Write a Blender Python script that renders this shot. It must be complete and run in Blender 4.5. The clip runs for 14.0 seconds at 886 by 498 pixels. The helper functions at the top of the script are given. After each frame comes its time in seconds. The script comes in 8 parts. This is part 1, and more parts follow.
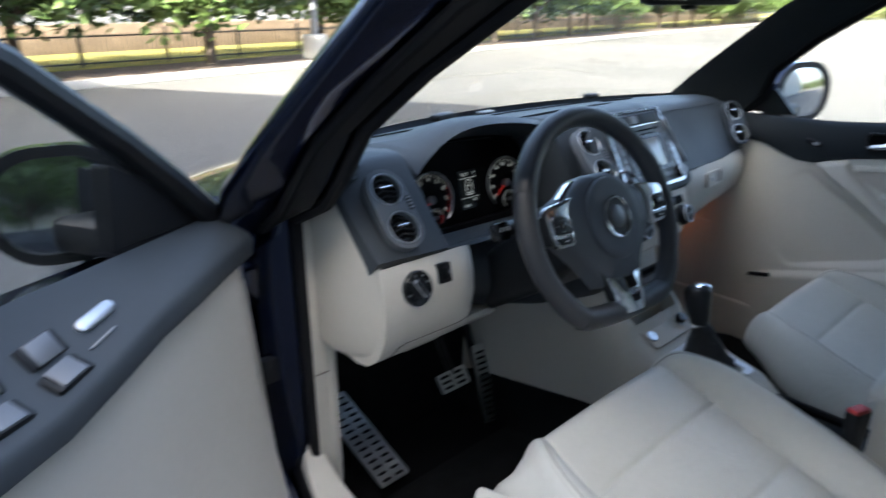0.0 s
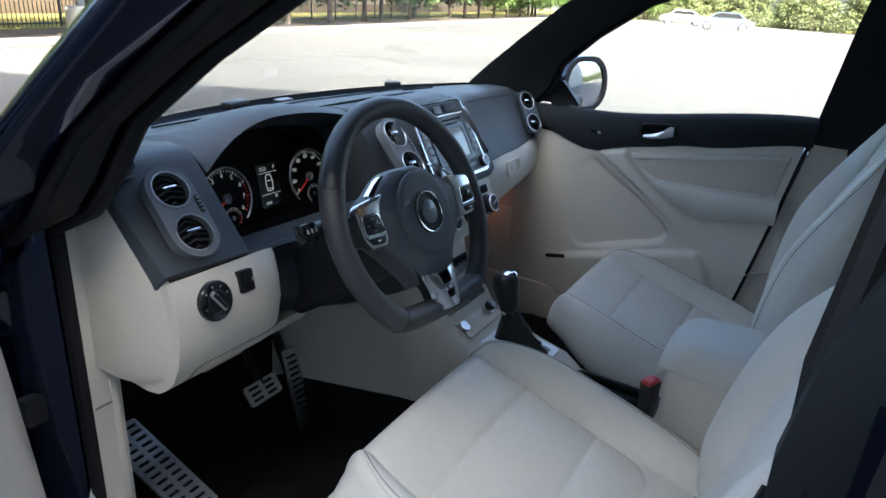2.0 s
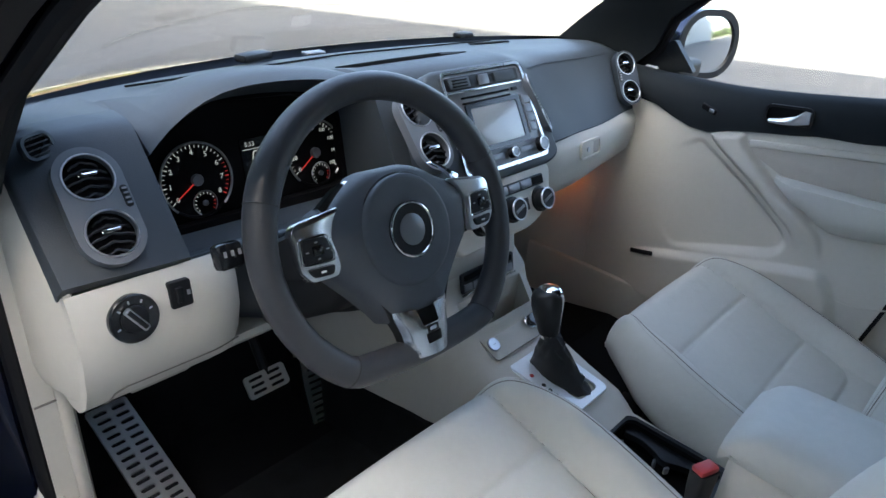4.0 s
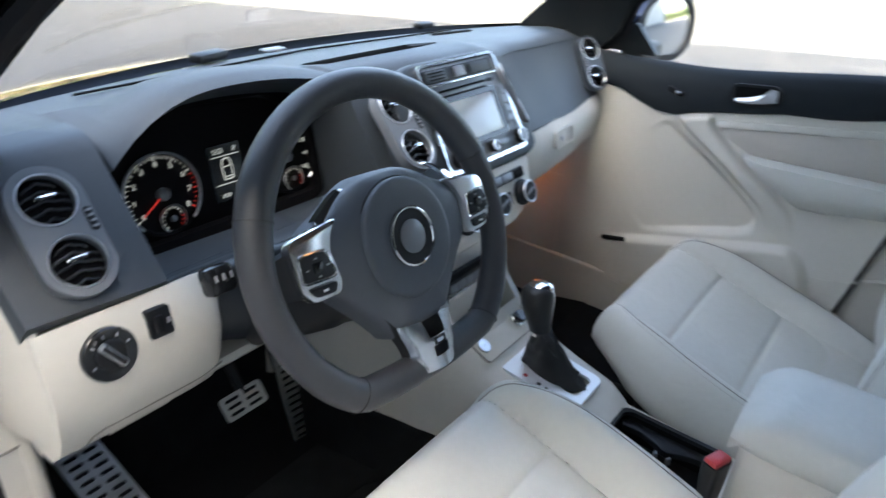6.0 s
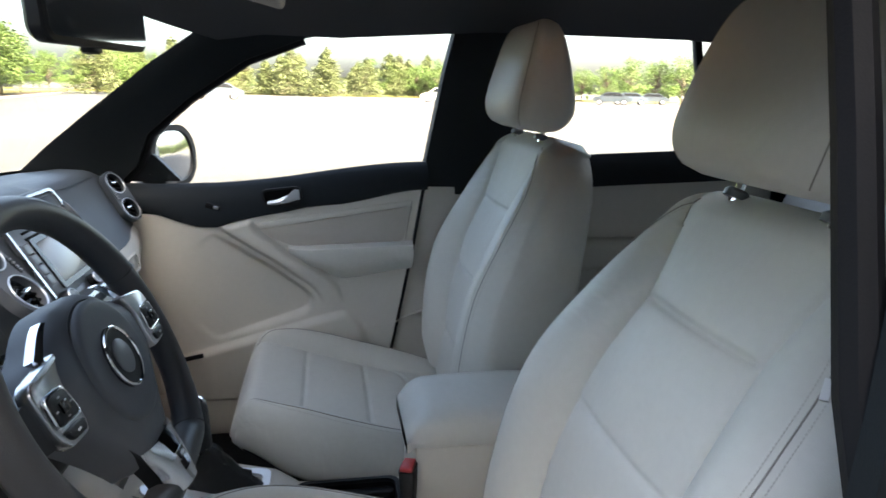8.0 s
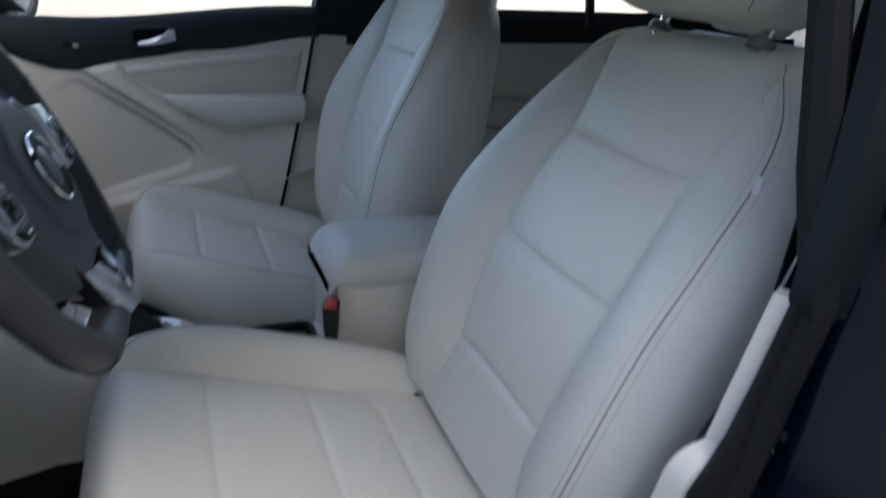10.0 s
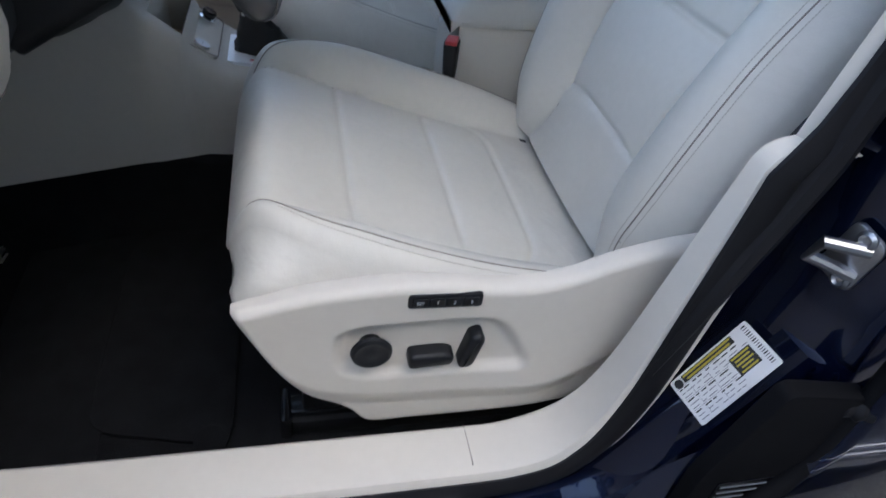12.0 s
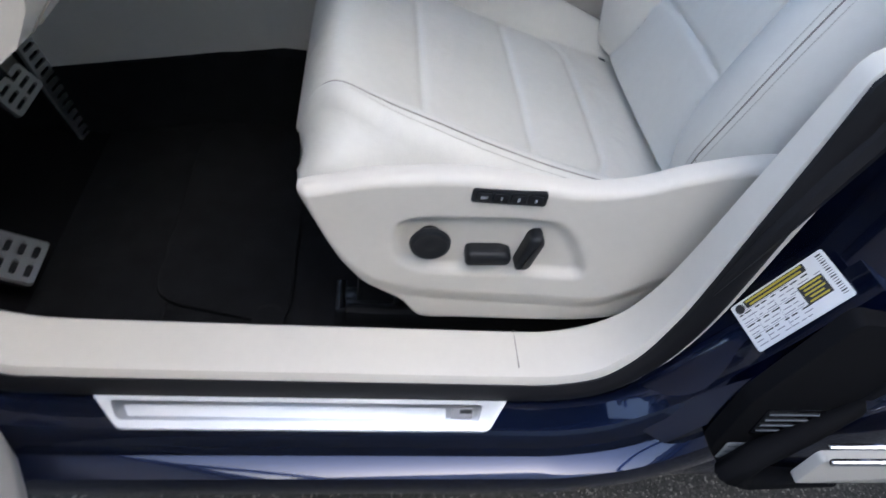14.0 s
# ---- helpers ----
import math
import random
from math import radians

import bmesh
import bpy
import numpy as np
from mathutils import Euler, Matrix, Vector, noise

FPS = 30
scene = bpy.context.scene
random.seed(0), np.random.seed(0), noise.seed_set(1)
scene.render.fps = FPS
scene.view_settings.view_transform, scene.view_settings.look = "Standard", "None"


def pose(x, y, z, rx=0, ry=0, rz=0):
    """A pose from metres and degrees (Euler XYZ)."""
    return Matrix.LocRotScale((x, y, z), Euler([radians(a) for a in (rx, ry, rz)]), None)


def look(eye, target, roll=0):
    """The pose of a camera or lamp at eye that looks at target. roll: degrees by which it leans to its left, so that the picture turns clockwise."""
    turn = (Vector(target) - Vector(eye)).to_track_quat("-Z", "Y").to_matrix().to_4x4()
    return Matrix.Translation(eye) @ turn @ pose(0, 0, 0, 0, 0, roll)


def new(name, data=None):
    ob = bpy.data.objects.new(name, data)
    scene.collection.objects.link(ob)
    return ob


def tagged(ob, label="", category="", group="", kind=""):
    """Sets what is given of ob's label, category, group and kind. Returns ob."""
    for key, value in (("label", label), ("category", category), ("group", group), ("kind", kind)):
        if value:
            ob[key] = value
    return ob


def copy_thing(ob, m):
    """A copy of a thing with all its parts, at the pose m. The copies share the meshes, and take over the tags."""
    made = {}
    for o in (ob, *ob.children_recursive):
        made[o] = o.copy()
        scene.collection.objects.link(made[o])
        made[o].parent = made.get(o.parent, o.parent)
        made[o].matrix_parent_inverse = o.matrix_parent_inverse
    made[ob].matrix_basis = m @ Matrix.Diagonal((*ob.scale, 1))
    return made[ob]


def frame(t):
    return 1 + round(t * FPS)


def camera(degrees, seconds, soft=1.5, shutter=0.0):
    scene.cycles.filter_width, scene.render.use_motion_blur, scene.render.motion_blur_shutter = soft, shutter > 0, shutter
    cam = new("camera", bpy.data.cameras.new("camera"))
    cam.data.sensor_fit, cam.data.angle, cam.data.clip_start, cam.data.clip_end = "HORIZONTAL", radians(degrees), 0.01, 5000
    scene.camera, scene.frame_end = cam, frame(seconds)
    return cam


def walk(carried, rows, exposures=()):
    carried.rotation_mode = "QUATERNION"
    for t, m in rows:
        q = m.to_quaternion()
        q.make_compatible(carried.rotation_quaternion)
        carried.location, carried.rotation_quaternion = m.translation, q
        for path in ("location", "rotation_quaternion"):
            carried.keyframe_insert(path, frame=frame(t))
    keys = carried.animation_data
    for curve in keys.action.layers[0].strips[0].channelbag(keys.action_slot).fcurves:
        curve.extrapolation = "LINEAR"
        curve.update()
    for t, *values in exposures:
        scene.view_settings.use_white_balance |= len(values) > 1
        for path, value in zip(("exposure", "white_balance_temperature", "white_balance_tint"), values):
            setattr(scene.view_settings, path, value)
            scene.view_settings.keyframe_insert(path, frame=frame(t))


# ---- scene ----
cam = camera(68.2, 14.0, shutter=0.5)

PATH = [
    (0, (-1.227, -0.548, 1.315), (0.033, 0.839, 0.617), 0.1),
    (0.5, (-1.218, -0.497, 1.307), (0.311, 0.625, 0.673), 2.2),
    (1, (-1.217, -0.487, 1.308), (0.37, 0.539, 0.655), 3.8),
    (1.5, (-1.207, -0.503, 1.314), (0.423, 0.46, 0.668), 3.8),
    (2, (-1.176, -0.498, 1.311), (0.444, 0.427, 0.591), 3.6),
    (2.5, (-1.108, -0.486, 1.323), (0.48, 0.448, 0.547), 3.0),
    (3, (-0.988, -0.482, 1.337), (0.513, 0.551, 0.514), 3.5),
    (3.5, (-0.881, -0.487, 1.343), (0.492, 0.664, 0.454), 4.6),
    (3.7, (-0.858, -0.485, 1.339), (0.48, 0.689, 0.427), 4.7),
    (5.8, (-0.84, -0.434, 1.325), (0.505, 0.709, 0.385), 4.4),
    (6, (-0.853, -0.401, 1.322), (0.581, 0.636, 0.39), 3.7),
    (6.5, (-0.908, -0.325, 1.304), (0.766, 0.355, 0.447), 1.6),
    (7, (-0.989, -0.246, 1.302), (0.865, -0.023, 0.588), 2.4),
    (7.5, (-1.022, -0.241, 1.279), (0.901, -0.342, 0.737), 1.6),
    (7.7, (-1.025, -0.229, 1.276), (0.904, -0.468, 0.803), 1.7),
    (9.8, (-0.992, -0.118, 1.207), (0.713, -0.893, 0.506), 5.0),
    (10, (-1.015, -0.102, 1.197), (0.661, -0.864, 0.414), 5.5),
    (10.5, (-1.079, -0.068, 1.167), (0.553, -0.759, 0.241), 7.2),
    (11, (-1.123, -0.057, 1.134), (0.451, -0.601, 0.027), 8.0),
    (11.5, (-1.136, -0.061, 1.119), (0.382, -0.523, -0.098), 8.4),
    (12, (-1.137, -0.063, 1.113), (0.351, -0.502, -0.149), 8.6),
    (12.5, (-1.162, -0.054, 1.086), (0.265, -0.376, -0.277), 9.9),
    (13, (-1.181, -0.047, 1.07), (0.173, -0.288, -0.383), 11.0),
    (13.5, (-1.183, -0.044, 1.069), (0.176, -0.266, -0.381), 10.8),
    (14, (-1.166, -0.056, 1.072), (0.224, -0.33, -0.34), 10.6),
]
walk(cam, [(t, look(eye, target, roll)) for t, eye, target, roll in PATH],
     [(0.0, 3.15, 6250, 3), (2.0, 3.17, 6200, 3), (3.5, 3.58, 6350, 3), (5.0, 3.92, 6600, 4), (6.2, 4.18, 6850, 4), (7.5, 3.68, 7300, 5), (9.8, 3.05, 6600, 6), (11.0, 3.05, 6500, 6), (12.5, 3.33, 6400, 6), (14.0, 3.53, 6400, 6)])

# ---- light ----
SUN_EL, SUN_AZ = radians(33), radians(241)      # elevation, compass angle from +y turning to +x
world = bpy.data.worlds.new("sky")
scene.world = world
world.use_nodes = True
wn = world.node_tree
sky = wn.nodes.new("ShaderNodeTexSky")
sky.sky_type = "NISHITA"
sky.sun_disc = False
sky.sun_elevation = SUN_EL
sky.sun_rotation = SUN_AZ
sky.air_density, sky.dust_density, sky.ozone_density = 0.70, 6.0, 0.3
wn.nodes["Background"].inputs["Strength"].default_value = 0.15
wn.links.new(sky.outputs[0], wn.nodes["Background"].inputs["Color"])
sun = new("sun", bpy.data.lights.new("sun", "SUN"))
sun.data.energy, sun.data.angle, sun.data.color = 4.5, radians(0.5), (1.0, 0.93, 0.82)
to_sun = Vector((math.sin(SUN_AZ) * math.cos(SUN_EL), math.cos(SUN_AZ) * math.cos(SUN_EL), math.sin(SUN_EL)))
sun.rotation_mode = "QUATERNION"
sun.rotation_quaternion = to_sun.to_track_quat("Z", "Y")
sun.location = to_sun * 60


# ---- materials ----
def material(name, base, rough=0.5, metal=0.0, var=0.12, scale=6.0, fine=300.0, bump=0.15, depth=0.001,
             coat=0.0, spec=0.5, tint=None, wear=0.0):
    """Principled surface: slow colour drift, fine grain, fine relief, and a little uneven gloss."""
    mat = bpy.data.materials.new(name)
    mat.use_nodes = True
    nt = mat.node_tree
    p = nt.nodes["Principled BSDF"]
    tc = nt.nodes.new("ShaderNodeTexCoord")
    big = nt.nodes.new("ShaderNodeTexNoise")
    big.inputs["Scale"].default_value, big.inputs["Detail"].default_value = scale, 5
    small = nt.nodes.new("ShaderNodeTexNoise")
    small.inputs["Scale"].default_value, small.inputs["Detail"].default_value = fine, 3
    nt.links.new(tc.outputs["Object"], big.inputs["Vector"])
    nt.links.new(tc.outputs["Object"], small.inputs["Vector"])
    ramp = nt.nodes.new("ShaderNodeValToRGB")
    t = tint or base
    ramp.color_ramp.elements[0].position, ramp.color_ramp.elements[1].position = 0.3, 0.72
    ramp.color_ramp.elements[0].color = (*[c * (1 - var) for c in t], 1)
    ramp.color_ramp.elements[1].color = (*[min(1, c * (1 + var)) for c in base], 1)
    nt.links.new(big.outputs[0], ramp.inputs[0])
    mix = nt.nodes.new("ShaderNodeMixRGB")
    mix.blend_type = "MULTIPLY"
    mix.inputs[0].default_value = min(1.0, var * 1.5)
    nt.links.new(ramp.outputs[0], mix.inputs[1])
    nt.links.new(small.outputs[0], mix.inputs[2])
    bright = nt.nodes.new("ShaderNodeBrightContrast")
    bright.inputs["Bright"].default_value = 0.0
    nt.links.new(mix.outputs[0], bright.inputs[0])
    nt.links.new(bright.outputs[0], p.inputs["Base Color"])
    mr = nt.nodes.new("ShaderNodeMapRange")
    mr.inputs["To Min"].default_value, mr.inputs["To Max"].default_value = max(0.02, rough - 0.08 - wear), min(1, rough + 0.08 + wear)
    nt.links.new(big.outputs[0], mr.inputs[0])
    nt.links.new(mr.outputs[0], p.inputs["Roughness"])
    p.inputs["Metallic"].default_value = metal
    p.inputs["Specular IOR Level"].default_value = spec
    p.inputs["Coat Weight"].default_value = coat
    p.inputs["Coat Roughness"].default_value = 0.04
    if bump:
        b = nt.nodes.new("ShaderNodeBump")
        b.inputs["Strength"].default_value, b.inputs["Distance"].default_value = bump, depth
        nt.links.new(small.outputs[0], b.inputs["Height"])
        nt.links.new(b.outputs[0], p.inputs["Normal"])
    return mat


def grain(name, base, rough, cell=420.0, bump=0.3, depth=0.0006, var=0.08, spec=0.5):
    """Moulded plastic or leather: cell-shaped pebble relief on a slowly varying colour."""
    mat = material(name, base, rough, var=var, scale=4, fine=90, bump=0, spec=spec)
    nt = mat.node_tree
    p = nt.nodes["Principled BSDF"]
    tc = nt.nodes.new("ShaderNodeTexCoord")
    v = nt.nodes.new("ShaderNodeTexVoronoi")
    v.inputs["Scale"].default_value = cell
    n = nt.nodes.new("ShaderNodeTexNoise")
    n.inputs["Scale"].default_value, n.inputs["Detail"].default_value = cell * 0.15, 4
    nt.links.new(tc.outputs["Object"], v.inputs["Vector"])
    nt.links.new(tc.outputs["Object"], n.inputs["Vector"])
    add = nt.nodes.new("ShaderNodeMath")
    nt.links.new(v.outputs["Distance"], add.inputs[0])
    nt.links.new(n.outputs[0], add.inputs[1])
    b = nt.nodes.new("ShaderNodeBump")
    b.inputs["Strength"].default_value, b.inputs["Distance"].default_value = bump, depth
    nt.links.new(add.outputs[0], b.inputs["Height"])
    nt.links.new(b.outputs[0], p.inputs["Normal"])
    return mat


def glow(name, colour, strength):
    mat = bpy.data.materials.new(name)
    mat.use_nodes = True
    p = mat.node_tree.nodes["Principled BSDF"]
    p.inputs["Base Color"].default_value = (*[c * 0.5 for c in colour], 1)
    p.inputs["Emission Color"].default_value = (*colour, 1)
    p.inputs["Emission Strength"].default_value = strength
    return mat


def glass(name, tint=(0.95, 0.97, 0.96), clear=0.93):
    """Thin clear pane: mostly lets light through, with a true mirror-like gloss by angle."""
    mat = bpy.data.materials.new(name)
    mat.use_nodes = True
    nt = mat.node_tree
    out = nt.nodes["Material Output"]
    nt.nodes.remove(nt.nodes["Principled BSDF"])
    tr = nt.nodes.new("ShaderNodeBsdfTransparent")
    tr.inputs[0].default_value = (*tint, 1)
    gl = nt.nodes.new("ShaderNodeBsdfGlossy")
    gl.inputs["Roughness"].default_value = 0.01
    lw = nt.nodes.new("ShaderNodeLayerWeight")
    lw.inputs["Blend"].default_value = 0.5
    pw = nt.nodes.new("ShaderNodeMath")
    pw.operation = "POWER"
    pw.inputs[1].default_value = 4.0
    fr = nt.nodes.new("ShaderNodeMath")
    fr.operation = "MULTIPLY_ADD"
    fr.inputs[1].default_value, fr.inputs[2].default_value = 0.6, 0.03
    nt.links.new(lw.outputs["Facing"], pw.inputs[0])
    nt.links.new(pw.outputs[0], fr.inputs[0])
    mx = nt.nodes.new("ShaderNodeMixShader")
    nt.links.new(fr.outputs[0], mx.inputs[0])
    nt.links.new(tr.outputs[0], mx.inputs[1])
    nt.links.new(gl.outputs[0], mx.inputs[2])
    nt.links.new(mx.outputs[0], out.inputs[0])
    return mat


CREAM = grain("cream_leather", (0.643, 0.624, 0.568), 0.48, cell=520, bump=0.22, depth=0.0005, var=0.05)
def creased(mat, scale, strength, depth):
    """Adds slow soft creases under a fine relief."""
    nt = mat.node_tree
    p = nt.nodes["Principled BSDF"]
    fine = p.inputs["Normal"].links[0].from_node
    tc = nt.nodes.new("ShaderNodeTexCoord")
    n = nt.nodes.new("ShaderNodeTexNoise")
    n.inputs["Scale"].default_value, n.inputs["Detail"].default_value, n.inputs["Distortion"].default_value = scale, 3, 0.8
    nt.links.new(tc.outputs["Object"], n.inputs["Vector"])
    bm_ = nt.nodes.new("ShaderNodeBump")
    bm_.inputs["Strength"].default_value, bm_.inputs["Distance"].default_value = strength, depth
    nt.links.new(n.outputs[0], bm_.inputs["Height"])
    nt.links.new(bm_.outputs[0], fine.inputs["Normal"])
    return mat


creased(CREAM, 9.0, 0.22, 0.02)
BEIGE = grain("beige_plastic", (0.625, 0.588, 0.522), 0.55, cell=900, bump=0.2, depth=0.0003, var=0.04)
BEIGE_CLOTH = grain("beige_trim_cloth", (0.50, 0.455, 0.40), 0.75, cell=1400, bump=0.35, depth=0.0004, var=0.06)
SEAM = material("cream_seam", (0.27, 0.245, 0.215), 0.7, var=0.1, fine=800)
STITCH = material("pale_thread", (0.55, 0.52, 0.46), 0.6, var=0.1, fine=2000)
SLATE = grain("slate_dash_plastic", (0.044, 0.053, 0.063), 0.56, cell=700, bump=0.35, depth=0.0005, var=0.08)
BLACK = grain("black_plastic", (0.010, 0.011, 0.013), 0.45, cell=900, bump=0.25, depth=0.0004, var=0.1, spec=0.3)
GLOSSBLACK = material("gloss_black", (0.010, 0.011, 0.013), 0.18, var=0.05, bump=0)
DARKHOLE = material("dark_recess", (0.006, 0.006, 0.007), 0.8, var=0.1, bump=0, spec=0.08)
HUBSKIN = grain("slate_airbag_skin", (0.092, 0.100, 0.114), 0.52, cell=800, bump=0.3, depth=0.0004, var=0.07, spec=0.4)
WHEEL_LEATHER = grain("black_wheel_leather", (0.046, 0.048, 0.054), 0.42, cell=900, bump=0.3, depth=0.0005, var=0.08)
BOOT = grain("black_boot_leather", (0.009, 0.009, 0.010), 0.38, cell=500, bump=0.5, depth=0.0008, var=0.12)
PILLAR = grain("dark_pillar_trim", (0.015, 0.019, 0.022), 0.72, cell=1200, bump=0.4, depth=0.0006, var=0.08, spec=0.25)
RUBBER = material("seal_rubber", (0.010, 0.010, 0.012), 0.65, var=0.15, fine=500, bump=0.2, spec=0.25)
CARPET = material("black_carpet", (0.012, 0.013, 0.015), 0.95, var=0.3, scale=25, fine=900, bump=0.9, depth=0.003, spec=0.12)
NAVY = material("navy_paint", (0.0045, 0.011, 0.040), 0.24, metal=0.8, var=0.06, scale=2, fine=1500, bump=0.02, coat=1.0)
PLATE = material("satin_plate", (0.90, 0.91, 0.92), 0.42, metal=0.35, var=0.03, fine=900, bump=0.05)
SILVER = material("satin_silver", (0.62, 0.63, 0.65), 0.32, metal=0.9, var=0.03, fine=900, bump=0.05)
BEZEL = material("dark_bezel_plastic", (0.165, 0.175, 0.19), 0.62, metal=0.0, spec=0.2, var=0.05, fine=700, bump=0.08)
COLUMN = grain("dark_column_plastic", (0.022, 0.026, 0.031), 0.5, cell=800, bump=0.3, depth=0.0004, var=0.08, spec=0.35)
SLATGLOSS = material("gloss_slat", (0.045, 0.046, 0.050), 0.22, var=0.05, bump=0)
GREYSILVER = material("grey_silver_paint", (0.20, 0.205, 0.22), 0.40, metal=0.4, var=0.04, fine=900, bump=0.05)
CHROME = material("chrome", (0.86, 0.87, 0.88), 0.08, metal=1.0, var=0.02, bump=0)
SATIN = material("satin_chrome", (0.66, 0.67, 0.69), 0.27, metal=1.0, var=0.03, bump=0)
PEDALPAD = material("pedal_pad_aluminium", (0.80, 0.80, 0.80), 0.34, metal=0.95, var=0.05, fine=700, bump=0.08)
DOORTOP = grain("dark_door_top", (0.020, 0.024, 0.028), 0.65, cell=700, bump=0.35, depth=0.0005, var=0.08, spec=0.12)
STEEL = material("plain_steel", (0.42, 0.42, 0.43), 0.35, metal=1.0, var=0.15, fine=300, bump=0.1)
WHITE = material("white_print", (0.75, 0.75, 0.74), 0.5, var=0.03, bump=0)
GREYPRINT = material("grey_print", (0.30, 0.30, 0.31), 0.5, var=0.05, bump=0)
INK = material("black_ink", (0.02, 0.02, 0.02), 0.5, var=0.05, bump=0)
YELLOW = material("yellow_print", (0.50, 0.40, 0.05), 0.5, var=0.05, bump=0)
RED = material("red_plastic", (0.50, 0.045, 0.05), 0.4, var=0.06, bump=0)
# base grey lightened to carry the sky's reflection on the switched-off screen
SCREEN = material("sky_grey_display", (0.36, 0.375, 0.38), 0.16, var=0.04, bump=0)
DIALFACE = material("dial_face", (0.005, 0.005, 0.006), 0.5, var=0.05, bump=0, spec=0.12)
MARK = glow("lit_white_mark", (0.85, 0.86, 0.82), 0.036)
MARKRED = glow("lit_red_mark", (0.85, 0.05, 0.04), 0.036)
AMBER = glow("amber_footlight", (1.0, 0.30, 0.08), 0.28)
DOMELIGHT = glow("dome_lamp_glow", (1.0, 0.45, 0.15), 0.5)
MIRROR = material("mirror_glass", (0.90, 0.91, 0.91), 0.015, metal=1.0, var=0.0, bump=0)
HEADLINER = material("headliner_cloth", (0.035, 0.036, 0.040), 0.9, var=0.1, fine=900, bump=0.4)
PANE = glass("window_glass")
REARPANE = glass("tinted_rear_glass", (0.55, 0.60, 0.58))
PEARL = material("pearl_body_beige", (0.5, 0.47, 0.42), 0.3, var=0.05, bump=0)


# ---- mesh tools ----
def part(name, bm, mat, parent=None, label="", smooth=35):
    bmesh.ops.recalc_face_normals(bm, faces=bm.faces)
    me = bpy.data.meshes.new(name)
    bm.to_mesh(me)
    bm.free()
    me.materials.append(mat)
    if smooth:
        me.shade_smooth()
        me.set_sharp_from_angle(angle=radians(smooth))
    ob = new(name, me)
    ob.parent = parent
    if label:
        ob["label"] = label
    return ob


def thing(name, label, category, at=(0, 0, 0), group="", kind=""):
    ob = new(name)
    ob.empty_display_size = 0.05
    ob.location = at
    BASE[ob.name] = Vector(at)
    return tagged(ob, label, category, group, kind)


BASE = {}


def child(name, bm, mat, owner, label="", smooth=35):
    """A part given in world coordinates under a thing whose Empty may stand anywhere."""
    o = owner
    while o.parent:
        o = o.parent
    bmesh.ops.translate(bm, verts=bm.verts, vec=-BASE.get(o.name, Vector()))
    return part(name, bm, mat, owner, label, smooth)


def box(sx, sy, sz, r=0.004, m=Matrix(), seg=2):
    bm = bmesh.new()
    bmesh.ops.create_cube(bm, size=1)
    bmesh.ops.scale(bm, vec=(sx, sy, sz), verts=bm.verts)
    if r > 0:
        bmesh.ops.bevel(bm, geom=bm.edges[:], offset=min(r, 0.49 * min(sx, sy, sz)), segments=seg, affect="EDGES", profile=0.5)
    bm.transform(m)
    return bm


def loft(rings, close=True, caps=True):
    """Quads between rings of equally many points. close: each ring is a loop."""
    bm = bmesh.new()
    vs = [[bm.verts.new(p) for p in ring] for ring in rings]
    n = len(vs[0])
    for a, b in zip(vs, vs[1:]):
        for i in range(n if close else n - 1):
            j = (i + 1) % n
            try:
                bm.faces.new((a[i], a[j], b[j], b[i]))
            except ValueError:
                pass
    if caps and close:
        bm.faces.new(vs[0])
        bm.faces.new(vs[-1])
    return bm


def slab(bm, t):
    """Gives an open sheet thickness t."""
    bmesh.ops.recalc_face_normals(bm, faces=bm.faces)
    bmesh.ops.solidify(bm, geom=bm.faces[:], thickness=t)
    return bm


def tube(pts, r, n=10, closed=False):
    pts = [Vector(p) for p in pts]
    k = len(pts)
    rs = r if isinstance(r, (list, tuple)) else [r] * k
    rings, up = [], None
    for i, p in enumerate(pts):
        a = pts[(i - 1) % k] if (closed or i) else p
        b = pts[(i + 1) % k] if (closed or i < k - 1) else p
        t = (b - a).normalized()
        if up is None:
            up = t.orthogonal().normalized()
        up = (up - t * up.dot(t)).normalized()
        side = t.cross(up)
        rings.append([p + (up * math.cos(q) + side * math.sin(q)) * rs[i] for q in (2 * math.pi * j / n for j in range(n))])
    bm = bmesh.new()
    vs = [[bm.verts.new(p) for p in ring] for ring in rings]
    last = k if closed else k - 1
    for i in range(last):
        a, b = vs[i], vs[(i + 1) % k]
        off = 0
        if closed and i == k - 1:
            off = min(range(n), key=lambda o: (rings[0][o] - rings[-1][0]).length)
        for j in range(n):
            bm.faces.new((a[j], a[(j + 1) % n], b[(j + 1 + off) % n], b[(j + off) % n]))
    if not closed:
        bm.faces.new(vs[0])
        bm.faces.new(vs[-1])
    return bm


def lathe(profile, n=32, m=Matrix()):
    """profile: (radius, height) from bottom to top, about the local z."""
    rings = [[Vector((max(r, 1e-4) * math.cos(2 * math.pi * i / n), max(r, 1e-4) * math.sin(2 * math.pi * i / n), h)) for i in range(n)] for r, h in profile]
    bm = loft(rings)
    bm.transform(m)
    return bm


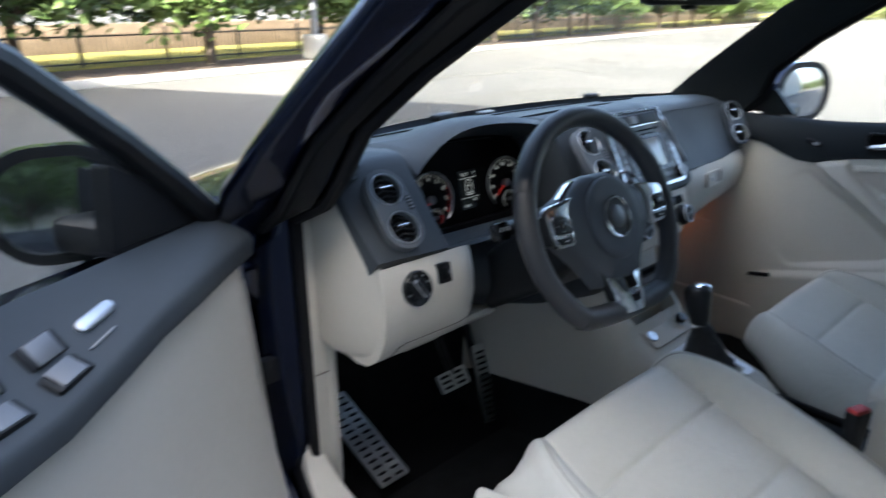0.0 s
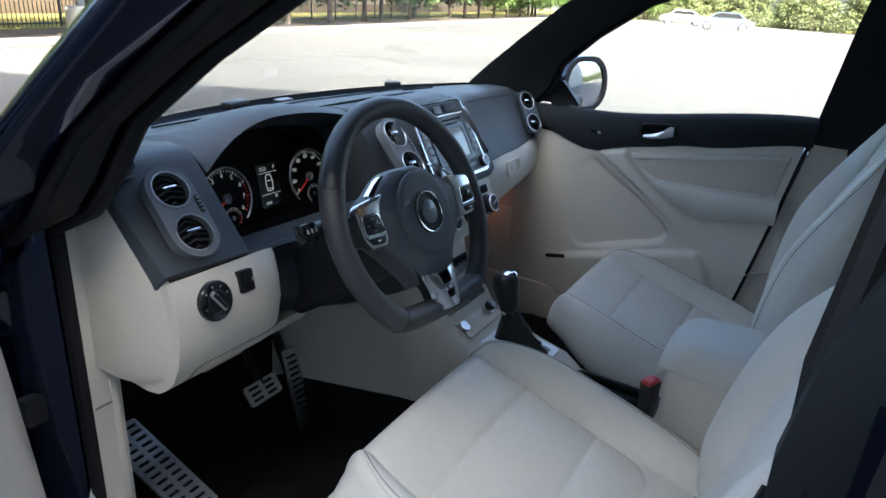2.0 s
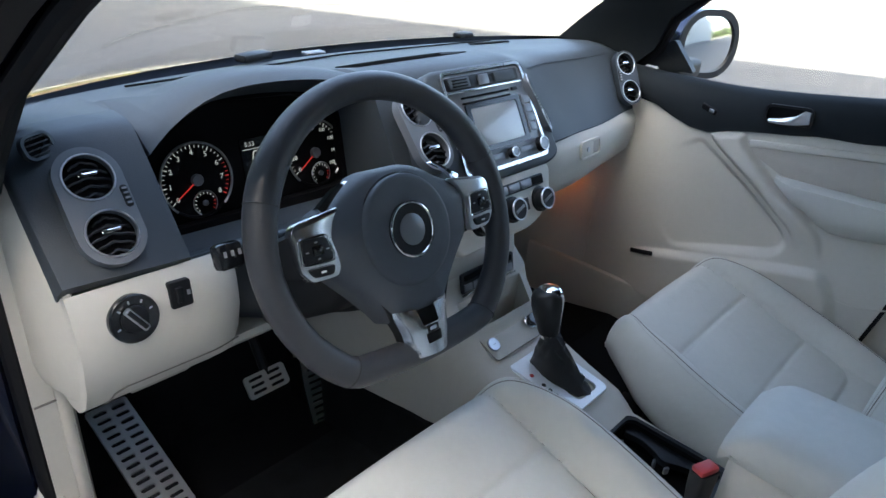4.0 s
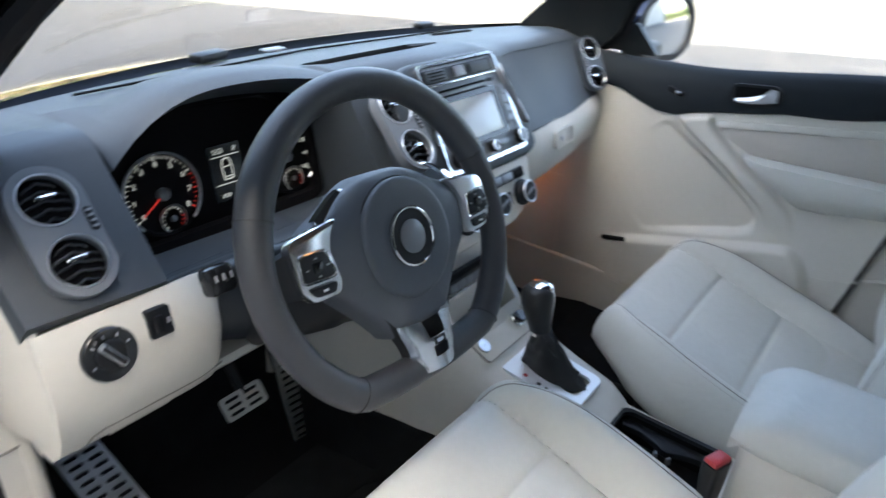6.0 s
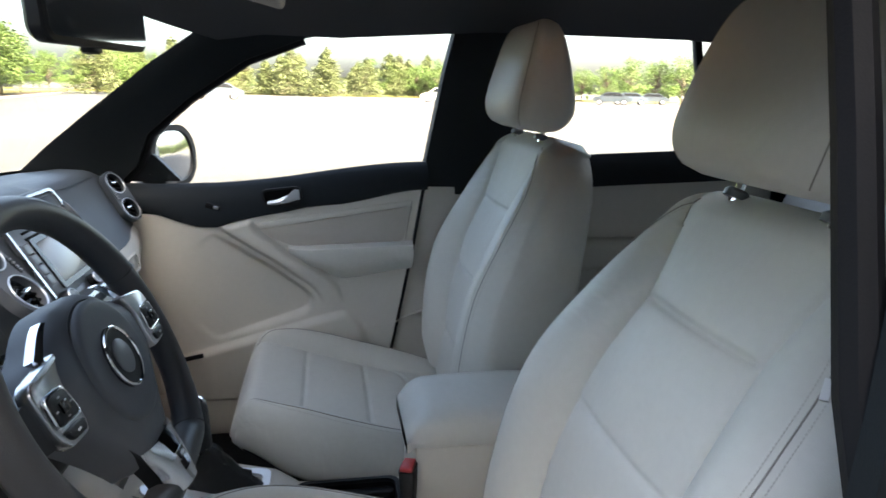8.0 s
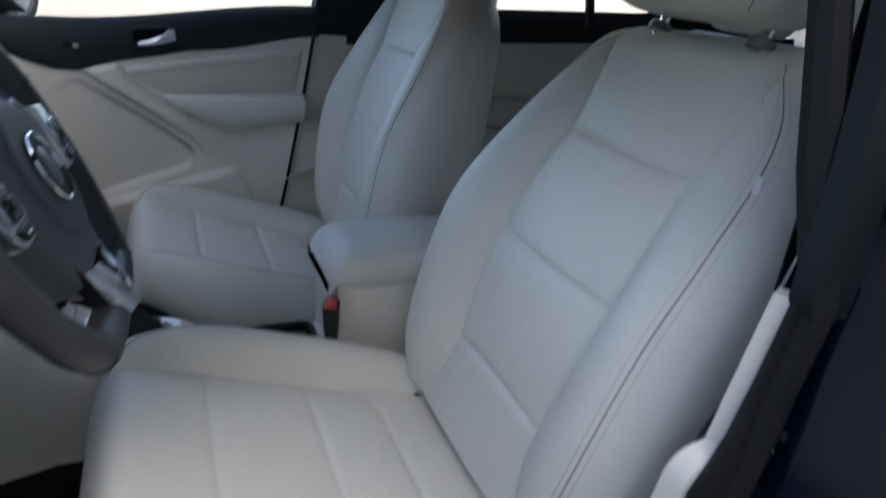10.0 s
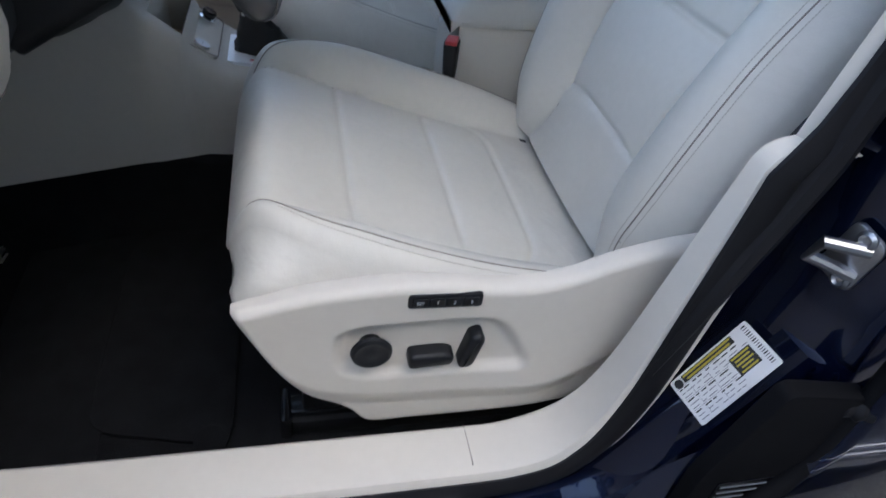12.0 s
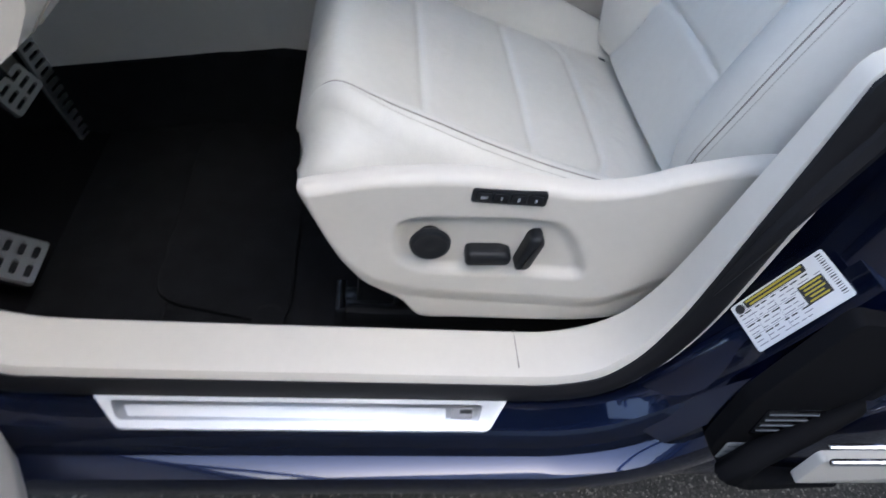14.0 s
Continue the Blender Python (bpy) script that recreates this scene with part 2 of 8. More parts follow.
def poly_prism(poly, depth, m=Matrix(), bevel=0.0, seg=2):
    """A flat polygon (local x, y) with its face at z = 0 and its body reaching to -depth; the front edge rounded."""
    bm = bmesh.new()
    top = [bm.verts.new((x, y, 0)) for x, y in poly]
    f = bm.faces.new(top)
    r = bmesh.ops.extrude_face_region(bm, geom=[f])
    vs = [v for v in r["geom"] if isinstance(v, bmesh.types.BMVert)]
    bmesh.ops.translate(bm, verts=vs, vec=(0, 0, -depth))
    if bevel:
        es = [e for e in bm.edges if all(abs(v.co.z) < 1e-6 for v in e.verts)]
        bmesh.ops.bevel(bm, geom=es, offset=bevel, segments=seg, affect="EDGES", profile=0.5)
    bm.transform(m)
    return bm


def holed(outer, holes, depth, m=Matrix()):
    """A plate with holes through it; face at z = 0, back at -depth."""
    bm = bmesh.new()
    es = []
    for ring in [outer, *holes]:
        vs = [bm.verts.new((x, y, 0)) for x, y in ring]
        es += [bm.edges.new((vs[i], vs[(i + 1) % len(vs)])) for i in range(len(vs))]
    bmesh.ops.triangle_fill(bm, edges=es, use_beauty=True)
    r = bmesh.ops.extrude_face_region(bm, geom=bm.faces[:])
    vs = [v for v in r["geom"] if isinstance(v, bmesh.types.BMVert)]
    bmesh.ops.translate(bm, verts=vs, vec=(0, 0, -depth))
    bm.transform(m)
    return bm


def circle(r, n=32, x=0, y=0):
    return [(x + r * math.cos(2 * math.pi * i / n), y + r * math.sin(2 * math.pi * i / n)) for i in range(n)]


def rrect(w, h, r, n=5, x=0, y=0):
    pts = []
    for cx, cy, a0 in ((w / 2 - r, h / 2 - r, 0), (-w / 2 + r, h / 2 - r, 90), (-w / 2 + r, -h / 2 + r, 180), (w / 2 - r, -h / 2 + r, 270)):
        for i in range(n + 1):
            a = radians(a0 + 90 * i / n)
            pts.append((x + cx + r * math.cos(a), y + cy + r * math.sin(a)))
    return pts


def round_poly(pts, r, n=4):
    """Rounds the corners of a polygon."""
    out, k = [], len(pts)
    for i in range(k):
        p = Vector(pts[i])
        a, b = Vector(pts[i - 1]) - p, Vector(pts[(i + 1) % k]) - p
        d = min(r, a.length * 0.45, b.length * 0.45)
        s, e = p + a.normalized() * d, p + b.normalized() * d
        for j in range(n + 1):
            t = j / n
            q = s * (1 - t) ** 2 + p * 2 * t * (1 - t) + e * t * t
            out.append((q.x, q.y))
    return out


def plane(o, right, up):
    """Matrix with local x along right, y along up, z out of the face."""
    r = Vector(right).normalized()
    u = Vector(up)
    u = (u - r * u.dot(r)).normalized()
    n = r.cross(u)
    return Matrix(((r.x, u.x, n.x, o[0]), (r.y, u.y, n.y, o[1]), (r.z, u.z, n.z, o[2]), (0, 0, 0, 1)))


def shift(x=0.0, y=0.0, z=0.0):
    return Matrix.Translation((x, y, z))


def lerp(a, b, t):
    return a + (b - a) * t


def table(x, rows):
    """Smooth value at x from rows of (x, value)."""
    if x <= rows[0][0]:
        return rows[0][1]
    for (a, u), (b, v) in zip(rows, rows[1:]):
        if x <= b:
            t = (x - a) / (b - a)
            t = t * t * (3 - 2 * t)
            return u + (v - u) * t
    return rows[-1][1]


def join(*bms):
    out = bms[0]
    for b in bms[1:]:
        me = bpy.data.meshes.new("tmp")
        b.to_mesh(me)
        b.free()
        out.from_mesh(me)
        bpy.data.meshes.remove(me)
    return out


def depth_in(poly, xs_, ys_):
    """How far places lie inside a polygon (negative outside), for whole arrays at once."""
    best, odd = np.full(xs_.shape, 9.0), np.zeros(xs_.shape, bool)
    for (ax, ay), (bx, by) in zip(poly, poly[1:] + poly[:1]):
        ex, ey = bx - ax, by - ay
        f = np.clip(((xs_ - ax) * ex + (ys_ - ay) * ey) / max(ex * ex + ey * ey, 1e-12), 0, 1)
        best = np.minimum(best, np.hypot(xs_ - ax - ex * f, ys_ - ay - ey * f))
        if ay != by:
            odd ^= ((ay > ys_) != (by > ys_)) & (xs_ < ex * (ys_ - ay) / ey + ax)
    return np.where(odd, best, -best)


def ease(d, wide):
    """0 to 1 in a soft S over a width."""
    t = np.clip(d / wide, 0, 1)
    return t * t * (3 - 2 * t)


def letters(txt, size, m, mat, parent, name="lettering", depth=0.0006, align="CENTER"):
    cu = bpy.data.curves.new(name, "FONT")
    cu.body, cu.size, cu.align_x, cu.align_y, cu.extrude = txt, size, align, "CENTER", depth
    cu.resolution_u = 2
    ob = bpy.data.objects.new(name, cu)
    me = bpy.data.meshes.new_from_object(ob)
    bpy.data.objects.remove(ob)
    bpy.data.curves.remove(cu)
    bm = bmesh.new()
    bm.from_mesh(me)
    bpy.data.meshes.remove(me)
    bm.transform(m)
    return child(name, bm, mat, parent, smooth=0)

# ---- car body ----
def side_x(z, s):
    """Inner face of the cabin side, leaning in above the belt line. s: -1 driver's side, +1 passenger's."""
    return s * (0.69 - 0.33 * max(0.0, z - 1.08))


body = thing("car", "dark navy metallic car body shell with black seals, standing on asphalt", "car", (0, 0, 0))

A_REAR = [(0.385, 0.985), (0.29, 1.03), (0.245, 1.075), (0.211, 1.151), (0.108, 1.237), (-0.029, 1.327), (-0.161, 1.377)]
A_FRONT = [(0.60, 0.975), (0.545, 1.025), (0.50, 1.055), (0.42, 1.125), (0.31, 1.21), (0.175, 1.31), (0.03, 1.405)]
A_OUT = [(0.575, 0.92), (0.51, 0.985), (0.44, 1.05), (0.37, 1.115), (0.255, 1.207), (0.105, 1.31), (-0.03, 1.39)]

A_EDGE = [(0.795, 0.520), (0.820, 0.450), (0.832, 0.377), (0.818, 0.313), (0.788, 0.221), (0.755, 0.114), (0.729, 0.028)]     # outer edge: half width, y


def a_pillar(s):
    rin, rout, face = [], [], []
    for (yr, zr), (yf, zf), (yo, zo), (ex, ey) in zip(A_REAR, A_FRONT, A_OUT, A_EDGE):
        xi, xf, xo = side_x(zr, s), side_x(zf, s), side_x(zo, s)
        rin.append([Vector((xi, yr, zr)), Vector((xi - s * 0.012, lerp(yr, yf, 0.3), lerp(zr, zf, 0.3))),
                    Vector((xf - s * 0.045, lerp(yr, yf, 0.75), lerp(zr, zf, 0.75))), Vector((xf - s * 0.05, yf, zf)),
                    Vector((xf + s * 0.01, yf, zf)), Vector((xi + s * 0.02, yr, zr))])
        rout.append([Vector((xi + s * 0.022, yr + 0.012, zr)), Vector((xf + s * 0.004, yf - 0.006, zf - 0.002)), Vector((xf + s * 0.012, yf + 0.006, zf + 0.008)),
                     Vector((s * ex - s * 0.030, ey + 0.040, zo + 0.014)), Vector((s * ex - s * 0.010, ey + 0.022, zo + 0.008)), Vector((s * ex, ey + 0.006, zo + 0.002)), Vector((s * ex - s * 0.002, ey - 0.008, zo - 0.003)),
                     Vector((s * ex - s * 0.012, ey - 0.018, zo - 0.008)), Vector((lerp(xi, s * ex, 0.55), lerp(yr, ey, 0.55), lerp(zr, zo, 0.55))), Vector((xi + s * 0.036, yr + 0.02, zr))])
        face.append((Vector((xi + s * 0.036, yr + 0.010, zr)), Vector((s * ex - s * 0.012, ey - 0.020, zo - 0.008))))
    child("pillar_trim", loft(rin), PILLAR, body, "dark cloth-grained windscreen pillar trim")
    child("pillar", loft(rout), NAVY, body, smooth=40)
    # black strip: shade on the navy door-side face, put in as colour
    shade_rows = [[p.lerp(q, f) + Vector((s * 0.004, -0.006, 0)) for f in (0.02, 0.16, 0.30)] for p, q in face]
    child("pillar_shade_strip", slab(loft(shade_rows, close=False), 0.004), BLACK, body, "black strip standing for shade on the navy pillar")
    child("pillar_seal", tube([p.lerp(q, 0.36) for p, q in face], 0.010, 8), RUBBER, body)
    seal = [Vector((side_x(z, s) + s * 0.022, y - 0.006, z)) for y, z in A_REAR]
    child("seal", tube(seal, 0.011, 8), RUBBER, body, "black rubber door seal")


a_pillar(-1)
A_EDGE = [(-side_x(z, -1) + 0.052, y - 0.006) for y, z in A_OUT]      # the far pillar stands narrower
a_pillar(1)

# roof with dark headliner, side rails over the doors
ROOF_Y = [(0.095, 1.418), (-0.03, 1.458), (-0.25, 1.50), (-0.6, 1.525), (-1.1, 1.525), (-1.6, 1.50), (-2.1, 1.44)]


def roof_sheet(dz, wide):
    rings = []
    for y, z in ROOF_Y:
        row = []
        f = min(1.0, max(0.0, (0.10 - y) / 0.35))
        for i in range(15):
            a = -1 + 2 * i / 14
            row.append(Vector((a * wide, y - 0.075 * abs(a) ** 2.2 * (1 - f), z + dz - 0.07 * f * abs(a) ** 3 - 0.012 * a * a)))
        rings.append(row)
    return slab(loft(rings, close=False), 0.012)


child("headliner", roof_sheet(-0.026, 0.560), HEADLINER, body, "charcoal cloth roof lining")
child("roof", roof_sheet(0.0, 0.66), NAVY, body)
WIN_TOP = [(-0.029, 1.327), (-0.161, 1.377), (-0.292, 1.404), (-0.424, 1.421), (-0.53, 1.428), (-0.9, 1.43), (-1.3, 1.42), (-1.75, 1.37)]
for s in (-1, 1):
    rings = []
    for y, z in WIN_TOP:
        xi = side_x(z, s)
        rings.append([Vector((xi, y, z)), Vector((xi - s * 0.015, y, z + 0.02)), Vector((xi - s * 0.045, y, z + 0.06)), Vector((xi - s * 0.01, y, z + 0.085)),
                      Vector((xi + s * 0.05, y, z + 0.055)), Vector((xi + s * 0.06, y, z + 0.005))])
    child("roof_rail", loft(rings), PILLAR, body)
    rings = [[p + Vector((s * 0.012, 0, 0.014)) for p in (Vector((side_x(z, s) + s * 0.045, y, z + 0.0)), Vector((side_x(z, s) - s * 0.0, y, z + 0.085)), Vector((side_x(z, s) + s * 0.085, y, z + 0.02)))] for y, z in WIN_TOP]
    child("roof_edge", loft(rings), NAVY, body)
    # pillar behind the front seat
    prof = [(1.435, -0.525, -0.70), (1.30, -0.50, -0.715), (1.084, -0.47, -0.73), (1.0, -0.465, -0.72)]
    o = s * (0.03 if s < 0 else 0.0)
    if s < 0:
        prof = [(1.435, -0.62, -0.76), (1.30, -0.588, -0.76), (1.17, -0.552, -0.755), (1.10, -0.528, -0.75), (1.03, -0.518, -0.745), (0.995, -0.519, -0.74), (0.985, -0.525, -0.73)]
    rings = [[Vector((side_x(z, s) + o, a, z)), Vector((side_x(z, s) - s * 0.012 + o, (a + b) / 2, z)), Vector((side_x(z, s), b, z)),
              Vector((side_x(z, s) + s * 0.05, b, z)), Vector((side_x(z, s) + s * 0.05, a, z))] for z, a, b in prof]
    child("pillar_trim", loft(rings), PILLAR, body, "black cloth-grained centre pillar trim")
    # rear quarter pillar
    prof = [(1.42, -1.42, -1.75), (1.25, -1.50, -1.95), (1.08, -1.55, -2.05)]
    rings = [[Vector((side_x(z, s), a, z)), Vector((side_x(z, s), b, z)), Vector((side_x(z, s) + s * 0.09, b, z)), Vector((side_x(z, s) + s * 0.09, a, z))] for z, a, b in prof]
    child("rear_pillar", loft(rings), PILLAR, body)
    # slim upright in the rear side window
    child("window_bar", box(0.02, 0.022, 0.36, 0.004, plane((side_x(1.25, s) + s * 0.02, -1.22, 1.26), (1, 0, 0), (0, 0.20, 1)) @ pose(0, 0, 0, 90)), RUBBER, body)

# windscreen
scr = []
for i in range(9):
    t = i / 8
    z = lerp(1.05, 1.405, t)
    wide = lerp(0.66, 0.555, t)
    scr.append([Vector((a * wide, lerp(0.665, 0.10, t) - 0.12 * abs(a) ** 2.2 * lerp(1.3, 0.6, t), z)) for a in (-1, -0.75, -0.5, -0.25, 0, 0.25, 0.5, 0.75, 1)])
pane = child("windscreen", loft(scr, close=False), PANE, body, "clear windscreen glass")
pane.visible_shadow = False
band = [[Vector((a * 0.655, lerp(0.665, 0.10, t) - 0.12 * abs(a) ** 2.2 * 1.28 - 0.003, lerp(1.05, 1.405, t))) for a in [-1 + i / 8 for i in range(17)]] for t in (-0.03, 0.01, 0.05)]
child("screen_band", loft(band, close=False), BLACK, body, "black printed edge of the windscreen")

# scuttle, bonnet and front wings
hood = []
for y, z, w in ((0.68, 1.030, 0.70), (0.82, 1.014, 0.72), (0.95, 0.990, 0.74), (1.2, 0.930, 0.745), (1.45, 0.85, 0.72), (1.62, 0.76, 0.66), (1.68, 0.70, 0.6)):
    hood.append([Vector((a * w, y - 0.16 * a * a * (1 if y < 1 else 0.6), z - 0.05 * abs(a) ** 3)) for a in [-1 + i / 10 for i in range(21)]])
child("bonnet", slab(loft(hood, close=False), 0.02), NAVY, body, "navy bonnet")
cowl = [[Vector((a * 0.66, y - 0.14 * a * a, z)) for a in [-1 + i / 8 for i in range(17)]] for y, z in ((0.62, 0.975), (0.66, 0.965), (0.70, 0.97), (0.76, 0.965))]
child("scuttle_panel", slab(loft(cowl, close=False), 0.012), BLACK, body, "black plastic wiper scuttle")
for s in (-1, 1):
    # wing and front corner, with the wheel arch cut in
    arch = [(1.10 + 0.37 * math.cos(radians(a)), 0.36 + 0.37 * math.sin(radians(a))) for a in range(-4, 185, 14)]
    outline = [(0.60, 0.30), (0.62, 0.80), (0.68, 0.90), (1.0, 0.925), (1.35, 0.86), (1.6, 0.74), (1.72, 0.60), (1.72, 0.30), (1.50, 0.30)] + arch
    child("wing", poly_prism(outline, 0.10, plane((s * 0.85 if s > 0 else -0.75, 0, 0), (0, 1, 0), (0, 0, 1))), NAVY, body)
    arch = [(-1.50 + 0.37 * math.cos(radians(a)), 0.36 + 0.37 * math.sin(radians(a))) for a in range(-4, 185, 14)]
    outline = [(-2.25, 0.30), (-2.3, 0.75), (-2.2, 1.08), (-1.30, 1.08), (-1.08, 0.70), (-1.06, 0.30), (-1.10, 0.30)] + arch
    child("rear_quarter", poly_prism(outline, 0.10, plane((s * 0.86 if s > 0 else -0.76, 0, 0), (0, 1, 0), (0, 0, 1))), NAVY, body)
child("front_bumper", box(1.62, 0.30, 0.50, 0.10, pose(0, 1.68, 0.46), 4), NAVY, body)
child("grille", box(0.9, 0.03, 0.10, 0.01, pose(0, 1.835, 0.56)), GLOSSBLACK, body)
for s in (-1, 1):
    child("headlight", box(0.34, 0.10, 0.15, 0.04, pose(s * 0.60, 1.70, 0.62, 0, 0, -s * 18), 3), CHROME, body)
child("tailgate", box(1.5, 0.10, 0.95, 0.05, pose(0, -2.27, 0.82), 3), NAVY, body)
child("rear_screen", box(1.15, 0.02, 0.48, 0.008, pose(0, -2.16, 1.24, 25)), REARPANE, body).visible_shadow = False
child("underbody", box(1.50, 3.9, 0.10, 0.02, pose(0, -0.3, 0.27)), DARKHOLE, body)
for s in (-1, 1):
    for y in (1.10, -1.50):
        m = plane((s * 0.70, y, 0.34), (0, 1, 0), (0, 0, 1)) if s > 0 else plane((-0.70, y, 0.34), (0, -1, 0), (0, 0, 1))
        w = child("wheel", lathe([(0.20, -0.10), (0.30, -0.11), (0.335, -0.07), (0.34, 0.0), (0.335, 0.07), (0.30, 0.11), (0.22, 0.115)], 40, m), RUBBER, body, "black road tyre")
        child("rim", lathe([(0.0, 0.06), (0.05, 0.085), (0.06, 0.075), (0.19, 0.09), (0.215, 0.118), (0.22, 0.116)], 40, m), SILVER, w)

# floor pan of the cabin, front bulkhead, rear floor
child("floor_pan", box(1.34, 1.40, 0.05, 0.01, pose(0, -0.525, 0.315)), DARKHOLE, body)
child("carpet", box(1.33, 1.00, 0.02, 0.006, pose(0, -0.30, 0.345)), CARPET, body, "black cabin carpet")
child("footwell_carpet", box(1.33, 0.42, 0.02, 0.004, pose(0, 0.39, 0.307, -11.3)), CARPET, body, "black carpet sloping down to the pedals")
child("toe_board", box(1.36, 0.03, 0.62, 0.01, pose(0, 0.66, 0.58, -22)), CARPET, body, "black carpeted toe board")
child("bulkhead", box(1.40, 0.03, 0.50, 0.01, pose(0, 0.74, 0.66)), DARKHOLE, body)

# door sill on the driver's side: beige kick strip, black seal, painted step, outer lip
SILL_Y = [0.405, 0.403, 0.390, 0.350, 0.30, 0.25, 0.1, -0.1, -0.25, -0.30, -0.34, -0.366, -0.386, -0.402, -0.414, -0.426, -0.440, -0.452]
SILL_Z = [0.62, 0.555, 0.505, 0.472, 0.455, 0.450, 0.449, 0.449, 0.449, 0.452, 0.465, 0.488, 0.520, 0.565, 0.62, 0.69, 0.77, 0.846]


def sill_run(offsets, last=18):
    """A strip along the opening; offsets: (x, lift) for each line of it. It turns up at both posts."""
    rings = []
    for i, (y, z) in list(enumerate(zip(SILL_Y, SILL_Z)))[:last]:
        a = Vector((0, SILL_Y[min(i + 1, len(SILL_Y) - 1)] - SILL_Y[max(i - 1, 0)], SILL_Z[min(i + 1, len(SILL_Y) - 1)] - SILL_Z[max(i - 1, 0)])).normalized()
        n = Vector((0, a.z, -a.y))
        if n.z < 0 and abs(a.y) > 0.2:
            n = -n
        rings.append([Vector((x, y, z)) + n * h for x, h in offsets])
    return rings


def dense(rings, n=4):
    """Rounds a run of rings off with in-between rings on a smooth curve."""
    out = []
    m = len(rings)
    for k in range(m - 1):
        a, p, q, d = rings[max(k - 1, 0)], rings[k], rings[k + 1], rings[min(k + 2, m - 1)]
        for i in range(n):
            t = i / n
            out.append([0.5 * ((2 * v1) + (v2 - v0) * t + (2 * v0 - 5 * v1 + 4 * v2 - v3) * t * t + (3 * v1 - v0 - 3 * v2 + v3) * t ** 3) for v0, v1, v2, v3 in zip(a, p, q, d)])
    return out + [rings[-1]]


kick = [(-0.680, -0.05), (-0.684, -0.006), (-0.690, 0.0), (-0.730, -0.001), (-0.750, -0.005), (-0.755, -0.013), (-0.755, -0.05)]
fine = sill_run(kick)
for i, ring in enumerate(fine):
    f = min(1.0, max(0.0, (i - 10) / 7))
    for p in ring:
        p.x = lerp(p.x, max(p.x, -0.700), max(0.0, (4 - i) / 4))
        p.x = lerp(p.x, min(p.x, -0.712) if p.x > -0.72 else p.x + 0.019, f)
fine = dense(fine)
for dz, dy in ((0.010, -0.006), (0.016, -0.014), (0.020, -0.025), (0.023, -0.040)):
    fine.append([p + Vector((0, dy, dz)) for p in fine[18 * 4 - 4]])      # rounded shoulder below the upper trim
child("sill_trim", loft(fine), BEIGE, body, "beige plastic sill strip with a panel joint")
child("trim_joint", box(0.054, 0.0010, 0.003, 0, pose(-0.7125, -0.255, 0.4475)), SEAM, body)
seal = [(-0.750, -0.05), (-0.753, -0.014), (-0.757, -0.015), (-0.760, -0.024), (-0.761, -0.040), (-0.755, -0.05)]
rows = sill_run(seal)
for i, ring in enumerate(rows):
    f = min(1.0, max(0.0, (i - 10) / 7))
    for p in ring:
        p.x += 0.017 * f + 0.040 * max(0.0, (4 - i) / 4)
        p.y += 0.010 * f
rows = dense(rows)
for x, dy, dz in ((0.002, -0.014, 0.022), (0.006, -0.030, 0.044), (0.009, -0.046, 0.090), (0.010, -0.060, 0.155)):
    rows.append([p + Vector((x, dy, dz)) for p in rows[18 * 4 - 4]])
child("sill_seal", loft(rows), RUBBER, body, "black rubber sill seal")
step = [(-0.70, -0.16), (-0.757, -0.043), (-0.775, -0.044), (-0.796, -0.047), (-0.803, -0.056), (-0.804, -0.074), (-0.808, -0.086), (-0.820, -0.089), (-0.831, -0.096), (-0.835, -0.110), (-0.82, -0.16)]
rows = sill_run(step, 16)
flat = sill_run([(x, 0.0) for x, h in step], 16)
for i, e in ((9, 0.002), (10, 0.005), (11, 0.011), (12, 0.021), (13, 0.033), (14, 0.054), (15, 0.078)):
    for p, q in zip(rows[i], flat[i]):
        p += (p - q).normalized() * e       # the painted step sweeps up in a wider bend than the trim
child("sill_step", loft(dense(rows)), NAVY, body, "glossy navy painted door sill")
child("side_skirt", box(0.06, 1.5, 0.08, 0.025, pose(-0.75, -0.1, 0.275), 3), NAVY, body)
child("side_skirt", box(0.12, 1.7, 0.16, 0.03, pose(0.80, -0.1, 0.30), 3), NAVY, body)

# front post on the driver's side
post = [(0.38, 0.0, 0.60), (0.60, 0.0, 0.60), (0.85, 0.0, 0.60), (0.93, 0.006, 0.585), (0.985, 0.022, 0.55), (1.015, 0.035, 0.50)]
rings = [[Vector((-0.704, 0.405, z)), Vector((-0.72, 0.398, z)), Vector((-0.755 + a * 0.5, 0.415, z)), Vector((-0.775 + a, 0.44, z)), Vector((-0.785 + a, 0.50, z)), Vector((-0.78 + a, b, z)), Vector((-0.70, b, z))] for z, a, b in post]
child("front_post", loft(rings), NAVY, body, "navy painted door hinge post")
child("post_seal", tube([(-0.702, 0.398, z) for z in (0.42, 0.56, 0.7, 0.85, 1.0)], 0.013, 8), RUBBER, body)
child("door_check", box(0.035, 0.02, 0.05, 0.006, pose(-0.765, 0.422, 0.70)), BLACK, body)
for z in (0.86, 0.52):
    h = child("hinge", box(0.05, 0.045, 0.07, 0.008, pose(-0.785, 0.452, z)), NAVY, body)
    child("hinge_pin", tube([(-0.80, 0.435, z - 0.045), (-0.80, 0.435, z + 0.045)], 0.008), STEEL, h)

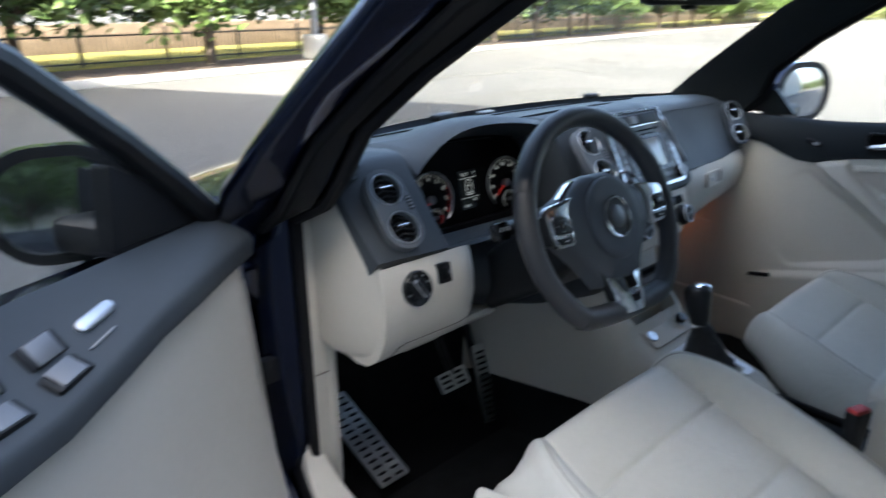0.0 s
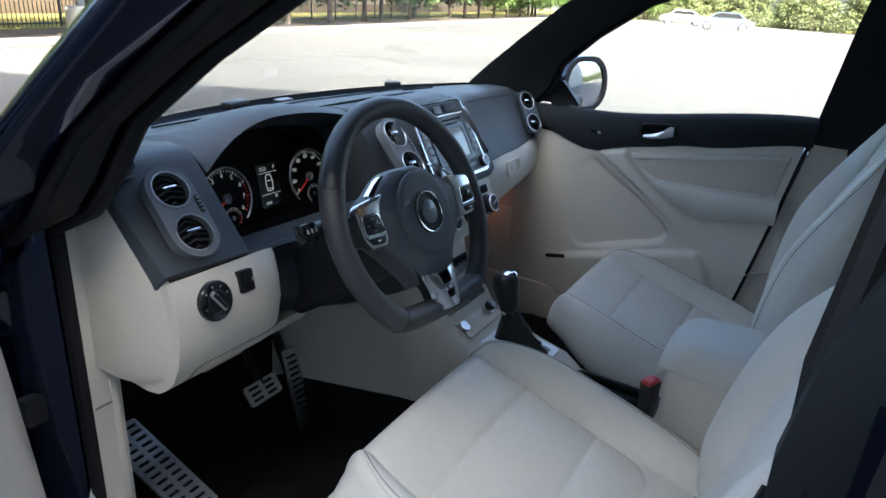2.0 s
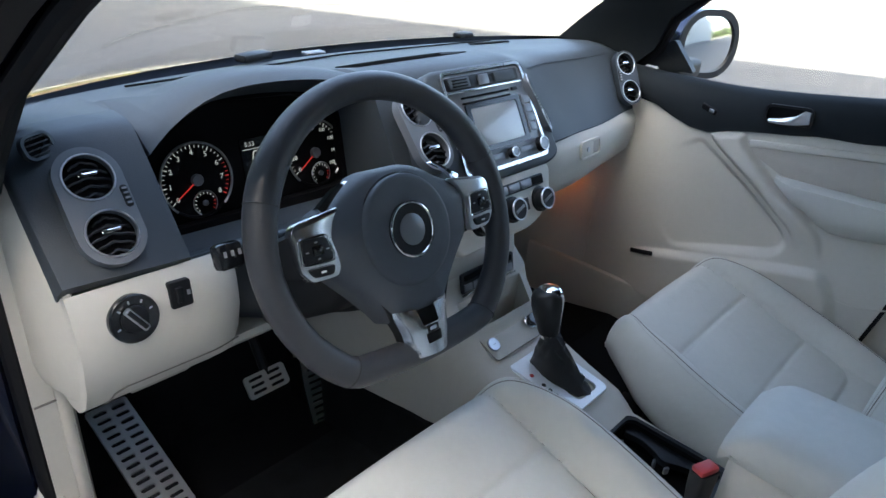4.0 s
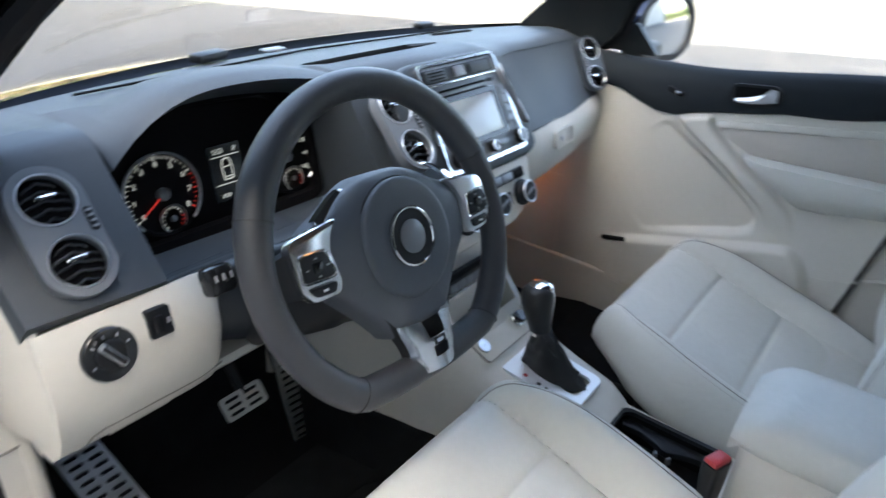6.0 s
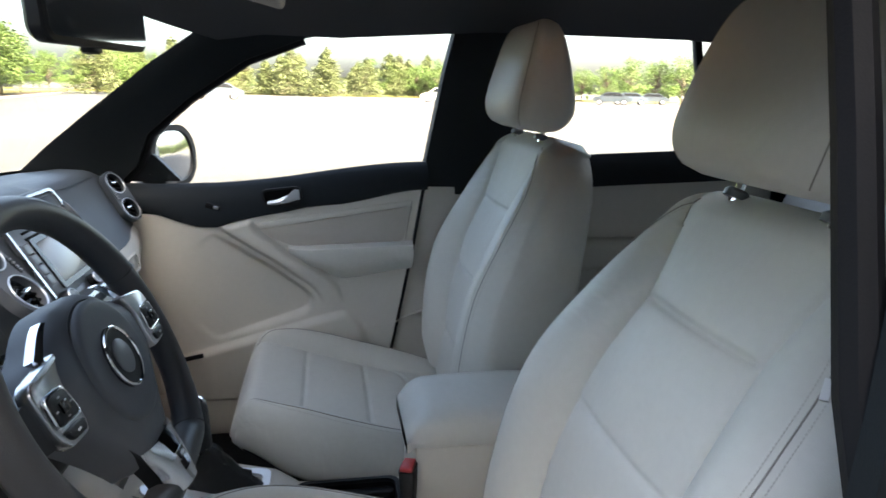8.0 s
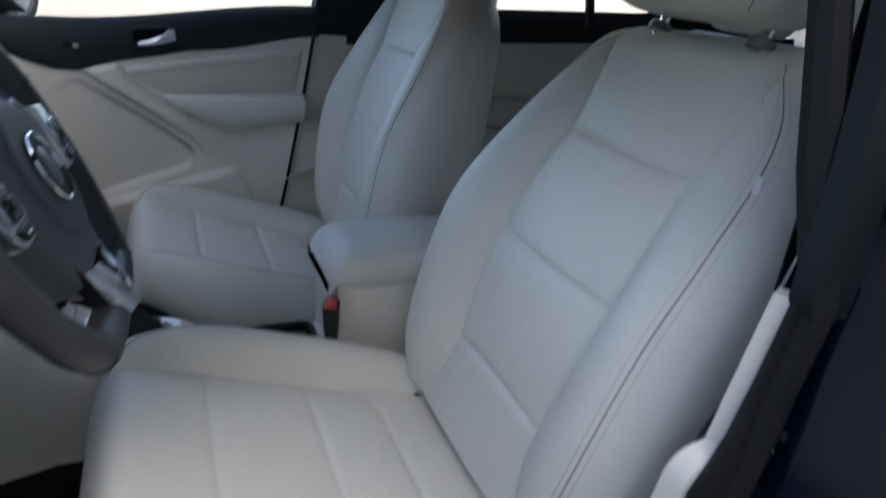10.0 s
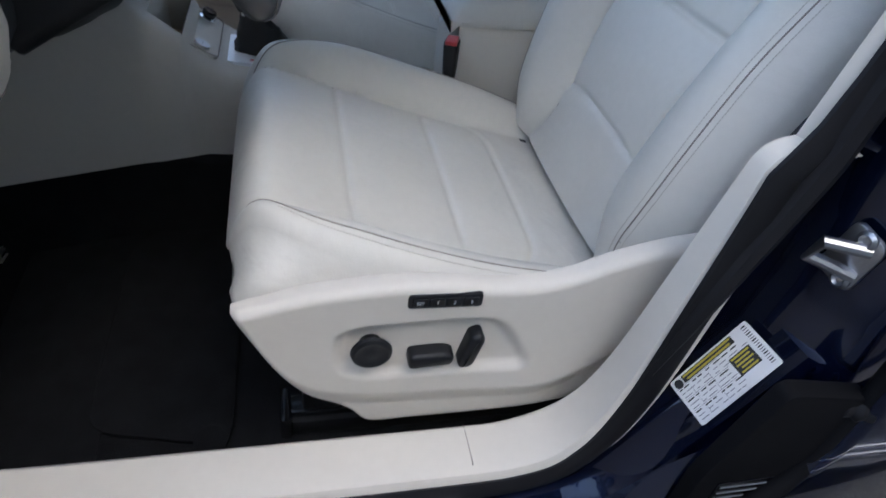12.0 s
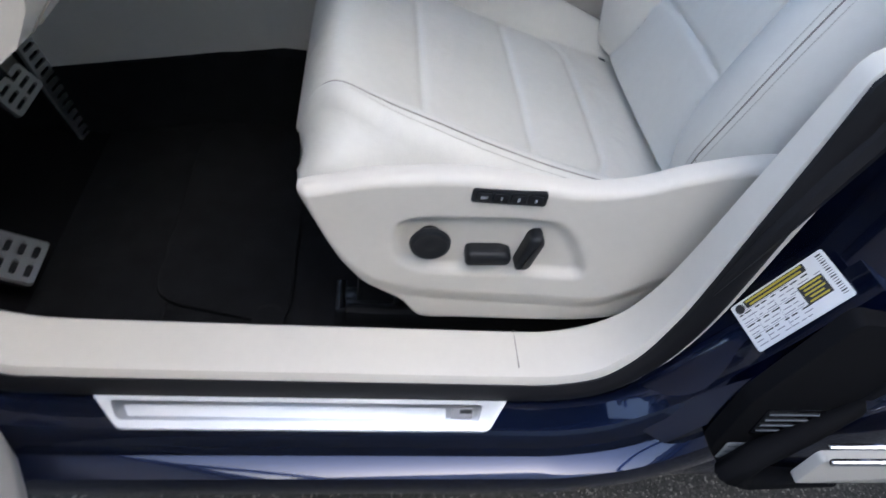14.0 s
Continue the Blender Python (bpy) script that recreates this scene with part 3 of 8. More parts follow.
# lower centre pillar on the driver's side: navy jamb that carries the latch striker and the placard
rings = []
for z, y0, y1 in ((0.42, -0.37, -0.56), (0.50, -0.430, -0.60), (0.56, -0.474, -0.64), (0.60, -0.505, -0.66), (0.65, -0.535, -0.68), (0.72, -0.546, -0.69), (0.80, -0.550, -0.70), (0.9, -0.555, -0.71), (1.0, -0.56, -0.71), (1.09, -0.565, -0.71)):
    rings.append([Vector((-0.715, y0 + 0.006, z)), Vector((-0.735, y0, z)), Vector((-0.780, y0 - 0.017, z)), Vector((-0.805, y0 - 0.030, z)), Vector((-0.82, y0 - 0.05, z)), Vector((-0.825, y1 - 0.01, z)), Vector((-0.70, y1 - 0.01, z))])
child("centre_post", loft(rings), NAVY, body, "glossy navy centre door post")
bp = [(0.840, -0.484, -0.497, 0.005), (0.858, -0.487, -0.503, 0.004), (0.93, -0.501, -0.518, 0.0), (0.998, -0.515, -0.531, 0.0)]
rings = [[Vector((-0.712, a + 0.002, z)), Vector((-0.717, a, z)), Vector((-0.726 - e, b + 0.006, z)), Vector((-0.722 - e, b, z)), Vector((-0.70, b - 0.012, z))] for z, a, b, e in bp]
child("post_trim", loft(rings), BEIGE, body, "beige lower centre pillar trim")
child("post_seal", tube([(-0.748, -0.425, 0.60), (-0.748, -0.445, 0.68), (-0.743, -0.472, 0.76)] + [(-0.731 - e, b - 0.008, z) for z, a, b, e in bp] + [(-0.70, -0.535, 1.09), (-0.64, -0.555, 1.25), (-0.60, -0.56, 1.38)], [0.003, 0.009, 0.013] + [0.015] * 7, 8), RUBBER, body)
rows = []
for k in range(25):
    z = lerp(0.575, 1.06, k / 24)
    front = table(z, [(0.50, -0.376), (0.52, -0.386), (0.565, -0.402), (0.62, -0.414), (0.69, -0.430), (0.77, -0.450), (0.846, -0.480), (0.93, -0.512), (1.06, -0.535)])
    back_ = table(z, [(0.50, -0.430), (0.56, -0.474), (0.60, -0.505), (0.65, -0.535), (0.72, -0.546), (0.80, -0.550), (0.90, -0.555), (1.06, -0.565)])
    rows.append([Vector((x, lerp(front, back_, f), z)) for f, x in ((0.05, -0.7085), (0.15, -0.711), (0.35, -0.716), (0.7, -0.716), (1.06, -0.713))])
child("post_return", slab(loft(rows, close=False), 0.006), NAVY, body, "navy return of the centre post beside the seal", smooth=60)
sm = plane((-0.766, -0.566, 0.778), (-0.94, -0.34, -0.02), (0, -0.05, 1)) @ Matrix.Diagonal((0.85, 0.85, 0.85, 1))
if sm.to_3x3().col[2].y < 0:
    sm = sm @ pose(0, 0, 0, 0, 180)
striker = child("striker_plate", poly_prism(round_poly([(-0.026, -0.030), (0.018, -0.040), (0.028, 0.028), (-0.014, 0.040)], 0.012), 0.006, sm @ shift(0, 0, 0.022), 0.002), STEEL, body, "zinc door latch striker")
for dy in (-0.026, 0.026):
    child("striker_bolt", lathe([(0.011, 0), (0.011, 0.004), (0.007, 0.007), (0.004, 0.004)], 16, sm @ shift(0.006, dy, 0.022)), STEEL, striker)
child("striker_loop", tube([sm @ Vector(p) for p in ((0.014, 0.016, 0.02), (-0.02, 0.012, 0.05), (-0.026, -0.010, 0.052), (0.014, -0.018, 0.02))], 0.0065, 10), STEEL, striker)

# tyre placard on the post
pm = plane((-0.7585, -0.5110, 0.6025), (0.005, -0.056, 0.091), (0.046, 0.012, 0.007))
if pm.to_3x3().col[2].y < 0:
    pm = pm @ pose(0, 0, 0, 180)
pm = pm @ shift(0, 0, 0.005)
placard = thing("tyre_placard", "white and yellow tyre pressure sticker on the navy door post", "sticker", (-0.757, -0.5115, 0.597))
child("sheet", poly_prism(rrect(0.108, 0.056, 0.003), 0.001, pm @ shift(0, 0, 0.0085), 0), WHITE, placard)
child("heading_bar", poly_prism(rrect(0.070, 0.0085, 0.0006), 0.0004, pm @ shift(-0.004, 0.0215, 0.0091), 0), INK, placard)
child("warning_panel", poly_prism(rrect(0.027, 0.021, 0.0006), 0.0004, pm @ shift(0.0265, -0.0035, 0.0091), 0), INK, placard)
for k in range(2):
    child("text_bar", box(0.066 - 0.006 * k, 0.0022, 0.0004, 0, pm @ shift(-0.004, 0.0236 - 0.0042 * k, 0.0095)), YELLOW, placard)
for k in range(5):
    child("text_bar", box((0.023, 0.019, 0.022, 0.015, 0.021)[k], 0.0019, 0.0004, 0, pm @ shift(0.0265, 0.0045 - 0.004 * k, 0.0095)), YELLOW, placard)
rnd = random.Random(31)
for k in range(9):
    x = -0.050
    while x < (0.008 if k > 1 else 0.034):
        wd = rnd.uniform(0.004, 0.012)
        child("text_bar", box(wd, 0.0010 if k % 3 else 0.0014, 0.0003, 0, pm @ shift(x + wd / 2, 0.0140 - 0.0046 * k, 0.0089)), INK if k % 3 == 0 else GREYPRINT, placard)
        x += wd + rnd.uniform(0.0015, 0.007)
for y in (0.0163, 0.0025, -0.0113):
    child("table_line", box(0.060, 0.0004, 0.0003, 0, pm @ shift(-0.021, y, 0.0088)), GREYPRINT, placard)
for x in (-0.036, -0.012):
    child("table_line", box(0.0004, 0.034, 0.0003, 0, pm @ shift(x, -0.006, 0.0088)), GREYPRINT, placard)
for k in range(17):
    child("barcode_bar", box(0.0055, 0.0007 if k % 3 else 0.0014, 0.0004, 0, pm @ shift(0.0475, 0.0235 - 0.0028 * k, 0.0091)), INK, placard)
child("tyre_symbol", lathe([(0.0050, 0), (0.0052, 0.0004), (0.0025, 0.0006), (0.001, 0.0004)], 20, pm @ shift(-0.0455, 0.0205, 0.0088)), INK, placard)

# illuminated-style sill plate
plate = thing("sill_plate", "brushed aluminium scuff plate on the navy door sill", "scuff plate", (-0.778, -0.015, 0.402))
zp = plane((-0.778, -0.015, 0.4055), (0, -1, 0), (1, 0, 0.04))
child("plate_base", poly_prism(round_poly([(-0.236, 0.022), (0.234, 0.022), (0.205, -0.021), (-0.198, -0.021)], 0.008), 0.004, zp @ shift(0, 0, 0.002), 0.0015), PLATE, plate)
child("plate_inlay", poly_prism(round_poly([(-0.197, 0.0065), (0.156, 0.0065), (0.156, -0.0075), (-0.189, -0.0075)], 0.003), 0.0015, zp @ shift(0, 0, 0.0035), 0.0006), PLATE, plate, "bright brushed inlay")
child("inlay_border", poly_prism(round_poly([(-0.213, 0.0115), (0.201, 0.0115), (0.193, -0.0115), (-0.199, -0.0115)], 0.005), 0.0012, zp @ shift(0, 0, 0.0030), 0.0004), SILVER, plate)
child("badge_bar", poly_prism(round_poly([(0.163, 0.006), (0.189, 0.006), (0.186, -0.007), (0.161, -0.007)], 0.002), 0.0006, zp @ shift(0, 0, 0.0046), 0), GREYPRINT, plate)
child("badge_mark", poly_prism([(0.173, 0.004), (0.187, 0.004), (0.186, -0.001), (0.172, -0.001)], 0.0006, zp @ shift(0, 0, 0.0050), 0), INK, plate)

# ---- dashboard ----
dash = thing("dashboard", "slate-black and beige moulded car dashboard with round vents", "dashboard", (0, 0.35, 0.76))
CL_L, CL_R = -0.528, -0.190


def dash_profile(x):
    yb = 0.60 - 0.24 * x * x
    yc = table(x, [(-0.70, 0.33), (-0.60, 0.318), (-0.53, 0.312), (-0.19, 0.275), (0, 0.25), (0.19, 0.275), (0.3, 0.30), (0.70, 0.325)])
    zc = table(x, [(-0.70, 1.055), (-0.63, 1.073), (-0.53, 1.078), (-0.2, 1.10), (0, 1.108), (0.13, 1.105), (0.24, 1.085), (0.6, 1.075), (0.70, 1.055)])
    yf = table(x, [(-0.70, 0.207), (-0.55, 0.203), (-0.2, 0.19), (0, 0.17), (0.2, 0.18), (0.35, 0.195), (0.7, 0.26)])
    zf = table(x, [(-0.70, 0.943), (-0.5, 0.937), (0, 0.94), (0.2, 0.952), (0.35, 0.948), (0.7, 0.930)])
    if CL_L <= x <= CL_R:
        u = (x + 0.362) / 0.166
        zl = 1.05 + 0.068 * max(0.0, 1 - abs(u) ** 2.6)
        if u > 0:
            zl = max(zl, 1.118 - 0.02 * u ** 2)
        yl = 0.288
        top = [(yb, 1.060), (yb - 0.09, 1.070), (0.42, max(1.078, zl - 0.02)), (0.36, zl - 0.002), (yl + 0.016, zl + 0.001), (yl, zl - 0.008), (yl + 0.022, zl - 0.022),
               (0.378, zl - 0.05), (0.358, 0.895), (0.325, 0.885), (0.213, 0.930)]
    else:
        top = [(yb, 1.060), (yb - 0.09, 1.070), (lerp(yb - 0.09, yc, 0.5), lerp(1.072, zc, 0.6)), (yc + 0.06, zc), (yc + 0.025, zc - 0.001), (yc + 0.008, zc - 0.006), (yc - 0.003, zc - 0.016),
               (lerp(yc, yf, 0.3), lerp(zc - 0.012, zf, 0.3)), (lerp(yc, yf, 0.6), lerp(zc - 0.012, zf, 0.6)), (lerp(yc, yf, 0.85), lerp(zc - 0.012, zf, 0.85)), (yf, zf)]
    return top + [(yf + 0.008, zf - 0.012), (yf + 0.09, zf - 0.016), (0.33, 0.86), (0.46, 0.86)]


xs = sorted(set([round(-0.675 + 1.375 * i / 55, 4) for i in range(56)] + [-0.165, 0.085] + [CL_L - 0.012, CL_L - 0.004, CL_L, CL_L + 0.012, CL_L + 0.03, CL_R, CL_R - 0.01, CL_R + 0.004, CL_R + 0.012, -0.671, 0.694]))
rings = [[Vector((x, y, z)) for y, z in dash_profile(x)] for x in xs]
rings = [[Vector((-0.679, p.y * 0.94 + 0.02, p.z - 0.01)) for p in rings[0]]] + rings + [[Vector((0.703, p.y * 0.94 + 0.02, p.z - 0.01)) for p in rings[-1]]]
bm = loft(rings)
tray_x = [i for i, x in enumerate(xs, 1) if -0.1651 <= x <= 0.0851]
bm.faces.ensure_lookup_table()
gone = [f for f in bm.faces if all(-0.1655 < v.co.x < 0.0855 for v in f.verts) and f.calc_center_median().z > 1.05 and abs(f.calc_center_median().y - sum(rings[tray_x[4]][j].y for j in (2, 3)) / 2) < 0.022]
bmesh.ops.delete(bm, geom=gone, context="FACES")
child("upper_dash", bm, SLATE, dash, "slate-black grained upper dashboard", smooth=50)

# storage tray sunk into the top, and defroster slots
far, near = [rings[i][2] for i in tray_x], [rings[i][3] for i in tray_x]
rim = far + near[::-1]
mid = sum(rim, Vector()) / len(rim)
tray_rings = [[p + Vector((0, 0, 0.0015)) for p in rim], [p.lerp(mid, 0.03) + Vector((0, 0, -0.002)) for p in rim], [p.lerp(mid, 0.05) + Vector((0, 0, -0.030)) for p in rim], [p.lerp(mid, 0.10) + Vector((0, 0, -0.036)) for p in rim]]
bm = loft(tray_rings, caps=False)
bm.faces.new([bm.verts.new(p) for p in tray_rings[-1]])
child("tray", bm, BLACK, dash, "open tray sunk into the dash top", smooth=40)
for x0, x1, y in ((-0.367, -0.300, 0.50), (0.30, 0.42, 0.49)):
    child("defroster_slot", box(x1 - x0, 0.010, 0.003, 0.001, pose((x0 + x1) / 2, y, 1.072, 4, 0, 8 if x0 < 0 else -8)), DARKHOLE, dash)
for x0, y0, x1, y1 in ((-0.46, 0.505, -0.02, 0.545), (-0.02, 0.545, 0.40, 0.52)):
    child("defroster_slot", box(math.hypot(x1 - x0, y1 - y0), 0.005, 0.003, 0.001, pose((x0 + x1) / 2, (y0 + y1) / 2, 1.0695, 0, 0, math.degrees(math.atan2(y1 - y0, x1 - x0)))), DARKHOLE, dash)
child("light_sensor", box(0.05, 0.028, 0.014, 0.006, pose(0.377, 0.585, 1.072)), BLACK, dash)
child("light_sensor", box(0.045, 0.022, 0.006, 0.003, pose(-0.075, 0.567, 1.073)), GREYSILVER, dash)
child("light_sensor", box(0.072, 0.030, 0.016, 0.006, pose(-0.185, 0.600, 1.070, 0, 0, 14)), BLACK, dash)

# beige lower half on the driver's side
def knee(x):
    y0, z0 = 0.206, table(x, [(-0.70, 0.933), (-0.5, 0.931), (-0.472, 0.926)])
    b = table(x, [(-0.70, 0.0), (-0.62, 0.010), (-0.52, 0.012), (-0.47, 0.0)])
    return [(0.26, 0.905), (y0 - 0.001, z0), (y0 - 0.007 - b, 0.912), (y0 - 0.014 - b, 0.885), (y0 - 0.017 - b, 0.85), (y0 - 0.009 - b * 0.8, 0.808), (y0 + 0.006 - b * 0.4, 0.776), (0.232, 0.757), (0.246, 0.748), (0.272, 0.743), (0.40, 0.752)]


def knee_y(x, z):
    """Where the knee panel's face lies at a height."""
    pts = knee(x)
    for (ya, za), (yb_, zb_) in zip(pts[1:], pts[2:]):
        if zb_ <= z <= za:
            return lerp(ya, yb_, (za - z) / (za - zb_))
    return 0.2


rings = [[Vector((x, y, z)) for y, z in knee(x)] for x in (-0.677, -0.672, -0.66, -0.62, -0.58, -0.56, -0.54, -0.52, -0.50, -0.49, -0.482, -0.476)]
rings[-2] = [Vector((p.x, p.y + 0.004, p.z)) for p in rings[-2]]
rings[-1] = [Vector((-0.472, p.y + 0.014, p.z)) for p in rings[-1]]
child("knee_panel", loft(rings), BEIGE, dash, "beige lower dash panel under the light switch")
rows = []
for k in range(25):
    z = lerp(0.750, 1.03, k / 24)
    yf = knee_y(-0.66, z) + 0.004 if z < 0.93 else lerp(0.208, 0.312, (z - 0.93) / 0.10)
    yf += 0.03 * max(0.0, (0.778 - z) / 0.028) ** 2
    rows.append([Vector((x, lerp(yf, 0.40, f), z)) for f, x in ((0.0, -0.668), (0.03, -0.6735), (0.10, -0.678), (0.25, -0.683), (0.45, -0.687), (0.65, -0.687), (0.82, -0.685), (1.0, -0.683))])
child("end_panel", slab(loft(rows, close=False), 0.006), BEIGE, dash, "beige dashboard end panel", smooth=60)
child("end_panel_seam", tube([p + Vector((-0.0008, 0.003, 0)) for p in (r[1] for r in rows[1:17])], 0.0011, 6), SEAM, dash)
child("knee_underside", loft([[Vector((x, y, z)) for y, z in ((0.30, 0.780), (0.240, 0.768), (0.236, 0.760), (0.246, 0.748), (0.272, 0.743), (0.40, 0.752))] for x in (-0.478, -0.44, -0.40, -0.375)]), BEIGE, dash, smooth=50)


seam_pts = [(-0.652, 0.762), (-0.650, 0.776), (-0.645, 0.788), (-0.632, 0.796)] + [(-0.632 + 0.0153 * k, 0.796) for k in range(1, 11)]
child("drawer_seam", tube([(x, knee_y(x, z) - 0.0002, z) for x, z in seam_pts], 0.0013, 6), SEAM, dash, "seam of the coin drawer")
child("finger_pull", poly_prism(rrect(0.078, 0.013, 0.005), 0.002, plane((-0.585, knee_y(-0.585, 0.772) - 0.0006, 0.772), (1, 0, 0), (0, -0.50, 0.86)), 0.0008), BEIGE_CLOTH, dash, "shallow finger slot")

# light switch and dimmer
lm = plane((-0.6155, knee_y(-0.6155, 0.893) + 0.0005, 0.893), (1, 0.04, -0.04), (0, 0.24, 1)) @ Matrix.Diagonal((0.83, 0.83, 0.83, 1))
lsw = child("light_switch", lathe([(0.035, -0.01), (0.035, 0.003), (0.0335, 0.005), (0.030, 0.004), (0.0, 0.003)], 48, lm), GLOSSBLACK, dash, "round black headlight switch")
child("switch_knob", lathe([(0.020, 0.0), (0.0195, 0.006), (0.018, 0.0075), (0.0, 0.0078)], 32, lm), BLACK, lsw)
child("grip_inlay", box(0.0065, 0.036, 0.004, 0.001, lm @ pose(0, 0, 0.0122, 0, 0, 35)), BLACK, lsw)
child("switch_grip", box(0.011, 0.044, 0.007, 0.003, lm @ pose(0, 0, 0.0095, 0, 0, 35)), SILVER, lsw)
for a in (20, 60, 100, 140, 200):
    child("switch_mark", box(0.005, 0.0025, 0.0006, 0, lm @ pose(0.0255 * math.cos(radians(a)), 0.0255 * math.sin(radians(a)), 0.0046, 0, 0, a)), GREYPRINT, lsw)
dm = plane((-0.5585, knee_y(-0.5585, 0.904) - 0.0010, 0.904), (1, 0, -0.04), (0, 0.24, 1)) @ Matrix.Diagonal((0.85, 0.88, 0.85, 1))
dim = child("dimmer_switch", poly_prism(rrect(0.032, 0.038, 0.004), 0.012, dm @ shift(0, 0, 0.004), 0.002), BLACK, dash, "black dimmer switch")
child("dimmer_wheel", box(0.010, 0.022, 0.006, 0.002, dm @ shift(-0.005, 0.001, 0.0095)), RUBBER, dim)
child("dimmer_mark", box(0.005, 0.007, 0.0006, 0, dm @ shift(0.008, 0.002, 0.0103)), GREYPRINT, dim)


def vent(owner, m, r, tilt=0):
    """Round louvred outlet: dark well, chrome ring, curved slats and a bright tab. m: face plane, z out."""
    well = child("vent", poly_prism(circle(r + 0.001, 40), 0.004, m @ shift(0, 0, 0.0005)), DARKHOLE, owner, "round black air vent")
    child("vent_ring", tube([m @ Vector((r * math.cos(radians(a)), r * math.sin(radians(a)), 0.0125)) for a in range(0, 360, 9)], 0.0012, 6, True), SILVER, well)
    for k in range(5):
        y = (k - 2) * r * 0.36
        half = math.sqrt(max(0, (r - 0.002) ** 2 - y * y))
        rows = []
        for i in range(15):
            a = -1 + i / 7
            c = y + 0.0034 * math.cos(a * 2.6) + 0.0008 * math.cos(a * 9) - 0.002
            dz = -0.002 * a * a
            rows.append([Vector((a * half, c + h, z + dz)) for h, z in ((0.0022, 0.0035), (0.0012, 0.0062), (-0.0006, 0.0072), (-0.0022, 0.0058), (-0.0020, 0.0030))])
        bm = loft(rows)
        bm.transform(m @ pose(0, 0, 0, 0, 0, tilt))
        child("slat", bm, SLATGLOSS, well, smooth=60)
    child("vent_tab", box(0.021, 0.0045, 0.004, 0.001, m @ pose(0, r * 0.12, 0.0112, 0, 0, tilt)), CHROME, well, "bright metal vent tab")
    return well


def vent_pair(owner, up, low, right, r, wide, flip=1, mat=BEZEL):
    """An upright lozenge bezel with two vents and a thumb-wheel. up, low: centres in the world."""
    up, low = Vector(up), Vector(low)
    mid = (up + low) / 2
    m = plane(mid, right, up - low)
    d = (up - low).length / 2
    outer = [(x, y + d) for x, y in circle(wide, 32)[:17]] + [(x, y - d) for x, y in circle(wide, 32)[16:]] + [(wide, -d)]
    outer = outer[:-1]
    holes = [circle(r, 32, 0, d), circle(r, 32, 0, -d)]
    bez = child("vent_bezel", holed(outer, holes, 0.016, m @ shift(0, 0, 0.010)), mat, owner, "dark grey bezel round two vents")
    vent(owner, m @ shift(0, d, -0.002), r)
    vent(owner, m @ shift(0, -d, -0.002), r)
    tw = child("vent_wheel", poly_prism(rrect(0.009, 0.028, 0.004), 0.003, m @ shift(flip * (wide - 0.0065), 0.004, 0.0105), 0.001), BLACK, bez)
    for k in range(4):
        child("wheel_ridge", box(0.005, 0.002, 0.002, 0, m @ shift(flip * (wide - 0.0065), 0.013 - k * 0.006, 0.0122)), GREYPRINT, tw)


vent_pair(dash, (-0.606, 0.276, 1.031), (-0.611, 0.232, 0.978), (1, 0.0, 0), 0.0275, 0.037)
vent_pair(dash, (0.618, 0.291, 1.032), (0.632, 0.252, 0.979), (0.95, -0.31, 0), 0.026, 0.032, -1, SLATE)
# corner demister outlet beside the left vents
cm = plane((-0.640, 0.322, 1.064), (0.88, 0.40, 0.05), (-0.1, 0.35, 0.85))
demist = child("corner_demister", holed(rrect(0.040, 0.030, 0.012), [rrect(0.033, 0.023, 0.009)], 0.008, cm @ shift(0, 0, 0.006)), SLATE, dash)
child("demister_well", poly_prism(rrect(0.034, 0.024, 0.009), 0.002, cm), DARKHOLE, demist)
for k in range(4):
    child("demister_slat", box(0.034, 0.0016, 0.004, 0.0005, cm @ shift(0, -0.009 + 0.006 * k, 0.003)), BLACK, demist)

# ---- instrument cluster ----
ledge = [[Vector((x, y, z)) for y, z in ((0.352, 0.900), (0.338, 0.8905), (0.325, 0.8885), (0.236, 0.9245))] for x in (CL_L + 0.014, -0.45, -0.36, -0.27, CL_R - 0.012)]
child("cluster_ledge", slab(loft(ledge, close=False), 0.002), SLATE, dash, "slate lower cluster shelf")
cl = thing("instrument_cluster", "black instrument cluster with two lit white dials", "instrument cluster", (-0.345, 0.35, 0.91))
cmx = plane((-0.345, 0.352, 0.968), (1, 0, 0), (0, 0.22, 1))
child("cluster_face", poly_prism(round_poly([(-0.172, -0.058), (0.15, -0.058), (0.15, 0.05), (0.09, 0.095), (-0.09, 0.105), (-0.172, 0.05)], 0.02), 0.012, cmx, 0.002), DIALFACE, cl)

child("cluster_surround", holed(round_poly([(-0.182, -0.072), (0.160, -0.072), (0.160, 0.06), (0.10, 0.118), (-0.10, 0.125), (-0.182, 0.06)], 0.03), [round_poly([(-0.170, -0.058), (0.148, -0.058), (0.148, 0.05), (0.09, 0.098), (-0.09, 0.105), (-0.170, 0.05)], 0.02)], 0.03, cmx @ shift(0, 0, 0.018)), DARKHOLE, cl)


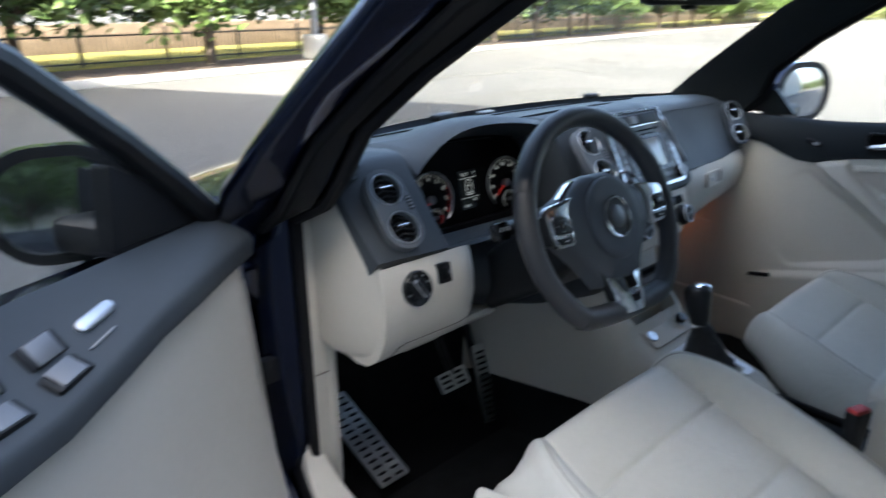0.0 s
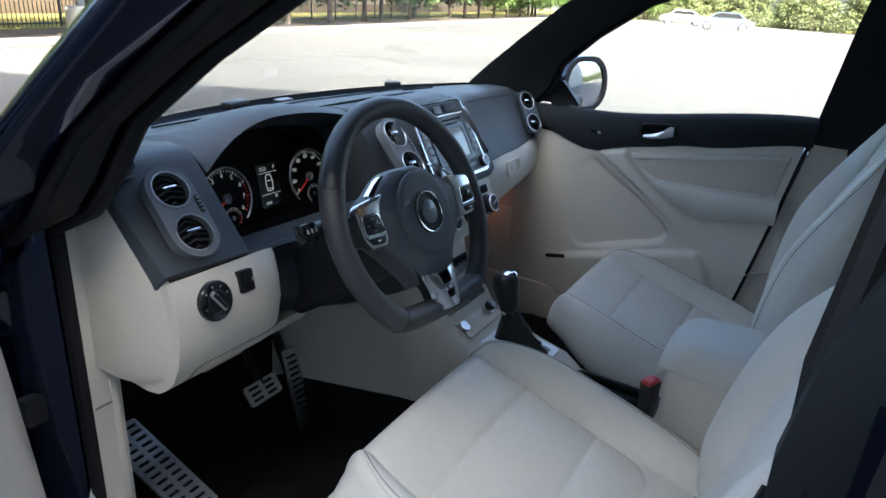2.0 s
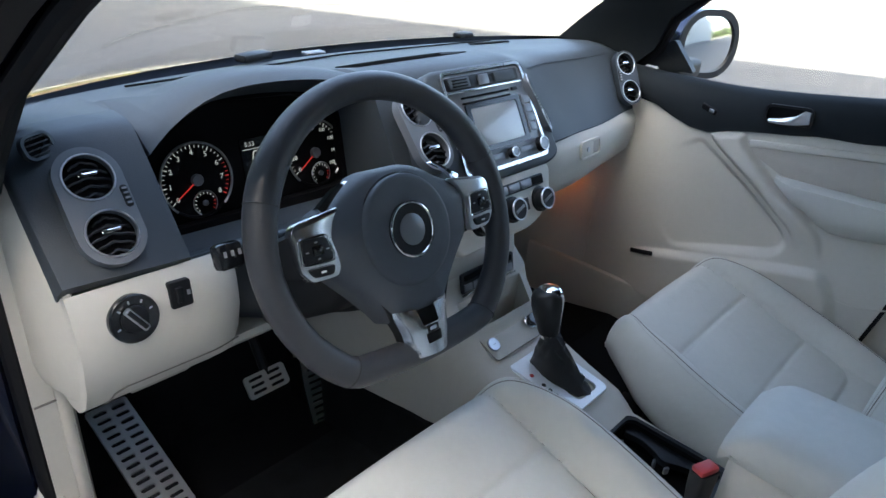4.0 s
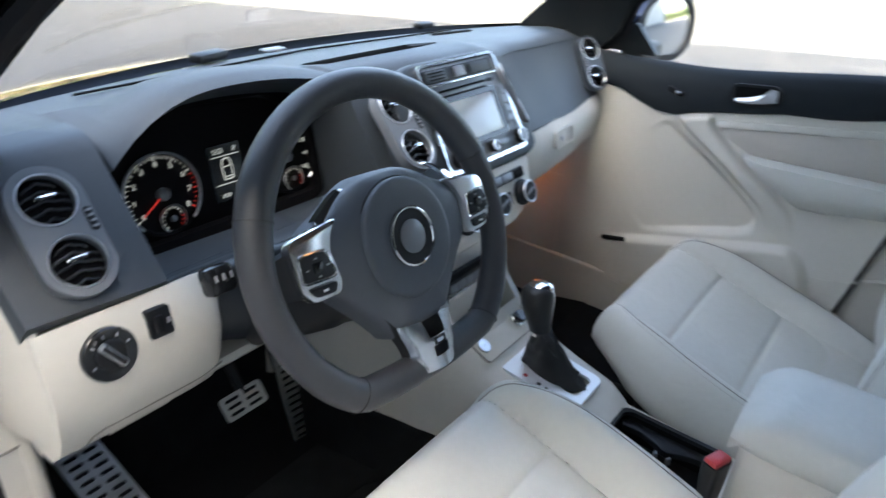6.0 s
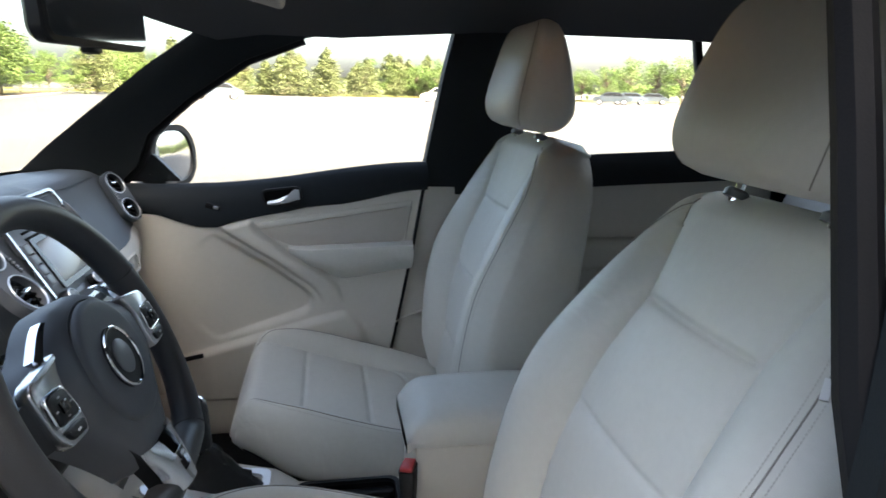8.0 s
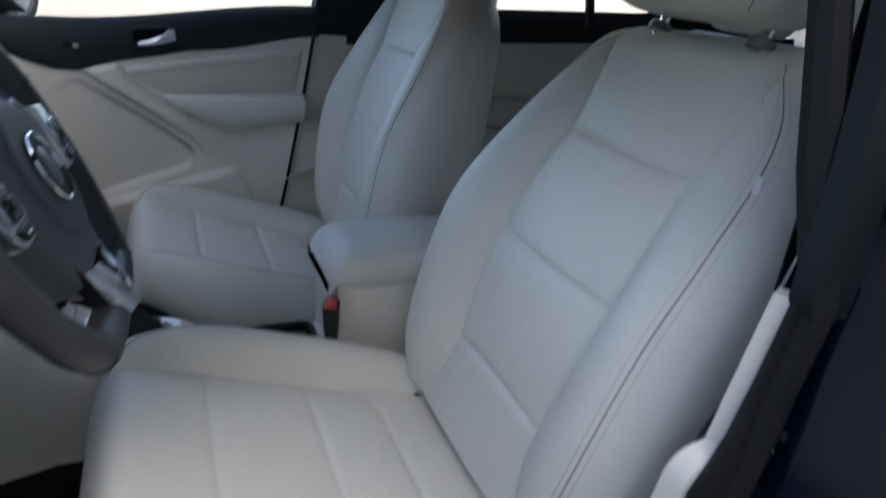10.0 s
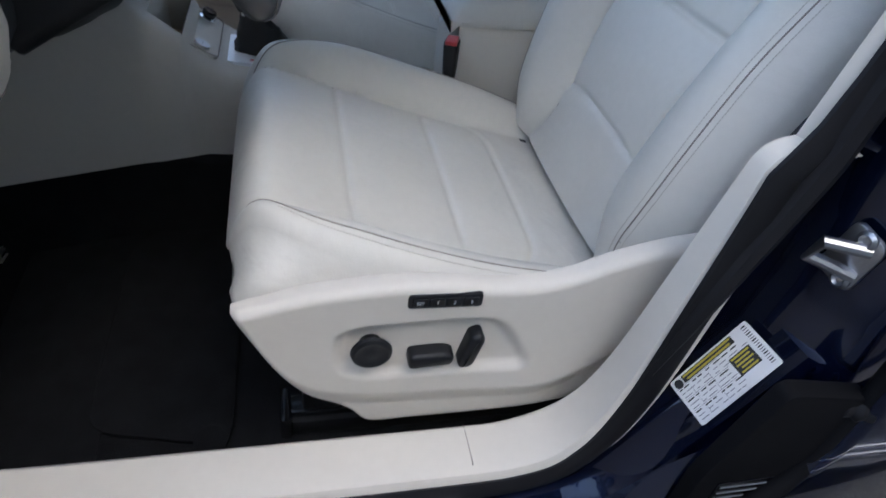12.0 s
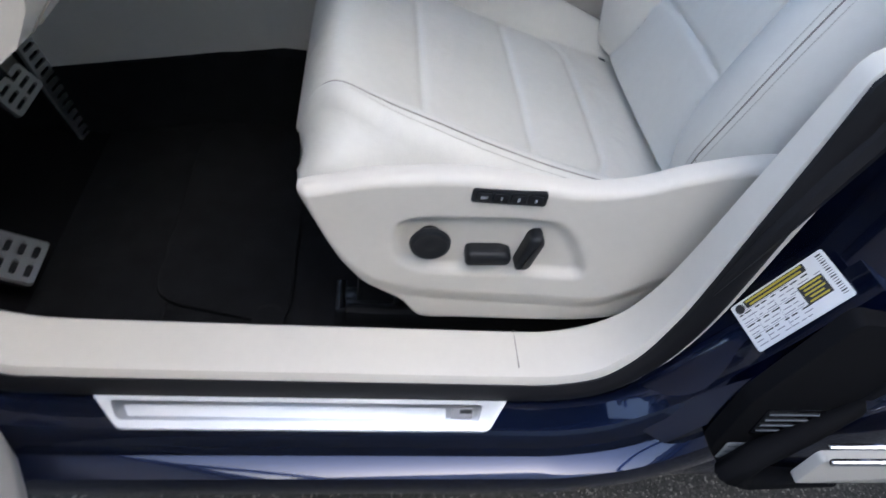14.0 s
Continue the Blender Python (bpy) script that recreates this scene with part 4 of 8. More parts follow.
def dial(x, nums, red_from, needle, r=0.054, small=(0.006, -0.035)):
    m = cmx @ shift(x, 0, 0.001)
    d = child("dial", lathe([(0.0, 0.0), (r - 0.004, 0.0), (r - 0.003, 0.003), (r, 0.004), (r + 0.0015, 0.001)], 56, m), DIALFACE, cl, "round black dial")
    child("dial_ring", tube([m @ Vector((r * 0.985 * math.cos(radians(a)), r * 0.985 * math.sin(radians(a)), 0.004)) for a in range(-50, 231, 6)], 0.0017, 8), SILVER, d)
    span = 250
    for k, n in enumerate(nums):
        a = radians(215 - span * k / (len(nums) - 1))
        letters(n, 0.0105 if len(n) < 3 else 0.008, m @ shift(0.039 * math.cos(a), 0.039 * math.sin(a), 0.0012), MARK, d, "numeral", 0.0003)
    for k in range(33):
        a = 215 - span * k / 32
        hot = red_from is not None and k >= red_from
        child("tick", box(0.0065 if k % 4 == 0 else 0.0036, 0.0012 if k % 4 == 0 else 0.0008, 0.0005, 0, m @ pose(0.0475 * math.cos(radians(a)), 0.0475 * math.sin(radians(a)), 0.0012, 0, 0, a)), MARKRED if hot else MARK, d)
    child("needle", poly_prism([(0.0, -0.0011), (0.040, -0.0004), (0.040, 0.0004), (0.0, 0.0011)], 0.001, m @ pose(0, 0, 0.005, 0, 0, needle)), MARKRED, d, "red pointer")
    child("needle_hub", lathe([(0.0085, 0.0), (0.0085, 0.006), (0.0078, 0.0072), (0.006, 0.0062), (0.0, 0.006)], 28, m), GREYSILVER, d)
    sm = m @ shift(small[0], small[1], 0.0015)
    s = child("small_gauge", lathe([(0.0, 0.0), (0.0165, 0.0), (0.0175, 0.001), (0.0182, 0.0)], 36, sm), DIALFACE, d)
    child("small_ring", tube([sm @ Vector((0.018 * math.cos(radians(a)), 0.018 * math.sin(radians(a)), 0.001)) for a in range(-60, 241, 10)], 0.0007, 5), SILVER, s)
    for k in range(13):
        a = 220 - 260 * k / 12
        child("tick", box(0.003, 0.001, 0.0004, 0, sm @ pose(0.0148 * math.cos(radians(a)), 0.0148 * math.sin(radians(a)), 0.0006, 0, 0, a)), MARKRED if k > 9 else MARK, s)
    child("small_hub", lathe([(0.004, 0.0), (0.004, 0.003), (0.003, 0.0034), (0.0, 0.003)], 20, sm), GREYSILVER, s)


dial(-0.097, ["0", "1", "2", "3", "4", "5", "6", "7", "8"], 25, 213)
dial(0.108, ["0", "20", "40", "60", "80", "100", "120", "140", "160"], None, 215)
dmx = cmx @ shift(0.004, 0.004, 0.003)
disp = child("trip_display", poly_prism(rrect(0.052, 0.078, 0.003), 0.003, dmx), GLOSSBLACK, cl, "small black trip display")
letters("5:53", 0.0095, dmx @ shift(-0.010, 0.030, 0.0004), MARK, disp, "clock_digits", 0.0002)
letters("P", 0.0095, dmx @ shift(0.017, 0.030, 0.0004), MARK, disp, "gear_letter", 0.0002)
letters("83", 0.0075, dmx @ shift(0.012, -0.022, 0.0004), MARK, disp, "temperature_digits", 0.0002)
letters("1838", 0.0075, dmx @ shift(-0.010, -0.032, 0.0004), MARK, disp, "trip_digits", 0.0002)
for y in (0.023, -0.016):
    child("display_line", box(0.046, 0.0010, 0.0004, 0, dmx @ shift(0, y, 0.0004)), MARK, disp)
outline = round_poly([(-0.008, -0.014), (0.008, -0.014), (0.009, 0.004), (0.006, 0.017), (-0.006, 0.017), (-0.009, 0.004)], 0.004)
inner = round_poly([(-0.0062, -0.0122), (0.0062, -0.0122), (0.0072, 0.004), (0.0045, 0.0152), (-0.0045, 0.0152), (-0.0072, 0.004)], 0.003)
child("car_symbol", holed(outline, [inner], 0.0004, dmx @ shift(0, 0.003, 0.0006)), MARK, disp)
child("car_symbol_bar", box(0.012, 0.0012, 0.0004, 0, dmx @ shift(0, 0.008, 0.0006)), MARK, disp)
child("car_symbol_bar", box(0.012, 0.0012, 0.0004, 0, dmx @ shift(0, -0.006, 0.0006)), MARK, disp)

# ---- steering wheel ----
def soft_width(y):
    """Half width of the lower spoke's shield at a height."""
    return table(y, [(-0.150, 0.0265), (-0.146, 0.0290), (-0.125, 0.0360), (-0.089, 0.0435)])


TH = radians(25)
wm = plane((-0.364, 0.013, 0.996), (1, 0, 0), (0, math.sin(TH), math.cos(TH))) @ pose(0, 0, 0, 0, 0, -2.5)
sw = thing("steering_wheel", "black leather flat-bottomed three-spoke steering wheel with silver trim", "steering wheel", (-0.36, 0.10, 0.95))
rim = []
for a in range(0, 360, 4):
    ar = radians(a)
    x, y = 0.178 * math.cos(ar), 0.171 * math.sin(ar)
    if y < -0.138:
        y = -0.138 - (y + 0.138) * -0.22
    rim.append((x, y))
path = [wm @ Vector((x, y, -0.006)) for x, y in rim]
rr = []
for x, y in rim:
    ang = math.degrees(math.atan2(y, x))
    rr.append(0.0168 + 0.0015 * math.exp(-((abs(ang - 90) - 62) / 18) ** 2) + (0.0010 if y < -0.1 else 0))
child("rim", tube(path, rr, 16, True), WHEEL_LEATHER, sw, "black leather wheel rim with stitched joints", smooth=60)
for a in (22, 158, 232, 308):
    ar = radians(a)
    c = wm @ Vector((0.178 * math.cos(ar), max(0.171 * math.sin(ar), -0.142), -0.006))
    t = (wm.to_3x3() @ Vector((-math.sin(ar), math.cos(ar), 0))).normalized()
    q = t.to_track_quat("Z", "Y").to_matrix().to_4x4()
    child("rim_seam", tube([Matrix.Translation(c) @ q @ Vector((0.0184 * math.cos(b), 0.0184 * math.sin(b), 0)) for b in (2 * math.pi * i / 20 for i in range(20))], 0.0007, 5, True), INK, sw)
half = [(0.030, 0.0765), (0.056, 0.066), (0.078, 0.052), (0.104, 0.042), (0.120, 0.030), (0.120, -0.014), (0.098, -0.036), (0.070, -0.066), (0.048, -0.094), (0.042, -0.104)]
cover = round_poly(half + [(-x, y) for x, y in half[::-1]], 0.016, 6)
hub = [[wm @ Vector((x * f, (y + 0.01) * f - 0.01, z)) for x, y in cover] for f, z in ((1.0, -0.034), (1.0, -0.012), (0.985, -0.004), (0.95, 0.002), (0.90, 0.006), (0.80, 0.011), (0.6, 0.014), (0.3, 0.016))]
hubp = child("airbag_cover", loft(hub), HUBSKIN, sw, "domed slate airbag cover", smooth=60)
child("cover_disc", lathe([(0.0665, 0.002), (0.0662, 0.0145), (0.0645, 0.0175), (0.0600, 0.0190), (0.052, 0.0185), (0.030, 0.0195), (0.0, 0.0198)], 64, wm), HUBSKIN, hubp, "raised round centre of the airbag cover", smooth=50)
child("cover_groove", tube([wm @ Vector((0.0672 * math.cos(radians(a)), 0.0672 * math.sin(radians(a)), 0.0105)) for a in range(0, 360, 6)], 0.0013, 6, True), BLACK, hubp)
em = wm @ shift(0, 0.0, 0.0200)
badge = child("badge", lathe([(0.033, -0.004), (0.033, 0.0015), (0.0315, 0.003), (0.0295, 0.0015), (0.0, 0.001)], 48, em), BLACK, hubp, "round chrome-ringed badge")
child("badge_ring", tube([em @ Vector((0.0315 * math.cos(radians(a)), 0.0315 * math.sin(radians(a)), 0.002)) for a in range(0, 360, 8)], 0.0017, 8, True), CHROME, hubp)
child("badge_disc", lathe([(0.0185, 0.0), (0.0185, 0.0025), (0.0165, 0.0038), (0.0, 0.0035)], 40, em), GREYSILVER, hubp, "plain silver-grey badge disc")
for s in (-1, 1):
    # side spoke, satin bracket and button pod
    sp = [[wm @ Vector((s * x, y, z)) for y, z in ((yt, 0.004), (yt, -0.014), (yb, -0.014), (yb, 0.004))] for x, yt, yb in ((0.06, 0.050, -0.030), (0.10, 0.036, -0.026), (0.135, 0.030, -0.020), (0.168, 0.024, -0.014))]
    spoke = child("spoke", loft(sp), BLACK, sw)
    def sided(pts, r):
        """An outline given for the right spoke, turned for this side."""
        o = round_poly([(s * x, y) for x, y in pts], r)
        return o if s > 0 else o[::-1]

    br = child("spoke_bracket", poly_prism(sided([(0.152, 0.031), (0.144, 0.039), (0.086, 0.046), (0.098, 0.032), (0.104, 0.016), (0.099, -0.014), (0.105, -0.026), (0.139, -0.025), (0.151, -0.010)], 0.006), 0.012, wm @ shift(0, 0, 0.013), 0.003), SATIN, spoke, "satin silver spoke trim")
    pad = child("button_pad", poly_prism(sided([(0.113, 0.020), (0.144, 0.021), (0.146, -0.004), (0.108, -0.006)], 0.006), 0.004, wm @ shift(0, 0, 0.0165), 0.0015), BLACK, spoke)
    child("pad_edge", tube([wm @ Vector((x, y, 0.0150)) for x, y in sided([(0.1115, 0.0215), (0.1455, 0.0225), (0.1477, -0.005), (0.1063, -0.0075)], 0.006)], 0.0009, 6, True), CHROME, spoke)
    child("centre_button", box(0.012, 0.010, 0.003, 0.001, wm @ shift(s * 0.1275, 0.0075, 0.0178)), GLOSSBLACK, pad)
    for dx, dy_ in ((0, 0.0085), (0, -0.0090), (0.0125, -0.001), (-0.0125, 0.0)):
        child("button_mark", box(0.0036, 0.0014, 0.0006, 0, wm @ shift(s * 0.1275 + dx, 0.0075 + dy_, 0.0168)), GREYPRINT, pad)
    low = child("lower_button", poly_prism(sided([(0.109, -0.0115), (0.143, -0.0100), (0.137, -0.0200), (0.113, -0.0215)], 0.004), 0.004, wm @ shift(0, 0, 0.0165), 0.0015), BLACK, spoke)
    child("button_mark", box(0.006, 0.002, 0.0006, 0, wm @ shift(s * 0.126, -0.0158, 0.0168)), WHITE, low)
    # bright blade up the side of the hub
    rows = []
    for x, y, w in ((0.106, 0.0445, 0.0042), (0.097, 0.0510, 0.0036), (0.087, 0.0585, 0.0028), (0.076, 0.0655, 0.0020), (0.066, 0.0700, 0.0010)):
        rows.append([wm @ Vector((s * (x - 0.55 * w), y - 0.8 * w, 0.001)), wm @ Vector((s * (x + 0.55 * w), y + 0.8 * w, -0.004)), wm @ Vector((s * (x + 0.55 * w), y + 0.8 * w, 0.005)), wm @ Vector((s * (x - 0.55 * w), y - 0.8 * w, 0.008))])
    child("spoke_blade", loft(rows), CHROME, spoke)
lo = [[wm @ Vector((x, y, z)) for x, z in ((-w, 0.004), (-w, -0.012), (w, -0.012), (w, 0.004))] for y, w in ((-0.040, 0.075), (-0.065, 0.060), (-0.09, 0.047), (-0.115, 0.036), (-0.146, 0.030))]
ls = child("lower_spoke", loft(lo), BLACK, sw)
# convex silver shield on the lower spoke, open at the top
rows = []
for k in range(31):
    y = -0.089 - 0.061 * k / 30
    w = soft_width(y)
    row = []
    for j in range(25):
        f = -1 + j / 12
        edge = 0.0035 * max(0.0, abs(f) - 0.86) / 0.14
        row.append(wm @ Vector((w * f, y - 0.006 * (1 - abs(f)) * max(0.0, 1 - k / 6), 0.008 + 0.012 * (1 - f * f) ** 0.8 * (0.45 + 0.55 * min(1.0, k / 14)) - edge)))
    rows.append(row)
bm = loft(rows, close=False, caps=False)
bm.faces.ensure_lookup_table()
inv = wm.inverted()
gone = []
for f in bm.faces:
    c = inv @ f.calc_center_median()
    if abs(c.x) < 0.335 * soft_width(c.y) and c.y > -0.1365 and not -0.113 > c.y > -0.1245:
        gone.append(f)
bmesh.ops.delete(bm, geom=gone, context="FACES")
child("spoke_trim", slab(bm, 0.004), SATIN, ls, "satin silver lower spoke trim", smooth=50)
child("spoke_badge", box(0.017, 0.0085, 0.002, 0.0006, wm @ shift(0, -0.1188, 0.0200)), GLOSSBLACK, ls)
child("spoke_badge_mark", box(0.010, 0.004, 0.001, 0.0004, wm @ shift(-0.001, -0.1188, 0.0212)), SILVER, ls)

# steering column shroud with stalks
col = thing("steering_column", "black plastic steering column shroud with stalks", "steering column", (-0.36, 0.2, 0.80))
ax = wm.to_3x3() @ Vector((0, 0, 1))
rings = []
for d, w, h, dz in ((-0.035, 0.045, 0.045, 0), (-0.05, 0.055, 0.055, -0.005), (-0.10, 0.062, 0.062, -0.026), (-0.18, 0.066, 0.055, -0.045), (-0.26, 0.068, 0.048, -0.062)):
    rings.append([wm @ Vector((x, y + dz, d)) for x, y in rrect(2 * w, 2 * h, 0.02)])
child("shroud", loft(rings), BLACK, col)
rows = []
for x in [-0.478 + 0.348 * i / 14 for i in range(15)]:
    yf = table(x, [(-0.478, 0.216), (-0.44, 0.200), (-0.36, 0.175), (-0.20, 0.150), (-0.13, 0.152)])
    up_ = table(x, [(-0.478, 0.036), (-0.40, 0.018), (-0.27, -0.008), (-0.13, -0.030)])
    rows.append([Vector((x, y, z)) for y, z in ((yf + 0.03, 0.914), (yf + 0.006, 0.885), (yf - 0.004, 0.846), (yf - 0.002, 0.80 + up_), (yf + 0.010, 0.778 + up_), (yf + 0.035, 0.765 + up_), (0.40, 0.775), (0.33, 0.86))])
child("column_panel", loft(rows), COLUMN, col, "rounded black panel below the column", smooth=60)
for s in (-1, 1):
    st = [wm @ Vector(p) for p in ((s * 0.05, 0.012, -0.065), (s * 0.10, 0.022, -0.060), (s * 0.15, 0.024, -0.052), (s * 0.195, 0.022, -0.045))]
    stalk = child("stalk", tube(st, [0.010, 0.011, 0.012, 0.013], 12), BLACK, col, "black indicator stalk")
    if s < 0:
        child("stalk_end", box(0.030, 0.028, 0.020, 0.006, wm @ shift(-0.195, 0.022, -0.043)), GLOSSBLACK, stalk)
        for k in range(3):
            child("stalk_mark", box(0.003, 0.006, 0.001, 0, wm @ shift(-0.186 - 0.008 * k, 0.024, -0.0325)), GREYPRINT, stalk)
child("ignition_lock", lathe([(0.018, 0), (0.018, 0.01), (0.014, 0.013), (0.0, 0.012)], 24, plane((-0.262, 0.18, 0.86), (1, 0, 0), (0, 0.1, 1))), GLOSSBLACK, col)

# ---- seats ----
def soft(x, rows):
    """Like table(), but rounded: a cubic through the rows."""
    n = len(rows)
    if x <= rows[0][0]:
        return rows[0][1]
    if x >= rows[-1][0]:
        return rows[-1][1]
    k = max(i for i in range(n - 1) if rows[i][0] <= x)

    def slope(i):
        a, c = max(i - 1, 0), min(i + 1, n - 1)
        return (rows[c][1] - rows[a][1]) / (rows[c][0] - rows[a][0])
    (x0, y0), (x1, y1) = rows[k], rows[k + 1]
    h = x1 - x0
    t = (x - x0) / h
    return (2 * t ** 3 - 3 * t * t + 1) * y0 + (t ** 3 - 2 * t * t + t) * h * slope(k) + (3 * t * t - 2 * t ** 3) * y1 + (t ** 3 - t * t) * h * slope(k + 1)


def gauss(d, w):
    return math.exp(-(d / w) ** 2)


def crease(d, depth):
    """A sewn valley: sharp at the thread, with a soft pull beside it."""
    d = abs(d)
    return depth * (0.62 * math.exp(-(d / 0.0042) ** 2) + 0.38 * math.exp(-d / 0.013)) if d < 0.06 else 0.0


def stitch_run(pts, lift):
    """Short thread stitches along a line of points."""
    bm = bmesh.new()
    for p, q in zip(pts, pts[1:]):
        bmesh.ops.create_cube(bm, size=1, matrix=Matrix.Translation((p + q) / 2 + lift) @ (q - p).to_track_quat("Y", "Z").to_matrix().to_4x4() @ Matrix.Diagonal((0.0010, (q - p).length * 0.62, 0.0009, 1)))
    return bm


CUSH_W = [(0, 0.168), (0.02, 0.184), (0.06, 0.203), (0.14, 0.228), (0.28, 0.256), (0.45, 0.273), (0.7, 0.274), (1, 0.25)]
CUSH_HB = [(0, 0.0), (0.06, 0.012), (0.15, 0.032), (0.35, 0.054), (0.7, 0.055), (1, 0.040)]
CUSH_PANEL = [(0, 0.160), (0.1, 0.170), (0.25, 0.180), (0.6, 0.184), (1, 0.175)]
CUSH_SEAM = [(0.06, 0.02), (0.10, 0.30), (0.16, 0.50), (0.26, 0.60), (0.5, 0.60), (1, 0.55)]
BACK_W = [(0, 0.235), (0.12, 0.262), (0.45, 0.270), (0.65, 0.260), (0.82, 0.232), (0.90, 0.206), (0.95, 0.180), (0.985, 0.148), (1, 0.115)]
BACK_HB = [(0, 0.015), (0.12, 0.042), (0.45, 0.054), (0.7, 0.036), (0.9, 0.010), (1, 0.0)]
BACK_PANEL = [(0, 0.155), (0.10, 0.124), (0.2, 0.119), (0.47, 0.133), (0.735, 0.122), (0.88, 0.138), (1, 0.150)]
BACK_LEAN = [(0, 0.0), (0.195, 0.018), (0.47, 0.030), (0.735, 0.014), (0.9, 0.003), (1, 0.0)]
BACK_SEAM = [(0, 0.207), (0.2, 0.228), (0.45, 0.236), (0.65, 0.226), (0.85, 0.194), (1, 0.115)]


def cushion_z(o, v, inner):
    """Height of the cushion's top; o: metres from the middle, v: 0 at the front and 1 at the back; inner: bolster strength."""
    w, hw = soft(v, CUSH_W), soft(v, CUSH_PANEL)
    zc = 0.700 - 0.155 * v - 0.012 * gauss(v - 0.55, 0.3)
    if v < 0.14:
        zc -= 0.085 * (1 - v / 0.14) ** 2.6
    b = abs(o)
    y = 0.52 * v
    z = zc
    if b < hw:
        z += 0.005 * (1 - (o / hw) ** 2)
        if v < 0.775:
            for c in (0.44, 0.675):
                z += 0.0035 * gauss(v - c, 0.085) * (1 - (o / hw) ** 4)
            for g in (0.305, 0.575):
                z -= crease(y - 0.52 * g, 0.0065) * min(1.0, (hw - b) / 0.012)
    else:
        t = (b - hw) / max(w - hw, 0.004)
        z += soft(v, CUSH_HB) * inner * math.sin(math.pi * min(1, t * 0.84)) ** 0.85 - 0.016 * t ** 4
    # side seams that round into the rear seam
    r = 0.055
    qx, qy = b - hw + r, y - 0.52 * 0.775 + r
    d = math.hypot(max(qx, 0), max(qy, 0)) + min(max(qx, qy), 0) - r
    return z - crease(d, 0.0065) * min(1.0, max(0.25, (v - 0.05) / 0.12))


def back_h(o, v):
    """Height of the backrest's face over its plane."""
    w, hw = soft(v, BACK_W), soft(v, BACK_PANEL)
    b = abs(o)
    h = soft(v, BACK_LEAN)
    along_ = 0.644 * v
    if b < hw:
        h += 0.005 * (1 - (o / hw) ** 2)
        for g, bend in ((0.195, 0.012), (0.47, -0.004), (0.735, -0.004)):
            h -= crease(along_ - 0.644 * (g + bend * (1 - (o / hw) ** 2)), 0.0070) * min(1.0, (hw - b) / 0.010)
        for m in (0.33, 0.60):
            h += 0.004 * gauss(v - m, 0.08)
    else:
        t = (b - hw) / max(w - hw, 0.004)
        h += soft(v, BACK_HB) * math.sin(math.pi * min(1, t * 0.80)) ** 0.9 - 0.026 * t ** 3.5
    h -= crease(b - hw, 0.0075) * (1 if 0.17 < v < 0.90 else 0.45)
    return h - (0.035 * ((v - 0.93) / 0.07) ** 2 if v > 0.93 else 0.0)


